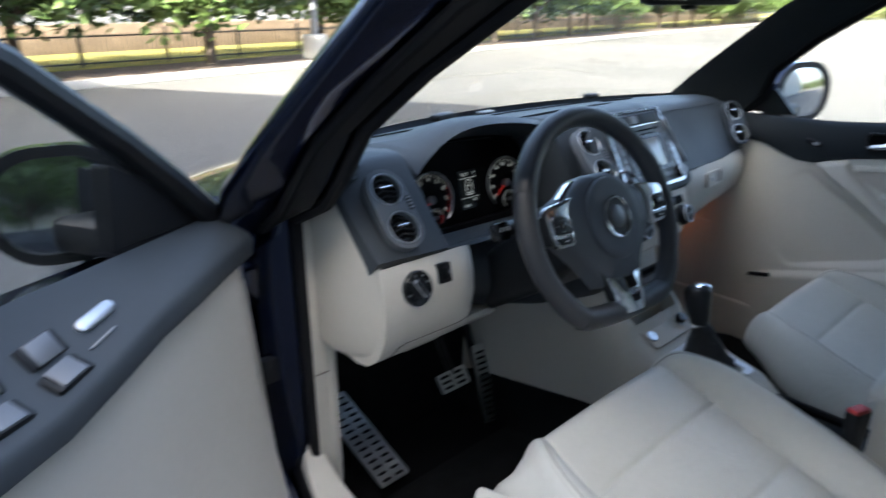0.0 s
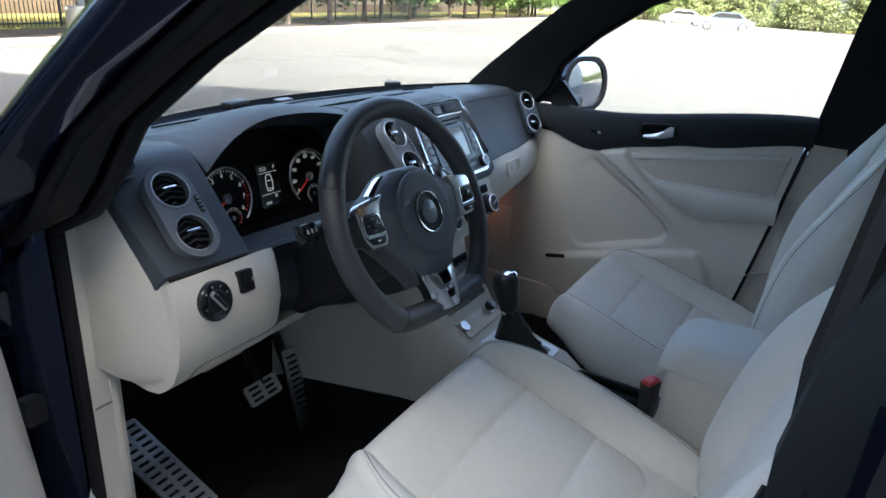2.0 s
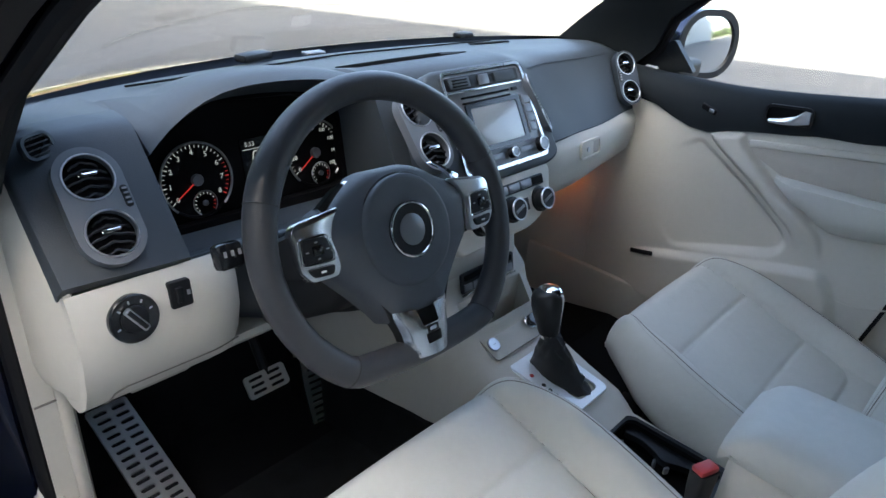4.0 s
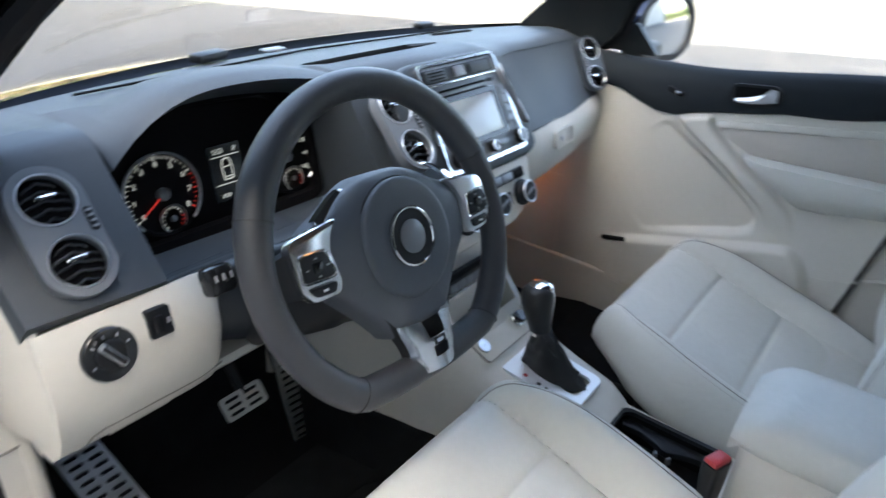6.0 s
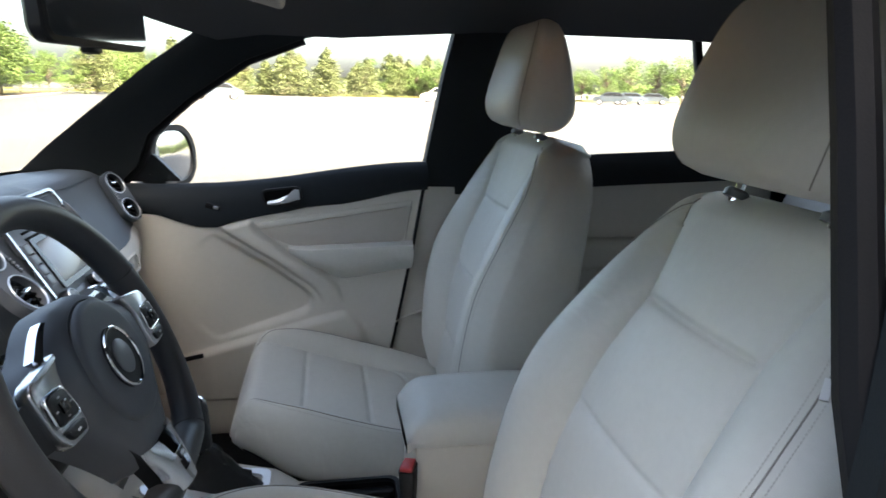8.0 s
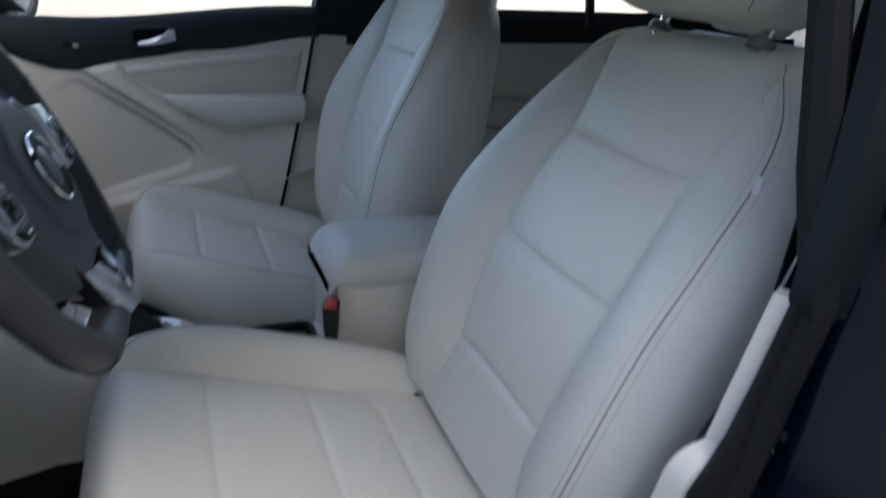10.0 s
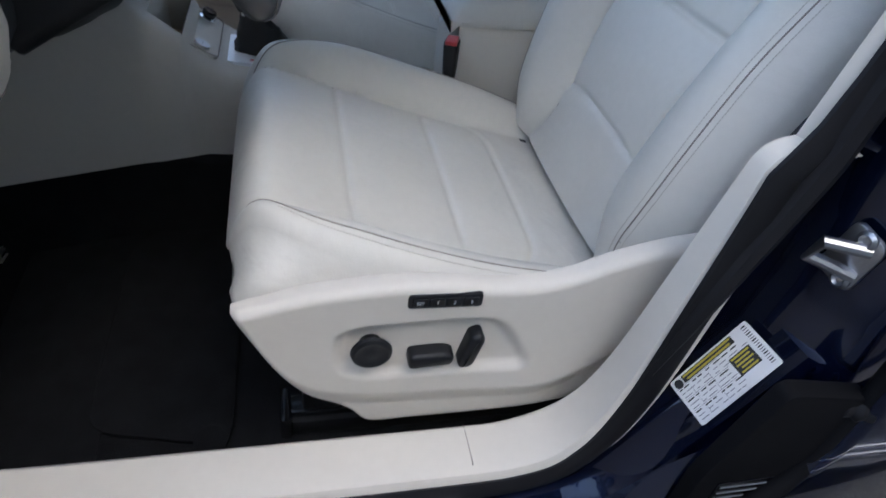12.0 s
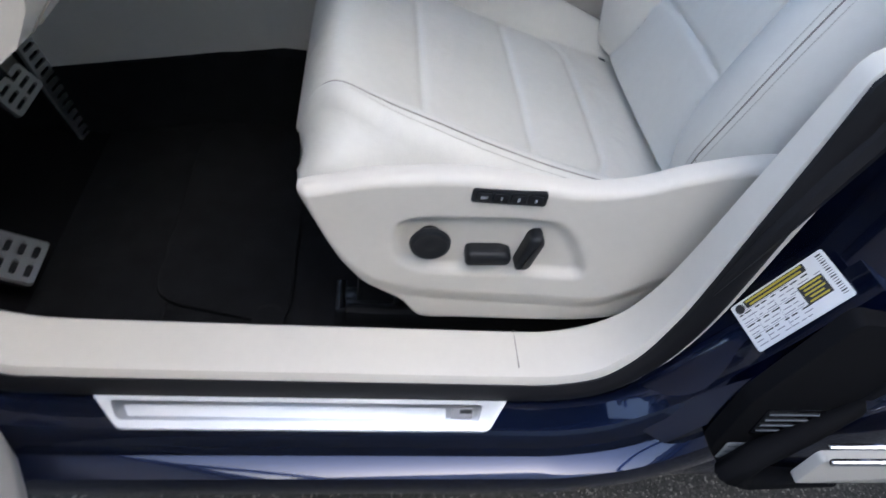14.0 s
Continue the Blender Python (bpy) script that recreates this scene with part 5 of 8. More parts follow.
def front_seat(cx, s, label, dy, recline, dz=0.0, rise=0.0, head_in=0.0):
    """s: +1 when the outer side lies towards +x; dy, dz: how far the seat is slid and raised; recline: the backrest's run per rise; rise: how far the backrest stands up; head_in: how far the headrest is tipped forward."""
    st = thing("front_seat", label, "car seat", (cx, -0.25 + dy, 0.36), group="front seats")

    def top(o, v):
        return Vector((cx + o, 0.028 - 0.52 * v - 0.013 * max(0.0, 1 - v / 0.28) ** 2 + dy, cushion_z(o, v, 1.0 if o * s < 0 else 0.74) + dz))

    # cushion: cross rings from front to back
    N, M = 150, 140
    vs = [(k / N) ** 1.12 for k in range(N + 1)]
    rings = []
    for v in vs:
        w = soft(v, CUSH_W)
        zb = soft(v, [(0, 0.598), (0.1, 0.592), (0.2, 0.572), (0.35, 0.548), (1, 0.47)]) + dz
        skirt = max(0.0, soft(v, [(0, 0.244), (0.03, 0.258), (0.10, 0.266), (0.3, 0.270), (1, 0.25)]) - w)      # the outer side widens towards the shield
        ring = [top(w * (-1 + 2 * j / M), v) for j in range(M + 1)]
        sides = []
        for side in (-1, 1):
            edge = ring[-1 if side > 0 else 0].z
            out = [(1.010, edge - 0.006), (1.022, edge - 0.018), (1.034, lerp(edge, zb, 0.35)), (1.036, lerp(edge, zb, 0.6)), (1.018, lerp(edge, zb, 0.85)), (0.985, zb + 0.004), (0.93, zb)]
            grow = skirt if side == s else 0.0
            sides.append([Vector((cx + side * (f * w + grow * g), ring[0].y, z)) for (f, z), g in zip(out, (0.12, 0.32, 0.72, 0.95, 1.0, 0.95, 0.8))])
        ring = ring + sides[1] + sides[0][::-1]
        for p in ring:                       # the front face tucks under
            p.y -= 0.03 * min(1.0, max(0.0, (0.612 + dz - p.z) / 0.035)) * max(0.0, 1 - v / 0.25)
        rings.append(ring)
    cush = child("seat_cushion", loft(rings), CREAM, st, "cream leather cushion with stitched cross seams", smooth=70)
    seam_v = [0.06 + 0.88 * k / 70 for k in range(71)]
    for side in (-1, 1):
        def at(extra):
            return [top(side * lerp(soft(v, CUSH_PANEL), soft(v, CUSH_W), min(0.96, soft(v, CUSH_SEAM) + extra)), v) for v in seam_v]
        child("bolster_seam", tube([p + Vector((0, 0, 0.0002)) for p in at(0.0)], 0.0009, 6), SEAM, cush)
        run = at(0.10)[6:]
        tagged(child("stitching", stitch_run([p.lerp(q, f) for p, q in zip(run, run[1:]) for f in (0.0, 0.5)], Vector((side * 0.0004, 0, 0.0004))), STITCH, cush, smooth=0), kind="stuff")
        # thread of the panel seam
        child("panel_seam", tube([top(side * soft(v, CUSH_PANEL), v) + Vector((0, 0, 0.0004)) for v in [0.09 + 0.58 * k / 50 for k in range(51)]], 0.0006, 5), SEAM, cush)

    # backrest
    up = Vector((0, -recline, 1)).normalized()
    nor = Vector((0, 1, recline)).normalized()
    hinge = Vector((cx, -0.456 + dy, 0.572 + dz + rise))

    def face(o, v, lift=0.0):
        return hinge + up * (0.644 * v) + Vector((o, 0, 0)) + nor * (back_h(o, v) + lift)

    N2 = 170
    rings = []
    for k in range(N2 + 1):
        v = k / N2
        w = soft(v, BACK_W)
        thick = soft(v, [(0, 0.12), (0.2, 0.15), (0.7, 0.12), (0.9, 0.118), (1, 0.110)])
        ring = [face(w * (-1 + 2 * j / M), v) for j in range(M + 1)]
        ho = back_h(w, v)
        side_pts = [(1.010, ho - 0.006), (1.026, ho - 0.022), (1.036, ho - 0.045), (1.028, ho - 0.070), (0.985, -thick * 0.86), (0.93, -thick * 0.96), (0.75, -thick), (0.0, -thick * 1.03)]
        thick -= 0.075 * max(0.0, (v - 0.86) / 0.14) ** 2.2
        c = hinge + up * (0.644 * v)
        narrow = 1 - 0.16 * max(0.0, (v - 0.70) / 0.30) ** 2      # the shell draws in behind the shoulders
        side_pts = [(f * narrow if j > 2 else f, d) for j, (f, d) in enumerate(side_pts)]
        rings.append(ring + [c + Vector((f * w, 0, 0)) + nor * d for f, d in side_pts] + [c + Vector((-f * w, 0, 0)) + nor * d for f, d in reversed(side_pts[:-1])])
    back = child("backrest", loft(rings), CREAM, st, "cream leather backrest with panelled centre", smooth=70)
    for side in (-1, 1):
        seam_v = [0.03 + 0.93 * k / 70 for k in range(71)]
        child("bolster_seam", tube([face(side * soft(v, BACK_SEAM), v, 0.0003) for v in seam_v], 0.0009, 6), SEAM, back)
        for off in (-0.0065, 0.0065):
            tagged(child("stitching", stitch_run([face(side * (soft(v, BACK_SEAM) + off), v, 0.0004) for v in [0.03 + 0.90 * k / 150 for k in range(151)]], Vector()), STITCH, back, smooth=0), kind="stuff")
        child("panel_seam", tube([face(side * soft(v, BACK_PANEL), v, 0.0003) for v in [0.06 + 0.88 * k / 70 for k in range(71)]], 0.0007, 5), SEAM, back)
        low = [face(side * soft(0.10, BACK_SEAM), 0.10, 0.0004)] + [rings[int(N2 * 0.085)][M + 1 + j if side > 0 else -1 - j] for j in range(0, 4)]
        child("side_seam", tube(low, 0.0010, 5), SEAM, back)

    # headrest on two posts
    for dx in (-0.085, 0.085):
        p = hinge + up * 0.60 + nor * -0.015 + Vector((dx, 0, 0))
        child("headrest_post", tube([p, p + up * 0.12], 0.0062, 10), CHROME, st, "chrome headrest post")
        child("post_collar", lathe([(0.016, 0.0), (0.016, 0.008), (0.012, 0.012), (0.006, 0.012)], 20, Matrix.Translation(hinge + up * 0.632 + nor * -0.015 + Vector((dx, 0, 0))) @ up.to_track_quat("Z", "Y").to_matrix().to_4x4()), GREYSILVER, st)
    rings = []
    head = hinge + up * 0.755 + nor * (0.014 + head_in)
    hu = (up + Vector((0, 0, 0.8))).normalized()
    hn = Vector((0, hu.z, -hu.y))
    for k in range(33):
        v = k / 32
        rnd = max(0.0, 1 - abs(2 * v - 1) ** 6) ** 0.5
        w = soft(v, [(0, 0.150), (0.25, 0.160), (0.6, 0.152), (1, 0.126)]) * (0.72 + 0.28 * rnd)
        d = soft(v, [(0, 0.070), (0.25, 0.076), (0.6, 0.058), (1, 0.032)]) * (0.35 + 0.65 * rnd)
        c = head + hu * (0.22 * (v - 0.5)) + hn * (0.076 - soft(v, [(0, 0.070), (0.25, 0.076), (0.6, 0.058), (1, 0.032)])) * 0.35
        ring = []
        for j in range(48):
            a = 2 * math.pi * j / 48
            ca, sa = math.cos(a), math.sin(a)
            ex = 2 / 3.0
            ring.append(c + Vector((w * math.copysign(abs(ca) ** ex, ca), 0, 0)) + hn * (d * math.copysign(abs(sa) ** ex, sa) + (0.007 * ca * ca if sa > 0 else 0)))
        rings.append(ring)
    child("headrest", loft(rings), CREAM, st, "cream leather headrest", smooth=70)
    for e in (5, 19):
        child("headrest_seam", tube([rings[k][e] for k in range(1, 32)], 0.0009, 5), SEAM, st)

    # side shield: a moulded shell with a control recess and a tucked-in lower edge
    x0 = cx + s * 0.307
    pl = Matrix(((0, 0, s, x0), (1, 0, 0, dy), (0, 1, 0, dz), (0, 0, 0, 1)))
    low_edge = [(-0.50, 0.515), (-0.42, 0.456), (-0.359, 0.438), (-0.293, 0.434), (-0.185, 0.433), (-0.146, 0.433), (-0.134, 0.441), (-0.118, 0.462), (-0.075, 0.492), (-0.051, 0.524), (-0.034, 0.555), (-0.009, 0.608), (0.002, 0.628)]
    high_edge = [(-0.50, 0.712), (-0.456, 0.706), (-0.392, 0.688), (-0.352, 0.671), (-0.312, 0.662), (-0.271, 0.661), (-0.21, 0.668), (-0.164, 0.670), (-0.091, 0.663), (-0.064, 0.658), (-0.031, 0.648), (-0.011, 0.643), (0.002, 0.638)]
    ledge = [(-0.50, 0.60), (-0.40, 0.520), (-0.352, 0.494), (-0.266, 0.496), (-0.156, 0.500), (-0.101, 0.508), (-0.067, 0.524), (-0.034, 0.566), (0.002, 0.652)]
    recess = round_poly([(-0.095, 0.570), (-0.098, 0.606), (-0.120, 0.616), (-0.221, 0.622), (-0.276, 0.619), (-0.298, 0.595), (-0.326, 0.545), (-0.320, 0.527), (-0.244, 0.530), (-0.130, 0.529), (-0.102, 0.545)], 0.020)

    ys = [0.002 - 0.502 * (k / 130) ** 1.25 for k in range(131)]
    zs = np.array([[lerp(soft(y, low_edge), max(soft(y, high_edge), soft(y, low_edge) + 0.006), k / 60) for k in range(61)] for y in ys])
    sunk = 0.010 * ease(depth_in(recess, np.array(ys)[:, None] + 0 * zs, zs), 0.013)
    rows = []
    for y in ys:
        zl, zh = soft(y, low_edge), soft(y, high_edge)
        zh = max(zh, zl + 0.006)
        row = [pl @ Vector((y, zl, -0.022))]
        for k in range(61):
            u = k / 60
            z = lerp(zl, zh, u)
            e = min(z - zl, zh - z, (0.004 - y) * 0.8 + 0.001)
            h = -0.010 * (1 - min(1.0, e / 0.010)) ** 2
            d = soft(y, ledge) - z
            if d > -0.006:
                h -= 0.010 * min(1.0, max(0.0, (d + 0.006) / 0.030)) ** 1.3
            h -= sunk[len(rows), k]
            row.append(pl @ Vector((y, z, h)))
        rows.append(row + [pl @ Vector((y, zh, -0.022))])
    sh = child("side_shield", slab(loft(rows, close=False), 0.003), BEIGE, st, "beige plastic seat side shield with a control recess", smooth=60)
    if s < 0:
        km = pl @ shift(-0.1375, 0.583, -0.004)
        kn = child("lumbar_knob", lathe([(0.012, -0.008), (0.013, 0.004), (0.0205, 0.006), (0.0225, 0.009), (0.0215, 0.0125), (0.018, 0.0145), (0.010, 0.0125), (0.006, 0.0135), (0.0, 0.0135)], 36, km), BLACK, sh, "round black lumbar control")
        bar = round_poly([(-0.024, -0.011), (0.026, -0.007), (0.028, 0.006), (0.016, 0.012), (-0.024, 0.010)], 0.007)
        child("seat_slider", poly_prism([(-x, y) for x, y in bar][::-1], 0.020, pl @ shift(-0.203, 0.562, 0.009), 0.006, 3), BLACK, sh, "black seat slide switch")
        up_ = round_poly([(-0.010, -0.026), (0.008, -0.024), (0.018, 0.018), (0.012, 0.028), (0.000, 0.024)], 0.007)
        child("recline_switch", poly_prism([(-x, y) for x, y in up_][::-1], 0.020, pl @ shift(-0.245, 0.573, 0.009), 0.006, 3), BLACK, sh, "black backrest tilt switch")
        mm = pl @ pose(-0.2115, 0.6495, 0.002, 0, 0, 0.8)
        mem = child("memory_panel", poly_prism(rrect(0.079, 0.0185, 0.004), 0.008, mm, 0.0015), BLACK, sh, "black seat memory panel")
        for k, txt in enumerate(("3", "2", "1", "SET")):
            child("memory_button", poly_prism(rrect(0.0160, 0.0120, 0.0015), 0.003, mm @ shift(-0.0270 + 0.018 * k, 0, 0.0016), 0.0008), GLOSSBLACK, mem)
            letters(txt, 0.006 if len(txt) < 2 else 0.0048, mm @ shift(-0.0270 + 0.018 * k, 0, 0.002) @ Matrix.Diagonal((-1, 1, 1, 1)), WHITE, mem, "button_letter", 0.0002)
    for dx in (-0.225, 0.225):
        rail = child("seat_rail", box(0.045, 0.52, 0.030, 0.004, pose(cx + dx, -0.30 + dy, 0.366)), BLACK, st, "black steel seat rail")
        child("rail_slide", box(0.030, 0.46, 0.012, 0.003, pose(cx + dx, -0.27 + dy, 0.386)), GLOSSBLACK, rail)
        child("rail_end", box(0.055, 0.016, 0.050, 0.004, pose(cx + dx, -0.044 + dy, 0.368)), GLOSSBLACK, rail)
        for yy in (-0.09, -0.45):
            child("seat_leg", box(0.03, 0.05, 0.13, 0.004, pose(cx + dx, yy + dy, 0.46)), BLACK, st)
    child("seat_pan", box(0.46, 0.40, 0.05, 0.015, pose(cx, -0.27 + dy, 0.505 + dz, -8)), BLACK, st)
    return st


driver_seat = front_seat(-0.365, -1, "cream leather power-adjusted driver's car seat with memory buttons", 0.0, 0.43, head_in=0.018)
front_seat(0.382, 1, "cream leather front passenger's car seat, set upright", -0.025, 0.255, -0.024, rise=0.018)

child("seat_tag", box(0.007, 0.020, 0.003, 0.0005, plane((-0.5822, -0.6205, 1.0345), (0.80, 0.60, 0), (0.36, -0.48, 0.80))), WHITE, driver_seat, "small white sewn-in tag")

# rear bench
bench = thing("rear_bench", "cream leather rear bench seat behind the front seats", "car seat", (0, -1.2, 0.36))
bc = [[Vector((a * 0.66, y, z)) for a in (-1, -0.9, -0.5, 0, 0.5, 0.9, 1)] for y, z in ((-0.90, 0.36), (-0.92, 0.56), (-0.95, 0.60), (-1.2, 0.60), (-1.40, 0.57), (-1.42, 0.36))]
child("bench_cushion", loft(bc, close=False), CREAM, bench)
bb = [[Vector((a * w, y, z)) for a in (-1, -0.92, -0.5, -0.05, 0, 0.05, 0.5, 0.92, 1)] for y, z, w in ((-1.36, 0.55, 0.64), (-1.40, 0.70, 0.65), (-1.48, 0.95, 0.63), (-1.52, 1.08, 0.60), (-1.58, 1.10, 0.58), (-1.64, 1.05, 0.6), (-1.60, 0.5, 0.62))]
child("bench_backrest", loft(bb, close=False), CREAM, bench)
for x in (-0.36, 0.36, 0.0):
    child("bench_headrest", box(0.25, 0.09, 0.16, 0.035, pose(x, -1.56, 1.19, 12), 4), CREAM, bench)
    child("headrest_post", tube([(x - 0.06, -1.55, 1.07), (x - 0.06, -1.56, 1.14)], 0.006), CHROME, bench)

# ---- centre stack and console ----
stack = thing("centre_stack", "dash centre stack with silver-framed radio, vents and heater knobs", "centre console", (0, 0.2, 0.78))
rm = plane((0.012, 0.186, 1.026), (1, 0, 0), (0, 0.084, 0.146))
child("stack_body", poly_prism(round_poly([(-0.172, -0.094), (-0.10, -0.102), (0.13, -0.102), (0.165, -0.090), (0.150, 0.05), (0.120, 0.096), (-0.115, 0.096), (-0.16, 0.05)], 0.02), 0.06, rm @ shift(0, 0, -0.004), 0.008, 3), SLATE, stack)
face = child("radio_face", poly_prism(round_poly([(-0.098, -0.080), (0.118, -0.080), (0.106, 0.084), (-0.094, 0.084)], 0.012), 0.01, rm, 0.002), GREYSILVER, stack, "grey radio panel")
child("radio_frame", holed(round_poly([(-0.1035, -0.0855), (0.1235, -0.0855), (0.1105, 0.0895), (-0.0975, 0.0895)], 0.015), [round_poly([(-0.098, -0.079), (0.117, -0.079), (0.105, 0.085), (-0.093, 0.085)], 0.012)], 0.006, rm @ shift(0, 0, 0.003)), SATIN, stack, "satin silver radio surround")
child("screen", poly_prism(rrect(0.122, 0.066, 0.004), 0.003, rm @ shift(0.008, -0.010, 0.003), 0.001), SCREEN, face, "switched-off touch screen, coloured light grey for reflected sky")
child("screen_bezel", holed(rrect(0.142, 0.082, 0.005), [rrect(0.122, 0.066, 0.004)], 0.003, rm @ shift(0.010, -0.009, 0.0036)), GLOSSBLACK, face)
for k in range(2):
    child("disc_slot", box(0.125, 0.0035, 0.002, 0.0005, rm @ shift(0.0, 0.034 + 0.009 * k, 0.001)), DARKHOLE, face)
child("slot_button", box(0.016, 0.006, 0.003, 0.001, rm @ shift(0.076, 0.043, 0.002)), BLACK, face)
child("switch_strip", poly_prism(rrect(0.185, 0.022, 0.004), 0.004, rm @ shift(0.003, 0.068, 0.003), 0.001), BLACK, face)
for x, w in ((-0.060, 0.05), (0.0, 0.026), (0.056, 0.055)):
    child("strip_button", box(w, 0.017, 0.003, 0.001, rm @ shift(x, 0.068, 0.0045)), GREYSILVER if w < 0.03 else SLATE, face)
for k in range(3):
    child("strip_slit", box(0.036, 0.002, 0.001, 0, rm @ shift(-0.060, 0.0625 + 0.005 * k, 0.0062)), DARKHOLE, face)
child("strip_line", box(0.192, 0.003, 0.003, 0.001, rm @ shift(0.003, 0.054, 0.003)), CHROME, face)
for x, a0 in ((-0.079, 0), (0.098, 0)):
    child("button_column", holed(rrect(0.0215, 0.070, 0.003), [rrect(0.018, 0.0665, 0.002)], 0.003, rm @ shift(x, -0.004, 0.003)), GREYSILVER, face)
    for k in range(4):
        child("radio_button", poly_prism(rrect(0.0168, 0.0145, 0.0015), 0.004, rm @ shift(x, 0.021 - 0.0166 * k, 0.004), 0.001), GREYSILVER, face)
for x, r in ((-0.075, 0.0135), (0.020, 0.0095), (0.104, 0.0135)):
    kb = child("radio_knob", lathe([(r, 0.0), (r, 0.010), (r * 0.9, 0.012), (r * 0.7, 0.0115), (0.0, 0.011)], 30, rm @ shift(x, -0.064, 0.001)), BLACK, stack, "ridged radio knob")
    child("knob_ring", tube([rm @ Vector((x + r * 0.85 * math.cos(radians(a)), -0.064 + r * 0.85 * math.sin(radians(a)), 0.0125)) for a in range(0, 360, 18)], 0.0014, 6, True), SILVER, kb)
    child("knob_face", lathe([(r * 0.7, 0.0115), (r * 0.68, 0.0125), (0.0, 0.0122)], 24, rm @ shift(x, -0.064, 0.001)), GREYSILVER, kb)
child("button_row", box(0.055, 0.010, 0.003, 0.001, rm @ shift(0.062, -0.064, 0.002)), GREYSILVER, face)
child("button_row", box(0.055, 0.010, 0.003, 0.001, rm @ shift(-0.028, -0.064, 0.002)), GREYSILVER, face)
vent_pair(stack, (-0.146, 0.2175, 1.0535), (-0.150, 0.173, 1.003), (1, 0.0, 0), 0.0275, 0.035)
vent_pair(stack, (0.146, 0.222, 1.056), (0.158, 0.184, 0.998), (0.78, 0.60, 0), 0.021, 0.027, -1)

hm = plane((0.008, 0.118, 0.882), (1, 0, 0), (0, 0.40, 0.91))
child("heater_panel", poly_prism(round_poly([(-0.15, -0.044), (0.042, -0.041), (0.088, -0.026), (0.116, 0.006), (0.132, 0.060), (-0.16, 0.060)], 0.02), 0.05, hm, 0.006, 3), BEIGE, stack, "beige heater control panel")
strip_ = child("heater_buttons", poly_prism(rrect(0.205, 0.019, 0.004), 0.004, hm @ shift(-0.004, 0.036, 0.003), 0.001), BLACK, stack)
for k in range(6):
    child("heater_button", poly_prism(rrect(0.030, 0.014, 0.002), 0.003, hm @ shift(-0.0875 + 0.0335 * k, 0.036, 0.0045), 0.001), GREYSILVER if k < 5 else DARKHOLE, strip_)
for x in (-0.086, -0.002, 0.080):
    kb = child("heater_knob", lathe([(0.023, 0.0), (0.023, 0.004), (0.0195, 0.006), (0.019, 0.018), (0.0175, 0.020), (0.0, 0.019)], 40, hm @ shift(x, 0.001, 0.0)), BLACK, stack, "round heater knob with a silver ring")
    child("knob_ring", tube([hm @ Vector((x + 0.0182 * math.cos(radians(a)), 0.001 + 0.0182 * math.sin(radians(a)), 0.0195)) for a in range(0, 360, 12)], 0.0017, 7, True), SILVER, kb)
    child("knob_bar", box(0.026, 0.005, 0.003, 0.001, hm @ pose(x, 0.001, 0.020, 0, 0, 18)), GREYSILVER, kb)
for x in (-0.044, 0.039):
    child("seat_heat_button", poly_prism(rrect(0.014, 0.022, 0.002), 0.004, hm @ shift(x, 0.001, 0.003), 0.001), BLACK, stack)
low_m = plane((0.006, 0.156, 0.746), (1, 0, 0), (0, 0.22, 0.97))
child("lower_fascia", poly_prism(round_poly([(-0.116, -0.034), (0.112, -0.034), (0.122, 0.105), (-0.126, 0.105)], 0.012), 0.05, low_m @ shift(0, 0, -0.022), 0.004), BEIGE, stack)
row_ = child("switch_row", poly_prism(rrect(0.150, 0.038, 0.004), 0.004, low_m @ shift(0, -0.003, 0.004), 0.001), BLACK, stack)
child("slot", box(0.134, 0.010, 0.002, 0, low_m @ shift(0, 0.007, 0.0055)), DARKHOLE, row_)
for k in range(6):
    child("row_button", poly_prism(rrect(0.0215, 0.014, 0.002), 0.003, low_m @ shift(-0.0588 + 0.0235 * k, -0.012, 0.0065), 0.001), GREYSILVER, row_)
child("row_chrome", box(0.154, 0.0035, 0.004, 0.001, low_m @ shift(0, -0.0245, 0.005)), CHROME, stack)

con = thing("centre_console", "beige moulded tunnel console between the front seats", "centre console", (0, -0.05, 0.345))


def trough(y, zt):
    """Floor of the open cubby let into the tunnel's front slope."""
    return 0.615 if 0.1005 < y < 0.1425 else 0.500 if -0.3285 < y < -0.1515 else zt + 0.001


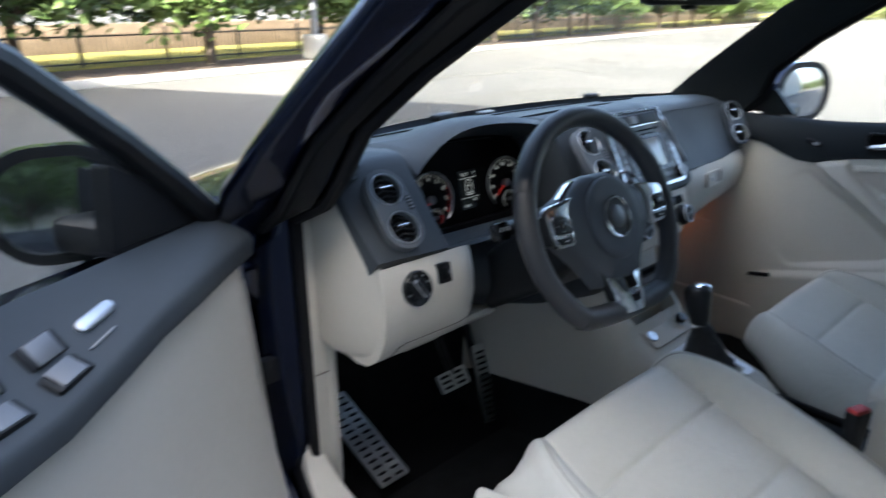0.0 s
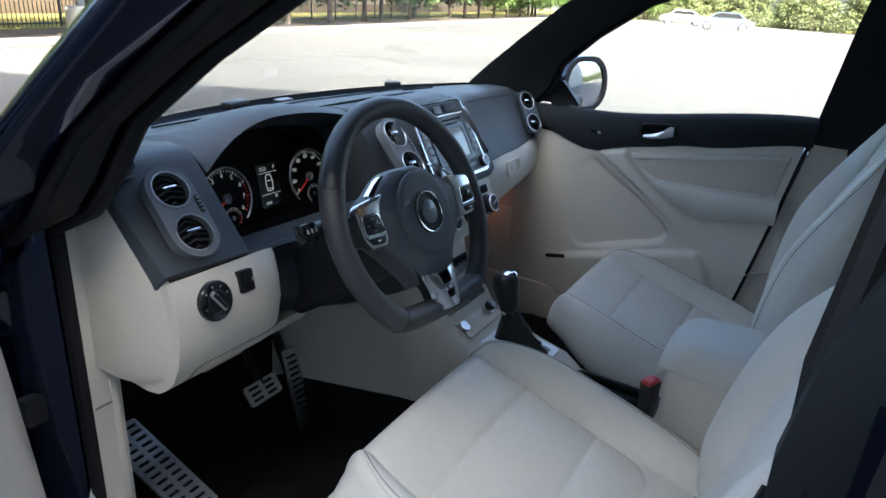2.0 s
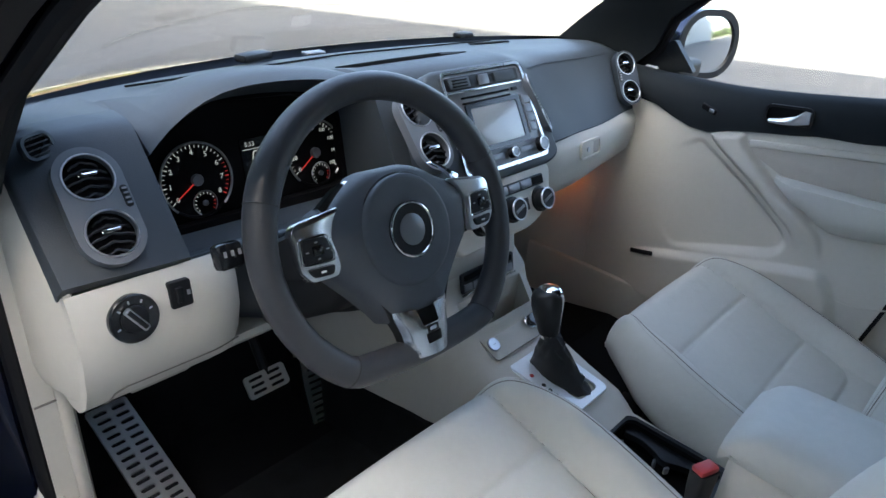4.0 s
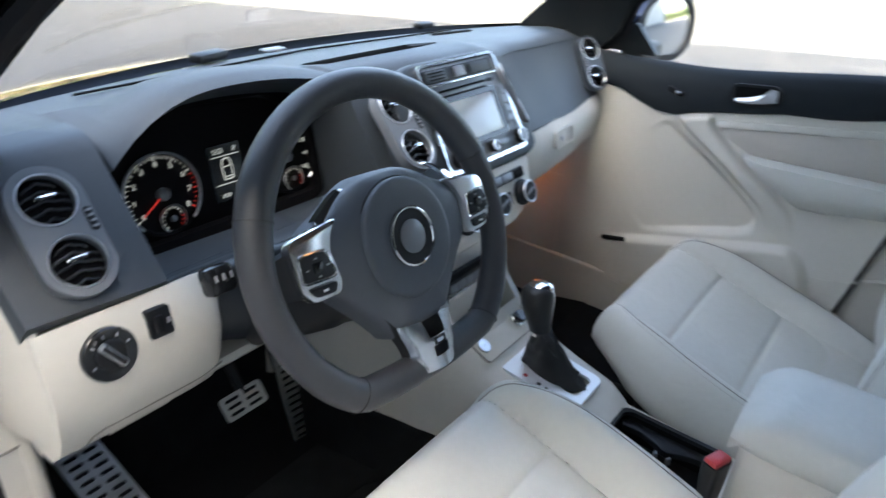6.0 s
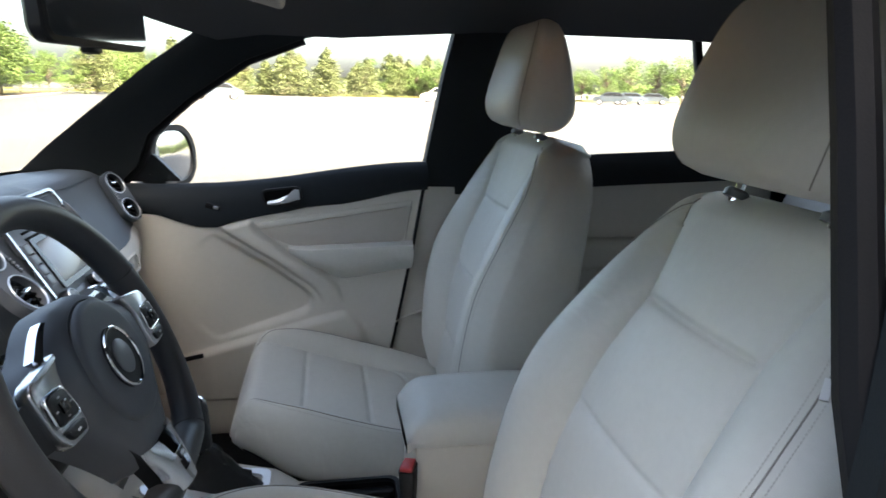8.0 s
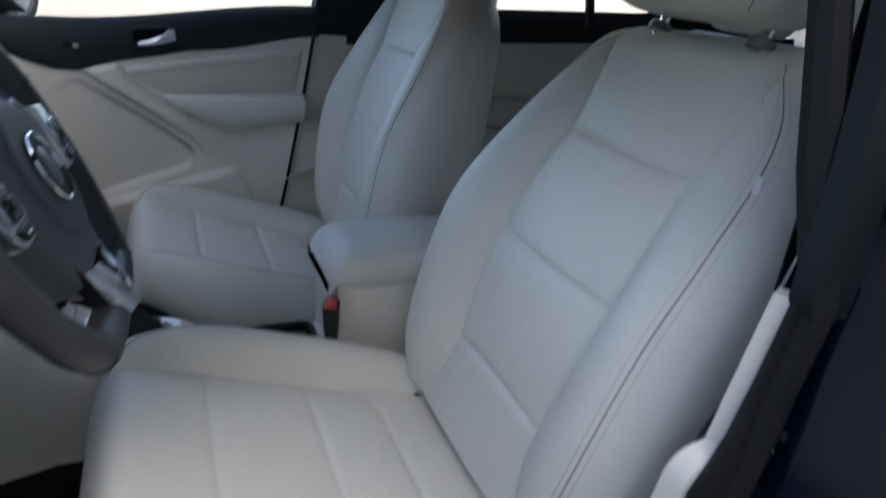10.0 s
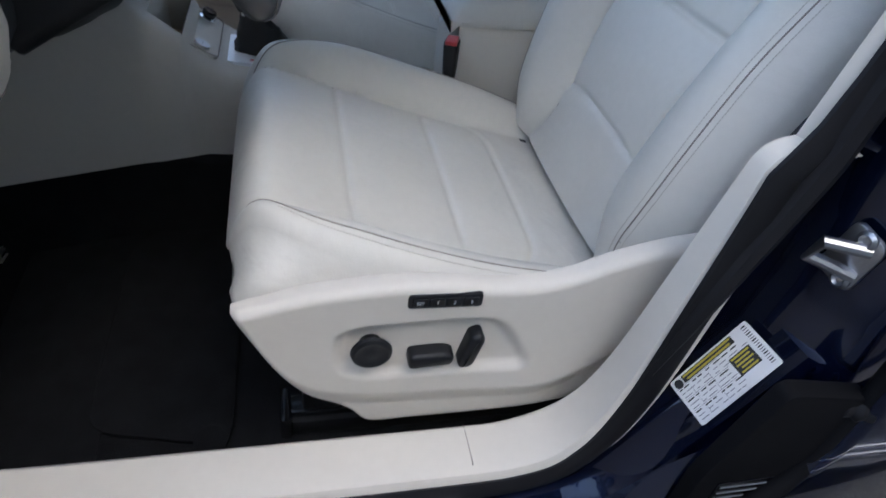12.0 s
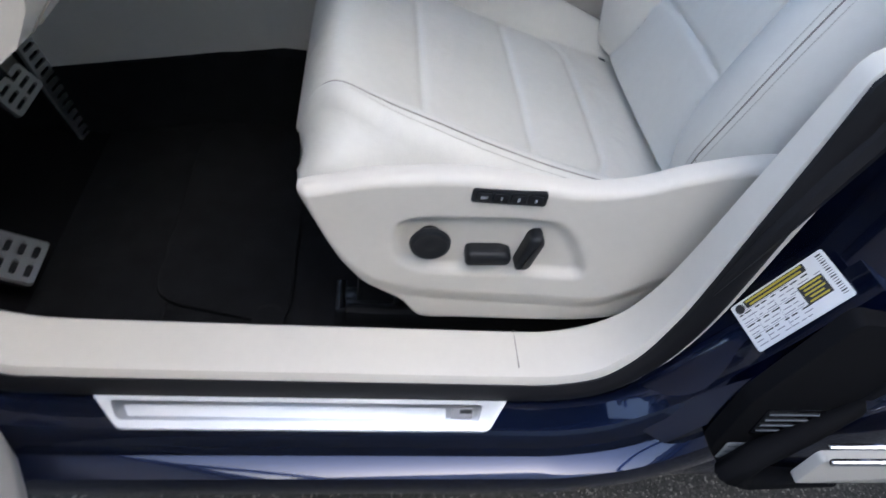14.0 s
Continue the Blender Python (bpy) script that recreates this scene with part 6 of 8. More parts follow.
rings = []
for y, wt, wb, zt in ((0.55, 0.145, 0.165, 0.80), (0.35, 0.140, 0.160, 0.80), (0.22, 0.138, 0.158, 0.775), (0.16, 0.137, 0.158, 0.728), (0.145, 0.137, 0.158, 0.7125), (0.142, 0.136, 0.158, 0.7105), (0.101, 0.131, 0.155, 0.6800), (0.099, 0.130, 0.155, 0.6765), (0.092, 0.128, 0.153, 0.661), (0.085, 0.126, 0.151, 0.651), (0.055, 0.118, 0.148, 0.630), (0.03, 0.112, 0.145, 0.614), (-0.04, 0.100, 0.135, 0.602),
                      (-0.11, 0.092, 0.126, 0.590), (-0.135, 0.088, 0.122, 0.575), (-0.150, 0.084, 0.118, 0.5655), (-0.152, 0.084, 0.118, 0.5655), (-0.328, 0.081, 0.113, 0.561), (-0.330, 0.081, 0.113, 0.561), (-0.36, 0.080, 0.112, 0.560), (-0.75, 0.085, 0.11, 0.56)):
    wr = wt - table(y, [(0.03, 0.0), (0.055, 0.008), (0.085, 0.018), (0.097, 0.028), (0.107, 0.035), (0.11, 0.035), (0.136, 0.022), (0.16, 0.005), (0.2, 0.0)])      # passenger's side stands back
    rt, lt = min(0.092, wr - 0.026), min(0.092, wt - 0.026)
    rings.append([Vector((0.006 + x, y, z)) for x, z in ((-wb, 0.35), (-wb, 0.40), (lerp(-wb, -wt, 0.7), zt - 0.05), (-wt, zt - 0.022), (-wt + 0.008, zt - 0.006), (-wt + 0.024, zt), (-lt, zt), (-lt + 0.003, trough(y, zt)), (0, trough(y, zt)), (rt - 0.003, trough(y, zt)), (rt, zt), (wr - 0.024, zt), (wr - 0.008, zt - 0.006), (wr, zt - 0.022), (lerp(wb, wr, 0.7), zt - 0.05), (wb, 0.40), (wb, 0.35))])
child("tunnel", loft(rings), BEIGE, con, "beige plastic tunnel cover", smooth=40)
for s in (-1, 1):
    rows = [[Vector((0.006 + s * x, y, z)) for x, z in ((0.14, 0.265), (0.190, 0.265), (0.172, zt - 0.055), (0.163, zt), (0.14, zt + 0.004))] for y, zt in ((0.58, 0.410), (0.44, 0.434), (0.3, 0.458), (0.17, 0.481), (0.1, 0.488), (-0.2, 0.480), (-0.6, 0.478))]
    child("tunnel_carpet", loft(rows), CARPET, con)
# front plate with start button and socket
fm = plane((0.006, 0.080, 0.652), (1, 0, 0), (0, 0.86, 0.50))
pl_ = child("switch_plate", poly_prism(round_poly([(-0.078, -0.034), (0.076, -0.034), (0.082, 0.028), (-0.084, 0.028)], 0.010), 0.004, fm @ shift(0, 0, -0.001), 0.001), BEIGE, con)
child("plate_joint", tube([fm @ Vector((x, y, 0.0008)) for x, y in round_poly([(-0.078, -0.034), (0.076, -0.034), (0.082, 0.028), (-0.084, 0.028)], 0.010)], 0.0010, 6, True), SEAM, pl_)
child("start_button", lathe([(0.0130, 0.0), (0.0130, 0.003), (0.0118, 0.0042), (0.0, 0.0038)], 32, fm @ shift(-0.062, -0.005, 0.001)), SILVER, pl_, "round silver push button")
child("button_print", box(0.008, 0.0012, 0.0004, 0, fm @ shift(-0.062, -0.005, 0.0052)), GREYPRINT, pl_)
sk = child("lighter_socket", lathe([(0.015, 0.0), (0.015, 0.004), (0.0125, 0.006), (0.011, 0.004), (0.011, 0.001)], 32, fm @ shift(0.048, -0.004, 0.001)), CHROME, pl_, "lighter socket with a black plug")
child("lighter_plug", lathe([(0.010, 0.0), (0.010, 0.006), (0.012, 0.010), (0.012, 0.015), (0.0105, 0.017), (0.0, 0.016)], 28, fm @ shift(0.048, -0.004, 0.001)), GLOSSBLACK, sk)
# gear lever
gear = thing("gear_lever", "black and chrome automatic gear lever with leather boot", "gear lever", (0.006, -0.03, 0.606))
gm = plane((0.006, -0.032, 0.6105), (1, 0, 0), (0, 1, 0.10))
gp = child("shift_plate", holed(round_poly([(-0.054, -0.073), (0.050, -0.073), (0.060, 0.076), (-0.056, 0.076)], 0.014), [round_poly([(-0.026, -0.060), (0.036, -0.060), (0.034, 0.062), (-0.016, 0.062)], 0.014)], 0.006, gm @ shift(0, 0, 0.003)), PLATE, gear, "brushed aluminium shift plate")
for k, (x, y) in enumerate(((-0.047, -0.040), (-0.046, -0.026), (-0.045, -0.012), (-0.044, 0.003), (-0.042, 0.031))):
    child("gear_mark", lathe([(0.0040, 0), (0.0040, 0.0006), (0.002, 0.0007), (0.0, 0.0006)], 14, gm @ shift(x, y, 0.003)), INK if k < 4 else RED, gp)
rings = []
for k in range(9):
    t = k / 8
    wob = 0.004 * math.sin(k * 2.4)
    c = Vector((lerp(0.011, 0.0, t), lerp(-0.031, -0.004, t ** 0.8) + wob * 0.5, lerp(0.606, 0.690, t)))
    w, l = lerp(0.033, 0.016, t ** 0.8) + wob * 0.4, lerp(0.063, 0.017, t ** 0.9) - wob * 0.5
    rings.append([c + Vector((x * w * (1 + 0.06 * math.sin(7 * i + 3 * k)), y * l * (1 + 0.05 * math.cos(5 * i + 4 * k)), 0.004 * math.sin(i * 2.1 + k))) for i, (x, y) in enumerate(circle(1, 26))])
child("boot", loft(rings), BOOT, gear, "creased black leather boot", smooth=60)
lev = plane((-0.002, 0.000, 0.684), (1, 0, 0), (0, 1, -0.12))
child("lever_collar", lathe([(0.0135, 0.0), (0.0140, 0.006), (0.0135, 0.010), (0.010, 0.012)], 24, lev), CHROME, gear)
rings = []
for h, w, d, off in ((0.008, 0.016, 0.018, 0), (0.02, 0.0185, 0.0210, 0.001), (0.04, 0.0220, 0.0250, 0.004), (0.058, 0.0240, 0.0285, 0.006), (0.072, 0.0240, 0.0290, 0.006), (0.083, 0.0215, 0.0265, 0.005), (0.0905, 0.014, 0.018, 0.004)):
    rings.append([lev @ Vector((x * w, y * d + off, h)) for x, y in circle(1, 28)])
knob = child("knob", loft(rings), BOOT, gear, "black leather gear knob with chrome cap", smooth=60)
rings = []
for h, w, d, off in ((0.010, 0.0120, 0.0160, -0.0008), (0.04, 0.0165, 0.0225, 0.003), (0.06, 0.0188, 0.0262, 0.005), (0.076, 0.0192, 0.0270, 0.005), (0.089, 0.0180, 0.0240, 0.004), (0.0945, 0.012, 0.015, 0.004)):
    rings.append([lev @ Vector((x * w + 0.0068, (y * d if y < 0 else y * d * 0.9) + off, h)) for x, y in circle(1, 28)])
child("knob_cap", loft(rings), CHROME, knob, "", smooth=60)
# cup holder tray
cup = thing("cup_holder", "black double cup holder sunk in the console", "cup holder", (0.006, -0.24, 0.56))
cmx2 = plane((0.006, -0.240, 0.5635), (1, 0, 0), (0, 1, 0))
child("tray", holed(rrect(0.122, 0.188, 0.02), [rrect(0.106, 0.172, 0.018)], 0.008, cmx2 @ shift(0, 0, 0.004)), BLACK, cup, "black tray rim")
child("well", loft([[cmx2 @ Vector((x, y, z)) for x, y in rrect(w, l, 0.018)] for w, l, z in ((0.107, 0.173, 0.002), (0.105, 0.171, -0.02), (0.102, 0.168, -0.050), (0.098, 0.164, -0.054))][::-1], caps=False), DARKHOLE, cup)
child("well_floor", poly_prism(rrect(0.104, 0.170, 0.018), 0.004, cmx2 @ shift(0, 0, -0.052)), BLACK, cup)
wave = [(0.053, -0.086), (0.053, 0.086), (0.030, 0.080), (0.036, 0.050), (0.026, 0.020), (0.014, 0.0), (0.026, -0.020), (0.036, -0.050), (0.030, -0.080)]
child("divider", poly_prism(round_poly(wave, 0.010), 0.012, cmx2 @ shift(0, 0, -0.012), 0.003), BLACK, cup, "wavy black divider beside the cups")
for y in (0.042, -0.042):
    for a in (60, 180, 300):
        child("cup_tab", box(0.010, 0.005, 0.014, 0.002, cmx2 @ pose(-0.010 + 0.036 * math.cos(radians(a)), y + 0.036 * math.sin(radians(a)), -0.020, 0, 0, a + 90)), GREYSILVER, cup, "grey cup tab")
# armrest
arm = thing("armrest", "cream leather centre armrest between the front seats", "armrest", (0.008, -0.48, 0.56))
rings = []
for k in range(21):
    v = k / 20
    y = -0.332 - 0.33 * v
    zt = 0.757 + 0.006 * math.sin(math.pi * v)
    rnd_ = 1 - max(0, 1 - v / 0.16) ** 2.5
    w = 0.092 * (0.90 + 0.10 * rnd_)
    zt -= 0.030 * (1 - rnd_)
    zb = 0.706
    rings.append([Vector((0.008 + x * w, y, z)) for x, z in ((-0.97, zb), (-1, zb + 0.008), (-1, zt - 0.034), (-0.96, zt - 0.014), (-0.86, zt - 0.004), (-0.6, zt), (0, zt + 0.004), (0.6, zt), (0.86, zt - 0.004), (0.96, zt - 0.014), (1, zt - 0.034), (1, zb + 0.008), (0.97, zb))])
child("armrest_lid", loft(rings), CREAM, arm, "padded cream leather lid", smooth=50)
rings = [[Vector((0.008 + x * w, y, z)) for x, z in ((-1, 0.555), (-1, 0.699), (-0.96, 0.7055), (0.96, 0.7055), (1, 0.699), (1, 0.555))] for y, w in ((-0.347, 0.082), (-0.357, 0.088), (-0.60, 0.088), (-0.66, 0.084))]
child("armrest_box", loft(rings), BEIGE, arm)
# seat belt buckle
bk = thing("belt_buckle", "black seat belt buckle with a red release button", "seat belt buckle", (-0.10, -0.32, 0.56))
bmx = plane((-0.103, -0.331, 0.655), (0.93, -0.35, 0), (-0.22, 0.12, 1))
child("buckle_body", loft([[bmx @ Vector((x * w, h, z * d)) for x, z in rrect(2, 2, 0.5)] for h, w, d in ((-0.045, 0.012, 0.008), (-0.03, 0.015, 0.010), (0.0, 0.018, 0.012), (0.034, 0.019, 0.013))]), BLACK, bk)
child("release_button", box(0.033, 0.012, 0.020, 0.003, bmx @ shift(0, 0.035, 0)), RED, bk, "red release button")
child("buckle_stalk", box(0.014, 0.10, 0.006, 0.002, bmx @ shift(0, -0.08, 0)), BLACK, bk)
bk2 = thing("belt_buckle", "black seat belt buckle with a red release button", "seat belt buckle", (0.112, -0.32, 0.56))
bmx2 = plane((0.113, -0.385, 0.585), (0.97, 0.25, 0), (0.05, 0.10, 1))
child("buckle_body", loft([[bmx2 @ Vector((x * w, h, z * d)) for x, z in rrect(2, 2, 0.5)] for h, w, d in ((-0.045, 0.012, 0.008), (-0.03, 0.015, 0.010), (0.0, 0.018, 0.012), (0.034, 0.019, 0.013))]), BLACK, bk2)
child("release_button", box(0.033, 0.012, 0.020, 0.003, bmx2 @ shift(0, 0.035, 0)), RED, bk2, "red release button")
child("buckle_stalk", box(0.014, 0.10, 0.006, 0.002, bmx2 @ shift(0, -0.07, 0)), BLACK, bk2)

# passenger side of the dash: glove box
rings = []
for x in (0.165, 0.18, 0.25, 0.32, 0.40, 0.48, 0.56, 0.64, 0.695, 0.702):
    yf = table(x, [(0.16, 0.185), (0.35, 0.195), (0.7, 0.26)])
    zf = table(x, [(0.16, 0.950), (0.35, 0.946), (0.7, 0.928)])
    e = 0.012 if x in (0.165, 0.702) else 0
    rings.append([Vector((x, y + e, z)) for y, z in ((yf + 0.06, zf), (yf + 0.001, zf), (yf - 0.012, zf - 0.018), (yf - 0.016, zf - 0.05), (yf - 0.004, zf - 0.10), (yf + 0.045, zf - 0.155), (yf + 0.12, zf - 0.185), (0.45, zf - 0.19))])
child("glove_box", loft(rings), BEIGE, dash, "beige glove box lid", smooth=50)
gv = plane((0.348, 0.180, 0.911), (1, 0.05, 0), (0, 0.16, 1))
gl_ = child("glove_handle", holed(rrect(0.082, 0.038, 0.008), [rrect(0.072, 0.029, 0.006)], 0.006, gv @ shift(0, 0, 0.005)), BEIGE, dash)
child("handle_paddle", poly_prism(rrect(0.046, 0.030, 0.005), 0.004, gv @ shift(-0.014, 0, 0.004), 0.001), BEIGE, gl_)
child("handle_lock", lathe([(0.0055, 0), (0.0055, 0.002), (0.003, 0.0024), (0.0, 0.002)], 20, gv @ shift(-0.014, 0, 0.004)), SILVER, gl_)
child("handle_well", box(0.024, 0.028, 0.002, 0, gv @ shift(0.023, 0, 0.001)), BEIGE_CLOTH, gl_)
child("airbag_print", box(0.030, 0.003, 0.0006, 0, plane((0.30, 0.216, 0.972), (1, 0.05, 0), (0, 0.55, 0.83)) @ shift(0, 0, 0.002)), BLACK, dash)
child("dash_seam", tube([(x, dash_profile(x)[6][0] - 0.002, dash_profile(x)[6][1] + 0.001) for x in (0.22, 0.3, 0.4, 0.5, 0.58)], 0.001, 5), BLACK, dash)
child("passenger_kick_panel", box(0.02, 0.30, 0.36, 0.008, pose(0.675, 0.46, 0.52)), BEIGE, body)
child("driver_kick_panel", box(0.02, 0.22, 0.34, 0.008, pose(-0.66, 0.49, 0.55)), BEIGE, body)
foot = child("footwell_lamp", box(0.05, 0.05, 0.012, 0.003, pose(0.610, 0.41, 0.728)), AMBER, body, "amber footwell lamp")

# ---- front post trim, pedals ----
kick_ = [[Vector((x, y, z)) for x, y in ((-0.698, 0.386), (-0.70, 0.395), (-0.69, 0.44), (-0.647, 0.46), (-0.643, 0.40), (-0.650, 0.384))] for z in (0.42, 0.50, 0.60, 0.674, 0.676, 0.85, 1.0)]
child("post_trim", loft(kick_), BEIGE, body, "beige front post trim")
child("trim_joint", box(0.045, 0.002, 0.0025, 0, pose(-0.674, 0.3835, 0.675)), SEAM, body)


def pedal(name, label, m, outer, slots, arm_pts):
    p = thing(name, label, "pedal", tuple(arm_pts[-1]))
    child("pad", holed(outer, slots, 0.006, m), PEDALPAD, p, "slotted brushed-metal pad")
    child("rubber", poly_prism([(x * 0.97, y * 0.97) for x, y in outer], 0.008, m @ shift(0, 0, -0.0045)), RUBBER, p)
    child("arm", tube(arm_pts, 0.010, 8), BLACK, p)
    return p


dp = plane((-0.547, 0.480, 0.4315), (0.99, 0.07, -0.04), (0.071, 0.203, 0.085))
slots = [rrect(0.026, 0.0080, 0.0037, 3, x, -0.129 + 0.0170 * k) for k in range(14) for x in (-0.0172, 0.0172)]
pedal("foot_rest", "slotted aluminium foot rest beside the pedals", dp, round_poly([(-0.039, -0.140), (0.039, -0.140), (0.037, 0.106), (-0.039, 0.106)], 0.006), slots, [(-0.555, 0.465, 0.412), (-0.552, 0.480, 0.37), (-0.550, 0.49, 0.31)])
bp_m = plane((-0.297, 0.436, 0.480), (1, 0, 0), (0, 0.62, 0.78))
slots = [rrect(0.031, 0.0060, 0.0025, 3, x, -0.013 + 0.013 * k) for k in range(3) for x in (-0.020, 0.020)]
pedal("brake_pedal", "slotted aluminium brake pedal on a black arm", bp_m, rrect(0.090, 0.046, 0.008), slots, [(-0.29, 0.45, 0.482), (-0.29, 0.50, 0.56), (-0.29, 0.53, 0.70), (-0.29, 0.55, 0.80)])
ap = plane((-0.174, 0.444, 0.408), (0.99, -0.10, 0), (-0.10, 0.34, 0.92))
slots = [rrect(0.032, 0.007, 0.003, 3, 0, -0.088 + 0.0146 * k) for k in range(13)]
pedal("accelerator_pedal", "tall slotted aluminium accelerator pedal", ap, round_poly([(-0.023, -0.108), (0.022, -0.108), (0.025, 0.0), (0.023, 0.108), (-0.022, 0.108), (-0.026, 0.0)], 0.006), slots, [(-0.182, 0.468, 0.44), (-0.182, 0.53, 0.58), (-0.185, 0.57, 0.70)])
mat_ = thing("floor_mat", "black carpet floor mat in the driver's footwell", "floor mat", (-0.38, 0.2, 0.357))
child("mat", poly_prism(round_poly([(-0.24, -0.135), (0.21, -0.135), (0.20, 0.02), (0.16, 0.045), (-0.20, 0.045)], 0.04), 0.008, plane((-0.385, 0.16, 0.365), (1, 0, 0), (0, 1, 0)), 0.003), CARPET, mat_)
child("mat_binding", tube([plane((-0.385, 0.16, 0.364), (1, 0, 0), (0, 1, 0)) @ Vector((x, y, 0)) for x, y in round_poly([(-0.24, -0.135), (0.21, -0.135), (0.20, 0.02), (0.16, 0.045), (-0.20, 0.045)], 0.04)], 0.0018, 6, True), CARPET, mat_)
child("mat_clip", lathe([(0.022, 0), (0.022, 0.004), (0.016, 0.007), (0.0, 0.006)], 24, pose(-0.615, 0.050, 0.365)), CARPET, mat_)

# ---- passenger door, closed ----
pd = thing("passenger_door", "closed front passenger door with beige panel and dark upper trim", "car door", (0.70, 0, 0.42))
dpl = plane((0.672, 0, 0), (0, -1, 0), (0, 0, 1))
def yz(pts):
    """(y, z) places turned into the door plane's own axes."""
    return [(-y, z) for y, z in pts]


pocket_ = round_poly(yz([(0.073, 0.914), (0.039, 0.892), (-0.072, 0.819), (-0.160, 0.752), (-0.178, 0.725), (-0.170, 0.690), (-0.140, 0.672), (0.082, 0.611), (0.121, 0.650), (0.180, 0.701), (0.214, 0.765), (0.173, 0.840)]), 0.028)
strut_ = round_poly(yz([(0.066, 0.925), (-0.024, 0.947), (-0.036, 0.921), (-0.117, 0.852), (-0.189, 0.806), (-0.241, 0.767), (-0.272, 0.700), (-0.262, 0.664), (-0.200, 0.660), (-0.180, 0.727), (-0.164, 0.755), (-0.074, 0.824), (0.037, 0.897)]), 0.016)
map_ = round_poly(yz([(-0.262, 0.690), (-0.165, 0.668), (0.082, 0.601), (0.200, 0.566), (0.300, 0.560), (0.345, 0.600), (0.346, 0.520), (0.310, 0.466), (0.242, 0.446), (-0.300, 0.446), (-0.352, 0.462), (-0.300, 0.640)]), 0.022)
zz = np.linspace(0.44, 1.02, 130)
rear = np.interp(zz, [0.44, 0.62, 0.85, 1.02], [0.345, 0.385, 0.430, 0.459])
ss = np.linspace(0, 1, 170)[None, :] * (rear[:, None] + 0.46) - 0.46
zg = 0.44 + (zz[:, None] - 0.44) * (np.interp(ss, [-0.46, -0.085, 0.0, 0.2, 0.46], [0.975, 0.945, 0.958, 0.992, 1.028]) - 0.44) / 0.58
sink = depth_in(pocket_, ss, zg)
hh = 0.020 * ease(depth_in(map_, ss, zg) + 0.004, 0.020) * ease(ss + 0.21, 0.12) - 0.028 * ease(sink, 0.016) * ease(ss + 0.16, 0.30)
hh = np.where(sink > 0, np.minimum(hh, 0.0), hh)
hh = np.maximum(hh, -0.028 + (0.026 + 0.020 * ease(zg - 0.68, 0.14)) * ease(depth_in(strut_, ss, zg) + 0.006, 0.022))
rows = [[dpl @ Vector((ss[i, j], zg[i, j], hh[i, j])) for j in range(170)] for i in range(130)]
child("door_panel", slab(loft(rows, close=False), 0.004), BEIGE, pd, "beige moulded door panel with a sweeping pocket", smooth=60)
child("inset_panel", poly_prism(round_poly([(0.012, 0.925), (0.20, 0.955), (0.440, 0.990), (0.412, 0.875), (0.12, 0.868), (0.06, 0.895)], 0.02), 0.008, dpl @ shift(0, 0, 0.005), 0.004), BEIGE_CLOTH, pd, "beige leather inset")
child("inset_strip", box(0.40, 0.016, 0.006, 0.003, dpl @ pose(0.235, 0.952, 0.006, 0, 0, 8.4)), BEIGE, pd)
rings = []
for k in range(13):
    v = k / 12
    s_ = lerp(0.112, 0.432, v)
    top_, bot = lerp(0.868, 0.878, v), table(v, [(0, 0.852), (0.18, 0.815), (0.42, 0.779), (1, 0.802)])
    th_ = 0.050 * min(1, 0.30 + v * 6)
    rings.append([dpl @ Vector((s_, z, d)) for z, d in ((top_, 0), (top_ + 0.004, th_ * 0.6), (top_ - 0.002, th_), (lerp(top_, bot, 0.4), th_ * 1.02), (lerp(top_, bot, 0.85), th_ * 0.6), (bot, 0.004), (bot, 0))])
child("door_armrest", loft(rings), CREAM, pd, "padded beige armrest", smooth=50)
child("panel_seam", tube([dpl @ Vector((-y, z, 0.0085)) for y, z in ((-0.433, 0.985), (-0.424, 0.93), (-0.416, 0.882))], 0.0010, 5), SEAM, pd)
child("rear_edge_gap", poly_prism([(0.459, 1.016), (0.467, 1.016), (0.439, 0.85), (0.394, 0.62), (0.353, 0.43), (0.345, 0.43), (0.386, 0.62), (0.431, 0.85)], 0.01, dpl @ shift(0, 0, 0.002)), RUBBER, pd)
child("b_post_trim", poly_prism([(0.472, 1.02), (0.60, 1.02), (0.56, 0.43), (0.356, 0.43)], 0.02, dpl @ shift(0, 0, -0.01)), BEIGE, body)
child("sill_box", box(0.06, 1.1, 0.17, 0.01, pose(0.685, -0.05, 0.385)), BEIGE, body)
child("door_slot", box(0.062, 0.012, 0.006, 0.002, dpl @ pose(-0.143, 0.578, 0.021, 0, 0, 11)), BLACK, pd)
rings = []
for k in range(19):
    v = k / 18
    y = lerp(0.33, -0.474, v)
    zt = table(y, [(-0.474, 1.084), (0.10, 1.028), (0.20, 1.025), (0.33, 1.03)])
    zb = table(-y, [(-0.33, 0.965), (-0.25, 0.962), (-0.085, 0.918), (-0.06, 0.919), (0.0, 0.938), (0.06, 0.951), (0.20, 0.973), (0.474, 1.014)])
    rings.append([Vector((x, y, z)) for x, z in ((0.715, zt), (0.69, zt + 0.002), (0.672, zt - 0.010), (0.660, lerp(zt, zb, 0.4)), (0.657, lerp(zt, zb, 0.75)), (0.662, zb + 0.004), (0.672, zb), (0.715, zb))])
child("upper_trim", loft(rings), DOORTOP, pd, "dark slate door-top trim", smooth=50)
um = plane((0.657, -0.098, 1.000), (0, -1, 0.10), (0, 0.1, 1))
hr_ = child("handle_recess", holed(rrect(0.100, 0.045, 0.016), [rrect(0.088, 0.034, 0.012)], 0.008, um @ shift(0.002, 0, 0.004)), BLACK, pd)
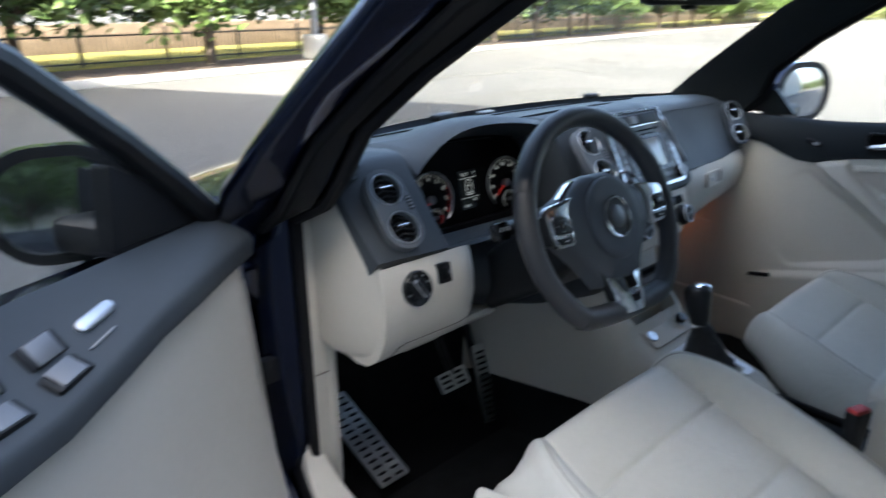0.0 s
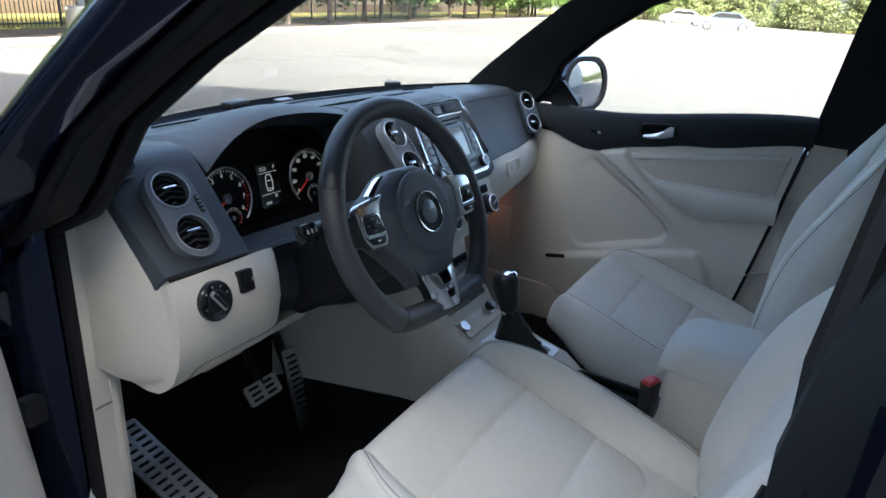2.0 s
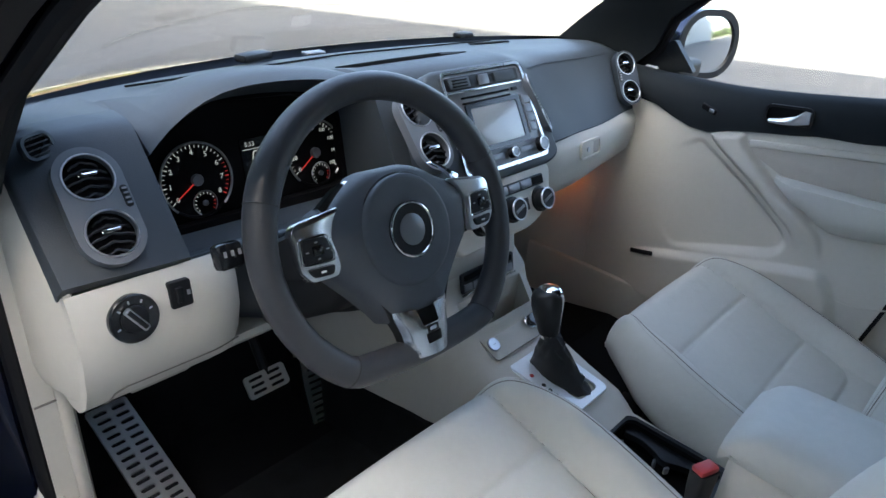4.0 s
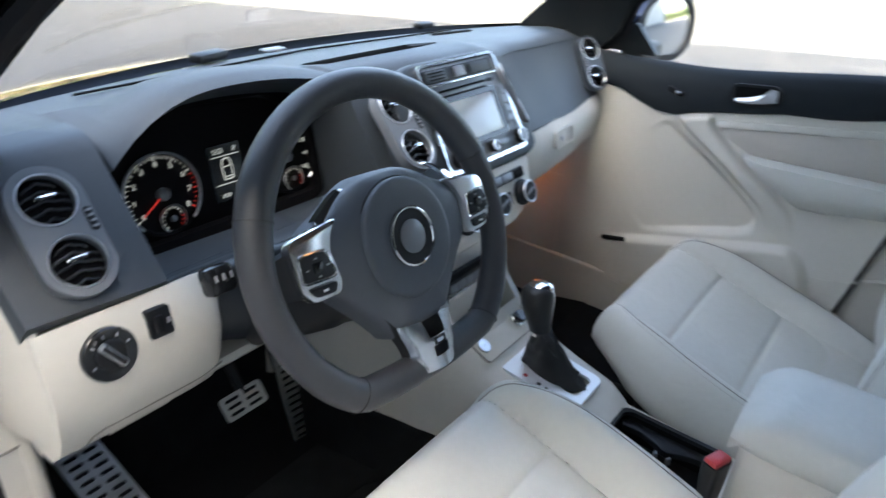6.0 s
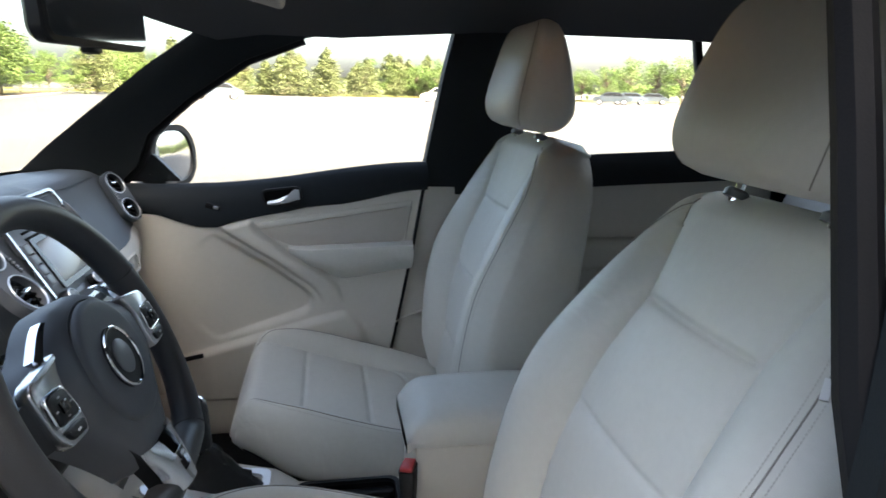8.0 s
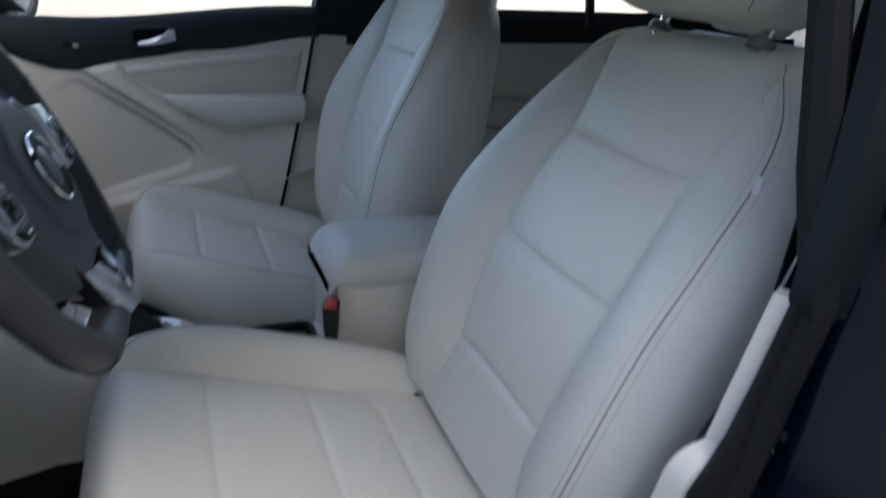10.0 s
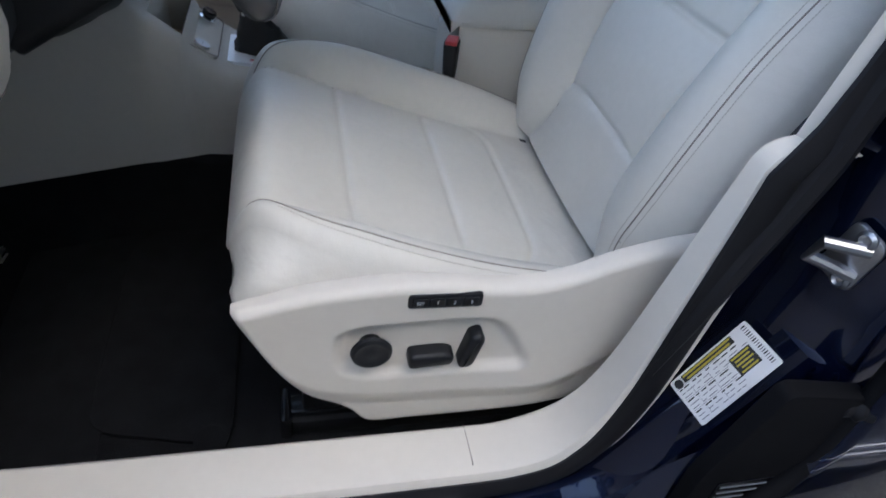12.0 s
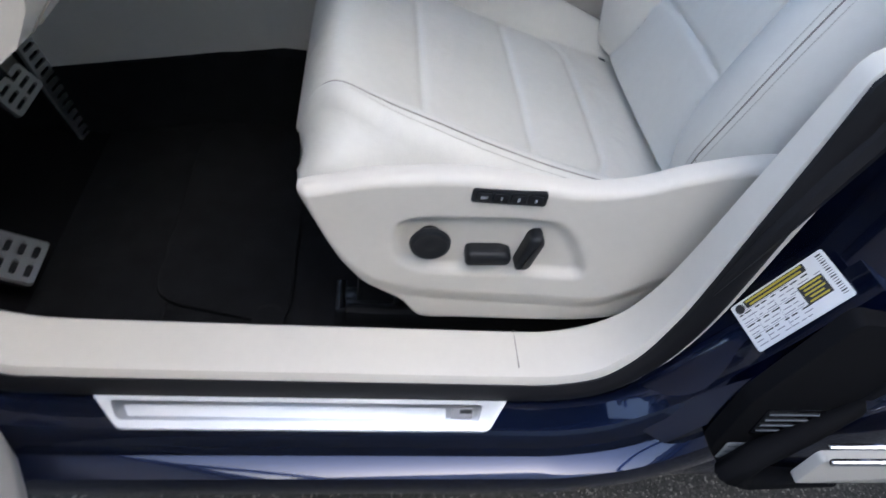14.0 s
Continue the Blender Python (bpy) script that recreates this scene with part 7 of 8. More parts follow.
child("recess_floor", poly_prism(rrect(0.09, 0.036, 0.012), 0.004, um @ shift(0.002, 0, -0.001)), DARKHOLE, hr_)
child("pull_lever", loft([[um @ Vector((x, y, z)) for y, z in ((c - w, d), (c - w, d + 0.006), (c, d + 0.010), (c + w, d + 0.006), (c + w, d))] for x, c, w, d in ((-0.034, -0.012, 0.004, 0.002), (-0.01, -0.011, 0.006, 0.004), (0.018, -0.006, 0.009, 0.005), (0.034, 0.002, 0.014, 0.005), (0.046, 0.002, 0.012, 0.003))]), SILVER, hr_, "satin silver pull handle", smooth=50)
lk = child("lock_switch", poly_prism(rrect(0.036, 0.014, 0.003), 0.004, plane((0.656, 0.068, 0.975), (0, -1, -0.3), (-0.3, -0.2, 1)), 0.001), BLACK, pd)
child("switch_rocker", box(0.012, 0.008, 0.005, 0.002, plane((0.653, 0.060, 0.974), (0, -1, -0.3), (-0.3, -0.2, 1))), SILVER, lk)
glass_rows = [[Vector((side_x(z, 1) + 0.03, y, z)) for y in (0.235 - 1.55 * max(0, z - 1.10), 0.0 - 0.6 * max(0, z - 1.25), -0.25, -0.48 - 0.2 * max(0, z - 1.08))] for z in (1.03, 1.12, 1.22, 1.33, 1.42)]
pn = child("window_pane", loft(glass_rows, close=False), PANE, pd)
pn.visible_shadow = False
child("door_skin", box(0.10, 1.0, 0.58, 0.03, pose(0.80, -0.02, 0.70)), NAVY, pd)
rd = thing("rear_passenger_door", "closed rear passenger door with dark upper trim", "car door", (0.70, -0.95, 0.42))
child("door_panel", box(0.03, 0.86, 0.62, 0.01, pose(0.70, -1.07, 0.745)), BEIGE, rd)
rows = [[Vector((x, y, z + dz)) for x, z in ((0.715, 1.09), (0.68, 1.092), (0.662, 1.06), (0.665, 1.005), (0.715, 1.0))] for y, dz in ((-0.62, 0.0), (-1.0, 0.02), (-1.5, 0.04))]
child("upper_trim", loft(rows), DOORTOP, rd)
child("door_armrest", box(0.06, 0.5, 0.09, 0.02, pose(0.675, -1.0, 0.83), 3), BEIGE, rd)
child("pull_lever", box(0.012, 0.07, 0.016, 0.005, pose(0.655, -0.83, 1.05)), SILVER, rd)
child("door_skin", box(0.10, 0.95, 0.62, 0.03, pose(0.80, -1.03, 0.73)), NAVY, rd)

# ---- driver's door, standing open ----
DA = radians(62)
DH = Vector((-0.81, 0.43, 0))
dd = Vector((-math.sin(DA), -math.cos(DA), 0))
dn = Vector((math.cos(DA), -math.sin(DA), 0))
od = thing("driver_door", "open driver's door with beige panel, dark switch trim and navy skin", "car door", (-1.2, 0.22, 0.3))


def at_door(s, n, z):
    return DH + dd * s + dn * n + Vector((0, 0, z))


odm = plane(DH, -dd, (0, 0, 1))
skin = round_poly([(0.0, 0.36), (0.0, 0.950), (-1.06, 0.985), (-1.10, 0.80), (-1.04, 0.45), (-0.93, 0.33), (-0.06, 0.30)], 0.04)
child("door_skin", poly_prism([(x, y) for x, y in skin], 0.12, odm @ shift(0, 0, -0.02), 0.006), NAVY, od)


def trim_width(s_):
    return table(s_, [(0, 0.045), (0.2, 0.075), (0.5, 0.085), (1.04, 0.075)])


def trim_drop(s_):
    """How far the switch trim falls along the door."""
    return table(s_, [(0, 0.0), (0.15, -0.012), (0.45, -0.075), (0.75, -0.10), (1.04, -0.10)])


rings = []
for z, f, bulge in ((0.31, 0.05, 0.06), (0.33, 0.045, 0.10), (0.38, 0.04, 0.128), (0.44, 0.036, 0.128), (0.50, 0.03, 0.11), (0.58, 0.022, 0.085), (0.70, 0.016, 0.068), (0.80, 0.016, 0.058), (0.90, 0.020, 0.052), (0.945, 0.032, 0.05)):
    row = []
    for s_, k in ((f, -0.02), (f, bulge * 0.55), (f + 0.012, bulge * 0.9), (f + 0.04, bulge), (0.12, bulge + 0.002), (0.2, bulge + 0.004), (0.3, bulge + 0.004), (0.4, bulge), (0.5, bulge), (0.65, bulge), (0.8, bulge), (0.98, bulge * 0.9), (1.02, bulge * 0.5), (1.03, -0.02)):
        row.append(at_door(s_, k, min(z, 0.932 + trim_drop(s_))))
    rings.append(row)
child("door_panel", loft(rings), BEIGE, od, "beige door panel with a bulging lower pocket", smooth=50)
rings = []
for k in range(14):
    s_ = lerp(0.0, 1.04, k / 13)
    drop = trim_drop(s_)
    wid = trim_width(s_)
    rings.append([at_door(s_, n, z) for n, z in ((-0.03, 0.94), (-0.03, 0.995), (-0.012, 0.992 + drop * 0.3), (wid * 0.5, 0.980 + drop * 0.9), (wid - 0.006, 0.974 + drop), (wid + 0.002, 0.964 + drop), (wid, 0.938 + drop), (0.0, 0.925 + drop))])
child("switch_trim", loft(rings), SLATE, od, "dark slate door-top trim", smooth=50)


def trim_top(s_, n):
    """A plane on the switch trim's sloping top."""
    def at(a, b):
        d, w = trim_drop(a), trim_width(a)
        return at_door(a, b, table(b, [(-0.012, 0.992 + d * 0.3), (w * 0.5, 0.980 + d * 0.9), (w - 0.006, 0.974 + d)]))
    m = plane(at(s_, n), at(s_ + 0.02, n) - at(s_ - 0.02, n), at(s_, n + 0.012) - at(s_, n - 0.012))
    return m if m.to_3x3().col[2].z > 0 else m @ pose(0, 0, 0, 180)


child("mirror_knob", poly_prism(rrect(0.056, 0.019, 0.009), 0.010, trim_top(0.290, 0.020) @ shift(0, 0, 0.007), 0.003), SILVER, od, "silver mirror adjuster")
child("switch_line", box(0.040, 0.003, 0.002, 0.0005, trim_top(0.305, 0.046) @ shift(0, 0, 0.0015)), GREYPRINT, od)
for s_ in (0.365, 0.445):
    for n in (0.016, 0.050):
        tm = trim_top(s_, n)
        base_ = child("window_switch", box(0.050, 0.032, 0.012, 0.003, tm @ shift(0, 0, 0.001)), BLACK, od, "black window switch")
        child("switch_cap", box(0.034, 0.030, 0.006, 0.002, tm @ shift(0, 0, 0.008)), GREYSILVER, base_, "silver-grey switch cap")
# window frame and pane of the open door
fr = [at_door(s_, -0.03, z) for s_, z in ((-0.01, 0.985), (0.07, 1.065), (0.16, 1.145), (0.30, 1.255), (0.44, 1.335), (0.60, 1.39), (0.80, 1.42), (0.95, 1.425), (1.0, 1.40), (1.05, 1.05))]
child("window_frame", tube(fr, [0.022] * 10, 10), BLACK, od, "black window frame")
child("frame_skin", tube([p - dn * 0.03 + Vector((0, 0, 0.008)) for p in fr], 0.02, 8), NAVY, od)
pan = [[at_door(lerp(a, b, k / 4), -0.045, z) for k in range(5)] for z, a, b in ((0.99, 0.02, 1.05), (1.10, 0.115, 1.04), (1.20, 0.235, 1.02), (1.30, 0.38, 1.01), (1.38, 0.60, 0.99))]
wp = child("window_pane", loft(pan, close=False), PANE, od)
wp.visible_shadow = False
child("mirror_sail", poly_prism(round_poly([(-0.005, 0.99), (-0.20, 0.995), (-0.185, 1.12), (-0.06, 1.05)], 0.01), 0.03, odm @ shift(0, 0, -0.03), 0.004), BLACK, od)


def outer_mirror(name, label, base, out, back, up_axis=(0, 0, 1)):
    """Door mirror: rounded navy housing, dark rim and a mirror glass that faces back."""
    mr_ = thing(name, label, "wing mirror", tuple(base))
    m = plane(base, Vector(back).cross(Vector((0, 0, 1))) * -1, up_axis)
    if (m.to_3x3().col[2]).dot(Vector(back)) < 0:
        m = plane(base, Vector(back).cross(Vector((0, 0, 1))), up_axis)
    rings = []
    for d, f in ((0.0, 1.0), (-0.02, 1.04), (-0.05, 1.0), (-0.09, 0.85), (-0.115, 0.6), (-0.125, 0.25)):
        rings.append([m @ Vector((x * f, y * f, d)) for x, y in rrect(0.200, 0.172, 0.078, 7)])
    child("housing", loft(rings), NAVY, mr_, "navy mirror housing", smooth=60)
    child("rim", holed(rrect(0.200, 0.172, 0.078, 7), [rrect(0.168, 0.140, 0.064, 7)], 0.012, m @ shift(0, 0, 0.006)), BLACK, mr_)
    dome = [[m @ Vector((x * f, y * f, 0.001 + 0.0040 * (1 - f * f))) for x, y in rrect(0.170, 0.142, 0.064, 7)] for f in (1.0, 0.9, 0.8, 0.65, 0.5, 0.35, 0.2, 0.08)]
    child("glass", loft(dome), MIRROR, mr_, "mirror glass", smooth=80)
    return mr_, m


omr, omm = outer_mirror("passenger_wing_mirror", "navy wing mirror outside the passenger window", (0.905, 0.205, 1.075), 1, (-0.38, -0.92, 0.0), (0.03, 0.06, 1))
child("stalk", box(0.14, 0.06, 0.05, 0.015, pose(0.80, 0.22, 1.02), 3), BLACK, omr)
child("sail", poly_prism(round_poly([(-0.30, 1.03), (-0.15, 1.03), (-0.215, 1.10)], 0.01), 0.02, plane((0.725, 0, 0), (0, -1, 0), (0, 0, 1))), BLACK, omr)
dmir = at_door(0.15, -0.17, 1.04)
odr, odmm = outer_mirror("driver_wing_mirror", "glossy navy wing mirror on the open driver's door", tuple(dmir), -1, (-0.168, -0.977, 0), (0.024, 0.140, 1))
child("stalk", box(0.10, 0.14, 0.05, 0.015, plane(at_door(0.13, -0.10, 1.0), dd, dn)), BLACK, odr)

# ---- rear door on the driver's side, closed ----
ro = thing("rear_driver_door", "closed navy rear door with a pale chrome-edged lower moulding", "car door", (-0.86, -0.8, 0.3))
rom = plane((-0.86, 0, 0), (0, -1, 0), (0, 0, 1))
if rom.to_3x3().col[2].x > 0:
    rom = plane((-0.86, 0, 0), (0, 1, 0), (0, 0, 1))
RS = 1 if rom.to_3x3().col[0].y > 0 else -1


def rear_face(pts, r=0.01):
    """Outline in (y, z) turned for the plane of the rear door."""
    o = [(RS * y, z) for y, z in pts]
    return round_poly(o, r)


child("door_skin", poly_prism(rear_face([(-0.595, 1.05), (-0.585, 0.62), (-0.555, 0.53), (-0.505, 0.480), (-0.500, 0.445), (-0.54, 0.425), (-1.02, 0.42), (-1.10, 0.55), (-1.28, 0.72), (-1.30, 1.08)], 0.045), 0.07, rom @ shift(0, 0, 0.0), 0.012, 3), NAVY, ro)
child("moulding", poly_prism(rear_face([(-0.512, 0.536), (-0.506, 0.488), (-1.06, 0.488), (-1.09, 0.536)], 0.006), 0.012, rom @ shift(0, 0, 0.040), 0.003), PEARL, ro, "pale lower door moulding")
child("chrome_strip", box(0.50, 0.007, 0.006, 0.002, rom @ shift(RS * -0.764, 0.541, 0.043)), CHROME, ro)
child("chrome_strip", box(0.52, 0.005, 0.006, 0.002, rom @ shift(RS * -0.762, 0.562, 0.038)), CHROME, ro)
child("front_seal", tube([(-0.842, -0.590, 0.95), (-0.842, -0.588, 0.65), (-0.846, -0.575, 0.56), (-0.856, -0.530, 0.512), (-0.866, -0.482, 0.482), (-0.870, -0.466, 0.455), (-0.868, -0.492, 0.437), (-0.866, -0.60, 0.430)], [0.008, 0.009, 0.010, 0.012, 0.015, 0.017, 0.014, 0.010], 12), DARKHOLE, ro, "black rubber edge seal", smooth=60)
jm = plane((-0.846, 0, 0), (0, -1, 0), (0, 0, 1))
if jm.to_3x3().col[2].x > 0:
    jm = plane((-0.846, 0, 0), (0, 1, 0), (0, 0, 1))
JS = 1 if jm.to_3x3().col[0].y > 0 else -1
jamb = round_poly([(JS * y, z) for y, z in ((-0.450, 0.455), (-0.452, 0.550), (-0.492, 0.680), (-0.60, 0.66), (-0.62, 0.50), (-0.56, 0.405), (-0.490, 0.402))], 0.012)
child("jamb_cover", poly_prism(jamb, 0.020, jm, 0.003), DARKHOLE, body, "black lower door jamb cover")
for cy, cz, ln, hh, rows_ in ((-0.508, 0.517, 0.064, 0.046, 4), (-0.482, 0.456, 0.038, 0.032, 3)):
    stm = jm @ shift(JS * cy, cz, 0.0012)
    stk = child("sticker", poly_prism(rrect(ln, hh, 0.002), 0.001, stm), GREYPRINT if rows_ == 3 else GLOSSBLACK, body, "small information sticker")
    for k in range(rows_):
        child("text_bar", box(ln * 0.85, 0.0022, 0.0006, 0, stm @ shift(0, hh * 0.34 - k * hh * 0.68 / (rows_ - 1), 0.0008)), BEZEL, stk)
child("window_frame", tube([(-0.83, -0.575, 1.04), (-0.80, -0.59, 1.22), (-0.745, -0.62, 1.42), (-0.74, -0.9, 1.45), (-0.75, -1.2, 1.43), (-0.83, -1.35, 1.08)], 0.020, 8), BLACK, ro)
rpn = child("window_pane", loft([[Vector((x, y, z)) for y in (-0.60, -0.9, -1.25)] for x, z in ((-0.835, 1.04), (-0.80, 1.2), (-0.755, 1.41))], close=False), REARPANE, ro)
rpn.visible_shadow = False
child("door_panel", box(0.03, 0.78, 0.60, 0.01, pose(-0.795, -1.05, 0.72)), BEIGE, ro)
child("upper_trim", box(0.05, 0.75, 0.08, 0.015, pose(-0.79, -1.05, 1.04)), SLATE, ro)
# ribbed cable sleeve between the post and the rear door
child("cable_sleeve", tube([Vector((-0.826 - 0.02 * math.sin(math.pi * k / 16), -0.565 - 0.004 * k, 0.645)) for k in range(17)], [0.014 if k % 2 else 0.011 for k in range(17)], 12), RUBBER, body, "ribbed black rubber cable sleeve")

# ---- inside mirror, dome lamp ----
im = thing("rear_view_mirror", "black framed rear-view mirror hanging from the windscreen", "mirror", (-0.038, 0.12, 1.40))
imm = plane((-0.034, 0.088, 1.356), (0.98, -0.19, 0), (0.0, 0.04, 1))
if imm.to_3x3().col[2].y > 0:
    imm = imm @ pose(0, 0, 0, 0, 180)
child("frame", loft([[imm @ Vector((x * f, y * f, d)) for x, y in rrect(0.262, 0.080, 0.02)] for d, f in ((0.006, 0.97), (0.003, 1.0), (-0.012, 1.0), (-0.028, 0.85), (-0.034, 0.5))]), BLACK, im)
child("glass", poly_prism(rrect(0.246, 0.064, 0.014), 0.002, imm @ shift(0, 0, 0.0085)), MIRROR, im, "mirror glass")
child("mirror_knob", box(0.03, 0.016, 0.02, 0.006, imm @ shift(0.0, -0.040, -0.012)), BLACK, im)
child("mirror_arm", tube([imm @ Vector((0, 0.01, -0.03)), Vector((-0.02, 0.15, 1.38)), Vector((0.0, 0.16, 1.405))], 0.014, 10), BLACK, im)
dl = thing("dome_lamp", "small roof lamp glowing warm in the dark headliner", "ceiling lamp", (0.02, -0.42, 1.45))
child("housing", box(0.16, 0.11, 0.02, 0.008, pose(0.0, -0.10, 1.408, 14), 3), BLACK, dl)
child("lens", box(0.06, 0.035, 0.008, 0.003, pose(0.05, -0.58, 1.468)), DOMELIGHT, dl, "warm glowing lens")
child("switch", box(0.05, 0.03, 0.006, 0.003, pose(0.0, -0.10, 1.396, 14)), GREYSILVER, dl)
# seat belt on the centre post of the driver's side
sb = thing("seat_belt", "black seat belt webbing on the driver's centre post", "seat belt", (-0.68, -0.60, 0.45))
child("webbing", slab(loft([[Vector((-0.672 + 0.002 * k, y, z)) for y in (-0.575, -0.625)] for k, z in enumerate((0.50, 0.7, 0.9, 1.1, 1.28))], close=False), 0.0015), RUBBER, sb)
child("anchor", box(0.02, 0.05, 0.05, 0.006, pose(-0.668, -0.60, 1.28)), BLACK, sb)

# ---- outdoors ----
def ground_material():
    mat = material("asphalt", (0.34, 0.335, 0.325), 0.9, var=0.12, scale=0.35, fine=60, bump=0.5, depth=0.006, spec=0.2)
    nt = mat.node_tree
    p = nt.nodes["Principled BSDF"]
    tc = nt.nodes.new("ShaderNodeTexCoord")
    v = nt.nodes.new("ShaderNodeTexVoronoi")
    v.inputs["Scale"].default_value = 270
    wob = nt.nodes.new("ShaderNodeTexNoise")
    wob.inputs["Scale"].default_value, wob.inputs["Detail"].default_value = 300, 3
    add = nt.nodes.new("ShaderNodeVectorMath")
    add.operation = "MULTIPLY_ADD"
    add.inputs[1].default_value = (0.006, 0.006, 0.006)
    nt.links.new(tc.outputs["Object"], wob.inputs["Vector"])
    nt.links.new(wob.outputs["Color"], add.inputs[0])
    nt.links.new(tc.outputs["Object"], add.inputs[2])
    nt.links.new(add.outputs[0], v.inputs["Vector"])
    ramp = nt.nodes.new("ShaderNodeValToRGB")            # each stone has its own grey
    e = ramp.color_ramp.elements
    e[0].position, e[0].color = 0.0, (0.18, 0.18, 0.185, 1)
    e[1].position, e[1].color = 1.0, (1.10, 1.08, 1.05, 1)
    m_ = e.new(0.60)
    m_.color = (0.27, 0.27, 0.275, 1)
    m_ = e.new(0.88)
    m_.color = (0.43, 0.425, 0.415, 1)
    sep = nt.nodes.new("ShaderNodeSeparateColor")
    nt.links.new(v.outputs["Color"], sep.inputs[0])
    nt.links.new(sep.outputs[0], ramp.inputs[0])
    near = nt.nodes.new("ShaderNodeMixRGB")
    near.blend_type = "MULTIPLY"
    near.inputs[0].default_value = 1.0
    src = p.inputs["Base Color"].links[0].from_socket
    nt.links.new(src, near.inputs[1])
    nt.links.new(ramp.outputs[0], near.inputs[2])
    # patches of older and newer tar
    n = nt.nodes.new("ShaderNodeTexNoise")
    n.inputs["Scale"].default_value, n.inputs["Detail"].default_value = 0.06, 6
    nt.links.new(tc.outputs["Object"], n.inputs["Vector"])
    r2 = nt.nodes.new("ShaderNodeValToRGB")
    r2.color_ramp.elements[0].position, r2.color_ramp.elements[0].color = 0.35, (0.75, 0.75, 0.76, 1)
    r2.color_ramp.elements[1].position, r2.color_ramp.elements[1].color = 0.65, (1.15, 1.12, 1.08, 1)
    nt.links.new(n.outputs[0], r2.inputs[0])
    m2 = nt.nodes.new("ShaderNodeMixRGB")
    m2.blend_type = "MULTIPLY"
    m2.inputs[0].default_value = 1.0
    nt.links.new(near.outputs[0], m2.inputs[1])
    nt.links.new(r2.outputs[0], m2.inputs[2])
    nt.links.new(m2.outputs[0], p.inputs["Base Color"])
    return mat


ASPHALT = ground_material()
CONCRETE = material("kerb_concrete", (0.36, 0.35, 0.33), 0.85, var=0.15, scale=3, fine=80, bump=0.3, depth=0.003)
GRASS = material("dry_grass", (0.25, 0.195, 0.035), 0.9, var=0.35, scale=1.2, fine=25, bump=0.6, depth=0.03, tint=(0.24, 0.27, 0.07))
MULCH = material("bark_mulch", (0.14, 0.10, 0.075), 0.95, var=0.4, scale=4, fine=40, bump=0.8, depth=0.02)
IRON = material("black_iron", (0.015, 0.015, 0.016), 0.5, var=0.1, fine=60)
BARK = material("bark", (0.10, 0.075, 0.055), 0.9, var=0.3, scale=5, fine=40, bump=0.9, depth=0.02)
LEAF = material("leaf_green", (0.105, 0.165, 0.035), 0.6, var=0.45, scale=1.6, fine=10, bump=0, tint=(0.06, 0.10, 0.022))
LEAF2 = material("sunny_leaf_green", (0.12, 0.20, 0.035), 0.6, var=0.4, scale=1.6, fine=10, bump=0, tint=(0.08, 0.13, 0.028))
PINE = material("pine_green", (0.15, 0.17, 0.06), 0.7, var=0.4, scale=1.4, fine=10, bump=0, tint=(0.06, 0.095, 0.03))
FIELDWALL = material("wooden_wall", (0.17, 0.125, 0.09), 0.85, var=0.18, scale=2, fine=50, bump=0.3)
STUCCO = material("building_stucco", (0.48, 0.44, 0.39), 0.85, var=0.1, scale=0.8, fine=60, bump=0.3)

bm = bmesh.new()
bmesh.ops.create_grid(bm, x_segments=4, y_segments=4, size=900)
ground = part("ground", bm, ASPHALT, None, smooth=0)
tagged(ground, "grey sun-bleached asphalt car park", "ground", kind="structure")

KD = Vector((1, 0.2, 0)).normalized()          # the kerb's direction along the far side of the car park
KN = Vector((-0.2, 1, 0)).normalized()
K0 = Vector((0, 11.3, 0))


def strip(name, label, cat, a, b, n0, n1, z, h, mat):
    m = plane(K0 + KD * ((a + b) / 2) + KN * ((n0 + n1) / 2) + Vector((0, 0, z)), KD, KN)
    ob = part(name, box(b - a, n1 - n0, h, min(0.03, h * 0.3), m), mat, None)
    return tagged(ob, label, cat, kind="structure")


strip("kerb", "pale concrete kerb along the car park", "kerb", -60, 75, 0.0, 0.18, 0.06, 0.16, CONCRETE)
strip("mulch_bed", "brown bark mulch bed behind the kerb", "planting bed", -60, 75, 0.18, 2.3, 0.04, 0.14, MULCH)
strip("grass_verge", "sunlit dry yellow grass verge", "grass", -60, 110, 2.3, 6.8, 0.05, 0.16, GRASS)
strip("field_wall", "long brown wooden boundary wall", "wall", -60, 75, 6.8, 7.0, 0.42, 0.85, FIELDWALL)

# iron fence
fence = thing("iron_fence", "black iron picket fence along the verge", "fence", tuple(K0 + KN * 2.5))
FM = plane(K0 + KN * 2.5, KD, KN)
bmp = bmesh.new()
for i in range(430):
    bmesh.ops.create_cube(bmp, size=1, matrix=FM @ Matrix.Translation((-14 + i * 0.11, 0, 0.44)) @ Matrix.Diagonal((0.014, 0.014, 0.66, 1)))
tagged(child("picket", bmp, IRON, fence, smooth=0), kind="stuff")
for z in (0.20, 0.72):
    child("fence_rail", box(54, 0.03, 0.035, 0.004, FM @ shift(13, 0, z)), IRON, fence)
for i in range(23):
    child("fence_post", box(0.05, 0.05, 0.90, 0.005, FM @ shift(-14 + i * 1.9, 0, 0.42)), IRON, fence)


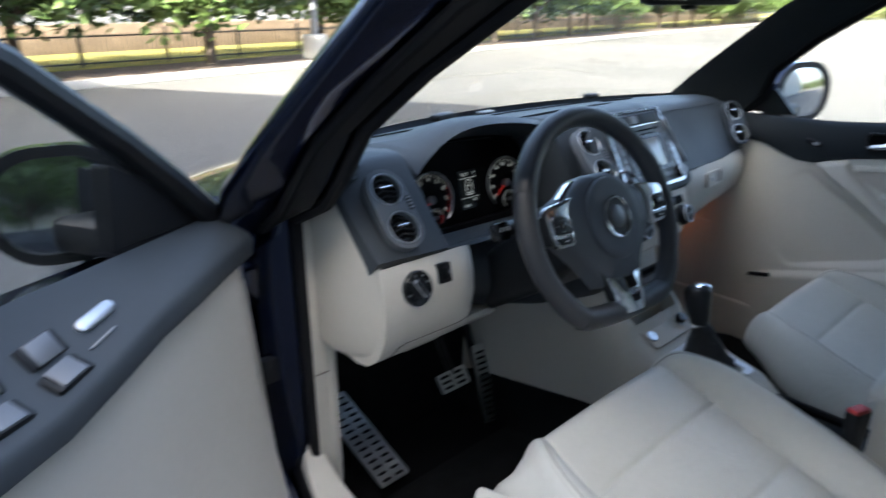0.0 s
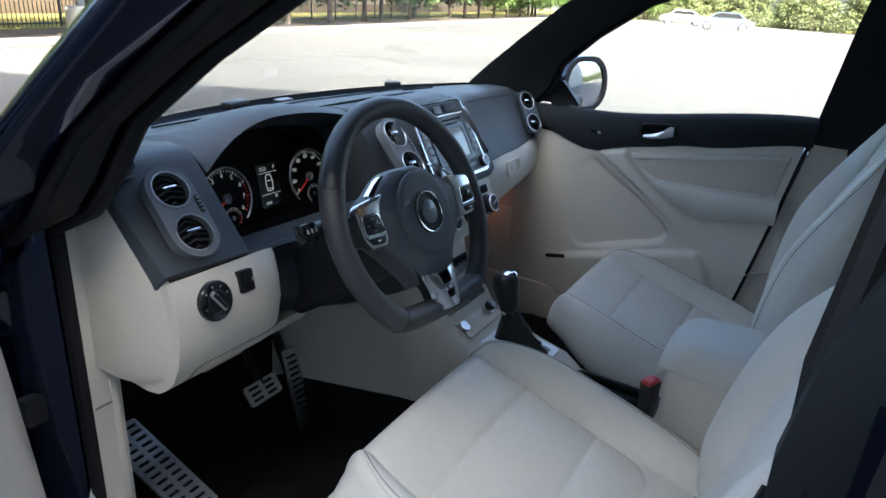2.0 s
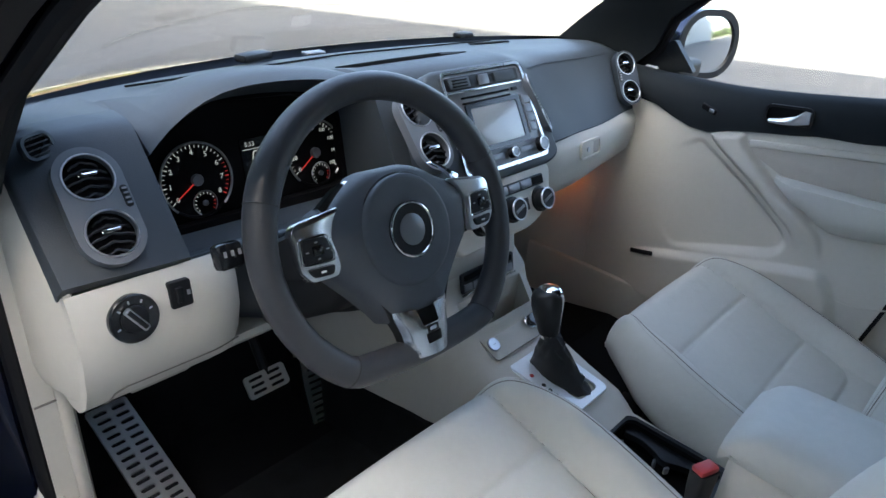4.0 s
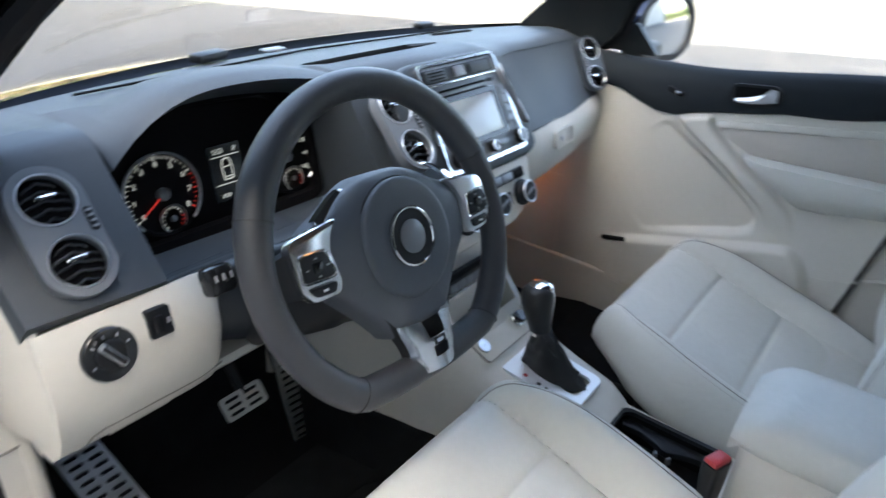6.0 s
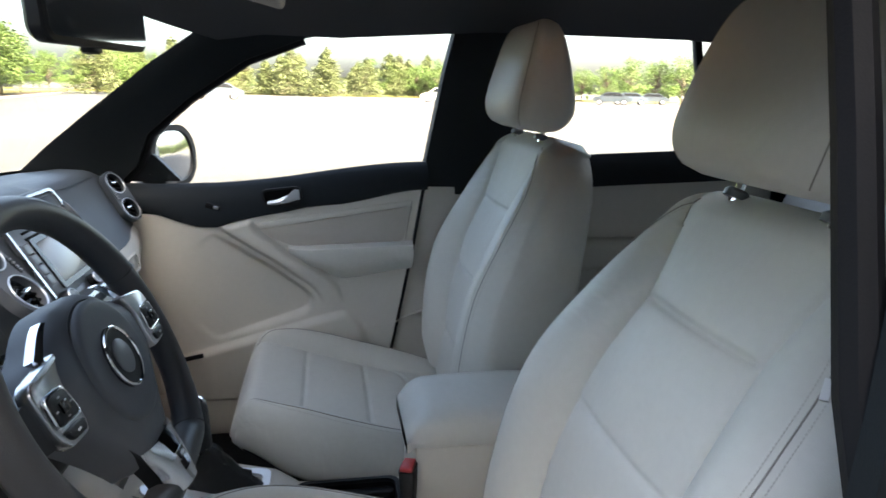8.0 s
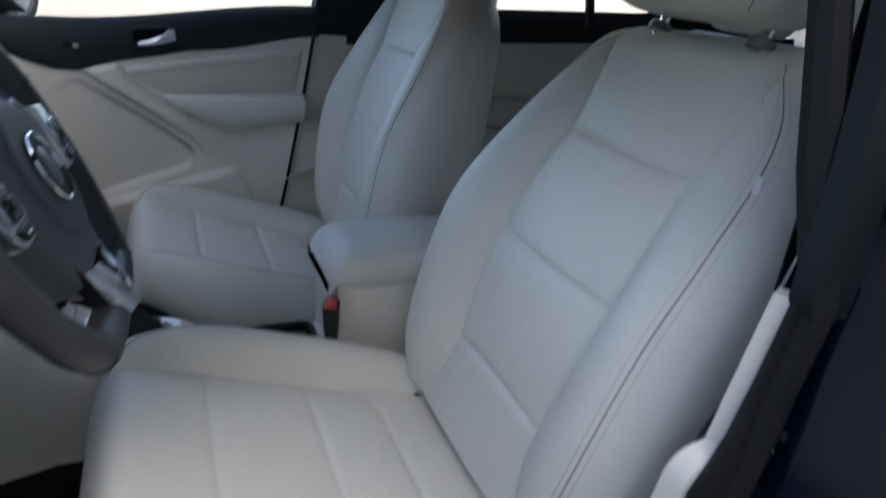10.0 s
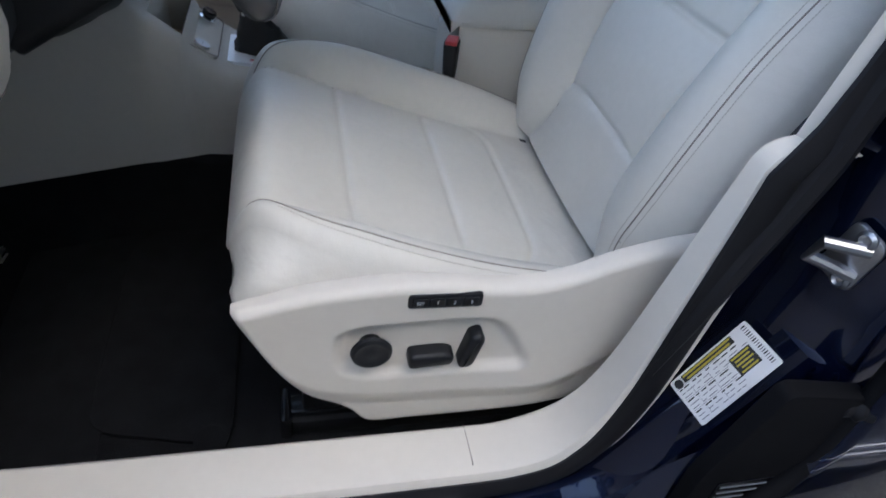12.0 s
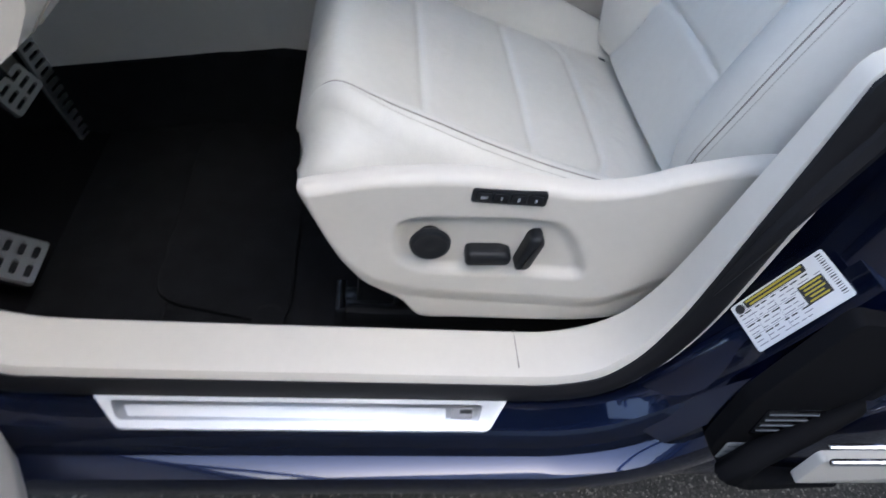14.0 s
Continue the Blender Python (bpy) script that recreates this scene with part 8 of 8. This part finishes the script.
def blob_leaves(bm, rnd, c, r, n, size, flat=0.75):
    for _ in range(n):
        d = Vector((rnd.gauss(0, 1), rnd.gauss(0, 1), rnd.gauss(0, 1) * flat)).normalized() * r * rnd.random() ** 0.45
        p = c + d
        q = Euler((rnd.uniform(-0.9, 0.9), rnd.uniform(-0.9, 0.9), rnd.uniform(0, 6.3))).to_matrix()
        s = size * rnd.uniform(0.6, 1.3)
        pts = [Vector((-s, -s * 0.35, 0)), Vector((0, -s * 0.6, s * 0.15)), Vector((s, -s * 0.1, 0)), Vector((s * 0.4, s * 0.5, -s * 0.15)), Vector((-s * 0.6, s * 0.45, 0.0))]
        bm.faces.new([bm.verts.new(p + q @ v) for v in pts])


def tree(name, label, h, seed, mat, conifer=False, crown=1.0):
    """A tree at the origin of the world; it is copied to its places."""
    rnd = random.Random(seed)
    t = thing(name, label, "tree", (0, 0, 0), group="trees round the car park")
    top = h * (0.9 if conifer else 0.55)
    lean = Vector((rnd.uniform(-0.05, 0.05), rnd.uniform(-0.05, 0.05), 0))
    pts = [Vector((0, 0, -0.2)) + lean * z * z * 0.2 + Vector((0, 0, z)) for z in [top * i / 6 for i in range(7)]]
    tr = tube(pts, [lerp(0.030 * h ** 0.75, 0.05, i / 6) for i in range(7)], 9)
    bl = bmesh.new()
    limbs = []
    if conifer:
        z = 0.10 * h
        while z < h:
            k = (z - 0.10 * h) / (0.90 * h)
            rad = crown * h * 0.30 * (1 - k) ** 0.7 * rnd.uniform(0.65, 1.15) + 0.2
            for _ in range(6):
                a = rnd.uniform(0, 6.28)
                e = Vector((math.cos(a) * rad, math.sin(a) * rad, z - rad * 0.12))
                s0 = Vector((0, 0, z))
                limbs.append((s0, e))
                for f in (0.35, 0.65, 0.95):
                    blob_leaves(bl, rnd, s0.lerp(e, f), rad * 0.33, 22, 0.10 + 0.010 * h, 0.5)
            z += h * 0.05
    else:
        for _ in range(24):
            a, k = rnd.uniform(0, 6.28), rnd.uniform(0.0, 1.0)
            rad = crown * h * 0.31 * math.sin(math.pi * (0.22 + 0.70 * k)) * rnd.uniform(0.55, 1.1)
            e = Vector((math.cos(a) * rad, math.sin(a) * rad, h * (0.22 + 0.70 * k)))
            s0 = Vector((0, 0, h * (0.18 + 0.33 * k)))
            limbs.append((s0, e))
            blob_leaves(bl, rnd, e, h * 0.135, 130, 0.065 + 0.009 * h)
            blob_leaves(bl, rnd, s0.lerp(e, 0.6), h * 0.11, 55, 0.065 + 0.009 * h)
    for s0, e in limbs:
        mid = s0.lerp(e, 0.5) + Vector((0, 0, 0.04 * h if not conifer else 0))
        tr = join(tr, tube([s0, mid, e], [0.012 * h, 0.008 * h, 0.003 * h], 5))
    child("trunk", tr, BARK, t, smooth=60)
    child("crown", bl, mat, t, smooth=0)
    return t


def along(a, n):
    return K0 + KD * a + KN * n


ROW = "leafy green deciduous tree with a slim trunk behind the kerb"
row_trees = [tree("tree", ROW, 6.0, 100 + i, LEAF, False, 1.1) for i in range(3)]
far_trees = [tree("tree", "round bright green tree at the far edge of the car park", 10.0, 120 + i, LEAF2, False, 1.3) for i in range(2)]
pines = [tree("pine_tree", "broad yellow-green pine at the far edge of the car park", 12.0, 140 + i, PINE, True, 1.3) for i in range(2)]
rnd = random.Random(9)


def plant(protos, spots):
    """Stands the prototypes themselves on the first spots and copies on the rest."""
    for i, (x, y, sc) in enumerate(spots):
        m = pose(x, y, 0, 0, 0, rnd.uniform(0, 360)) @ Matrix.Diagonal((sc, sc, sc * rnd.uniform(0.92, 1.08), 1))
        if i < len(protos):
            protos[i].matrix_basis = m
        else:
            copy_thing(protos[i % len(protos)], m)


spots = []
for a, n, sc in ((-7, 1.4, 1.05), (-1.5, 1.6, 0.95), (1.6, 1.7, 1.0), (5.4, 1.5, 1.05), (11.0, 3.9, 1.0)):
    p = along(a, n)
    spots.append((p.x, p.y, sc))
spots += [(-3.2, -7.0, 0.8), (-1.9, -8.1, 0.9), (-0.4, -9.1, 0.85), (1.2, -10.2, 0.9)]
for i in range(16):
    p = along(13.5 + i * 3.1 + rnd.uniform(-0.5, 0.5), 2.0 + rnd.uniform(-0.5, 1.2))
    spots.append((p.x, p.y, rnd.uniform(0.85, 1.12)))
for i in range(34):
    p = along(-22 + i * 2.7 + rnd.uniform(-0.8, 0.8), 8.5 + rnd.uniform(0, 4))
    spots.append((p.x, p.y, rnd.uniform(1.1, 1.5)))
plant(row_trees, spots)
spots = [(67, 29, 0.6), (58, 31, 0.6), (65, 26.5, 0.75), (70, 26, 0.7), (74, 24.5, 0.8), (78, 22.5, 0.75), (83, 22, 0.85), (88, 19, 0.8), (92, 22.5, 0.95)]
for i in range(52):
    a = radians(-4 - i * 2.0)
    r = rnd.uniform(92, 106)
    spots.append((r * math.cos(a), r * math.sin(a), rnd.uniform(0.75, 1.15)))
plant(far_trees, spots)
spots = [(62, 30, 0.5), (74, 23, 0.55), (87, 20, 0.62)]
for i in range(30):
    spots.append((86 + rnd.uniform(0, 16), 28 - i * 1.75 + rnd.uniform(-1.5, 1.5), rnd.uniform(0.7, 1.1)))
plant(pines, spots)
tagged(part("grass_bank", box(8, 190, 0.3, 0.1, pose(100, -30, 0.05)), GRASS, None), "dry grass bank under the far trees", "grass", kind="structure")
hedge = bmesh.new()
rnd = random.Random(5)
for i in range(70):
    p = along(-20 + i * 1.5, 10.5 + rnd.uniform(0, 3)) + Vector((0, 0, 1.2))
    blob_leaves(hedge, rnd, p, 1.5, 45, 0.2)
for i in range(90):
    a = radians(18 - i * 1.35)
    r = 107 + rnd.uniform(-2, 4)
    blob_leaves(hedge, rnd, Vector((r * math.cos(a), r * math.sin(a), 1.2)), 1.7, 40, 0.35)
tagged(part("far_shrubs", hedge, LEAF, None, smooth=0), "dense green shrubs behind the trees", "shrubs", kind="stuff")

# parked cars far off
def parked_car(x, y, turn, paint, label):
    m = pose(x, y, 0, 0, 0, turn)
    c = thing("parked_car", label, "car", (x, y, 0), group="parked cars")
    side = round_poly([(-2.2, 0.35), (-2.25, 0.75), (-1.6, 0.95), (-0.9, 1.42), (0.7, 1.45), (1.35, 0.98), (2.15, 0.80), (2.2, 0.35)], 0.18)
    child("body", poly_prism(side, 1.7, m @ plane((0, -0.85, 0), (1, 0, 0), (0, 0, 1)) , 0.12), paint, c)
    for sgn in (-1, 1):
        mm = m @ (plane((0, -0.855, 0), (1, 0, 0), (0, 0, 1)) if sgn < 0 else plane((0, 0.855, 0), (-1, 0, 0), (0, 0, 1)))
        child("side_glass", poly_prism(round_poly([(-1.35, 0.98), (-0.85, 1.34), (0.65, 1.36), (1.15, 1.0)], 0.08) if sgn < 0 else round_poly([(-1.15, 1.0), (-0.65, 1.36), (0.85, 1.34), (1.35, 0.98)], 0.08), 0.02, mm @ shift(0, 0, 0.012)), GLOSSBLACK, c)
        for xx in (-1.35, 1.4):
            w = child("wheel", lathe([(0.05, -0.02), (0.33, -0.02), (0.34, 0.06), (0.30, 0.10), (0.22, 0.10)], 24, m @ (plane((xx, -0.80, 0.33), (1, 0, 0), (0, 0, 1)) if sgn < 0 else plane((xx, 0.80, 0.33), (-1, 0, 0), (0, 0, 1)))), RUBBER, c)
            child("rim", lathe([(0.0, 0.09), (0.2, 0.09), (0.22, 0.105)], 20, m @ (plane((xx, -0.80, 0.33), (1, 0, 0), (0, 0, 1)) if sgn < 0 else plane((xx, 0.80, 0.33), (-1, 0, 0), (0, 0, 1)))), SILVER, w)


WHITEPAINT = material("white_car_paint", (0.38, 0.38, 0.38), 0.3, var=0.03, bump=0, coat=1)
GREYPAINT = material("grey_car_paint", (0.06, 0.08, 0.11), 0.3, metal=0.2, var=0.05, bump=0, coat=1)
DARKPAINT = material("dark_car_paint", (0.03, 0.04, 0.05), 0.3, var=0.05, bump=0, coat=1)
parked_car(60.5, 9.0, 100, GREYPAINT, "blue-grey parked saloon car in the sun")
parked_car(72, 15.0, 105, WHITEPAINT, "white parked car by the trees")
parked_car(72, -33, 65, DARKPAINT, "dark parked car by the far trees")
parked_car(76, -37, 70, GREYPAINT, "grey parked car by the far trees")
parked_car(80, -42, 70, DARKPAINT, "dark parked car by the far trees")
parked_car(66, -12, 80, WHITEPAINT, "white parked car far across the asphalt")

# lamp post foot at the kerb
lp = thing("lamp_post", "grey lamp post on a concrete foot at the kerb", "street lamp", tuple(along(8.0, 0.9)))
child("foot", lathe([(0.30, -0.05), (0.30, 0.62), (0.27, 0.66), (0.0, 0.66)], 24, Matrix.Translation(along(7.9, 0.9))), CONCRETE, lp)
child("pole", tube([along(7.9, 0.9) + Vector((0, 0, z)) for z in (0.6, 2, 4, 6.5)], [0.09, 0.085, 0.08, 0.07], 14), GREYSILVER, lp)

# the building whose shade covers the car
bn = Vector((0.875, 0.484, 0))
bd = Vector((0.484, -0.875, 0))
bo = bn * -6.7
bld = thing("building", "plain stucco building that shades the car", "building", tuple(bo))
child("wall", box(160, 8, 8.97, 0.02, plane(bo - bn * 4 + Vector((0, 0, 4.485)), bd, bn)), STUCCO, bld)
child("parapet", box(160.4, 0.4, 0.3, 0.02, plane(bo + Vector((0, 0, 9.12)) - bn * 0.1, bd, bn)), CONCRETE, bld)
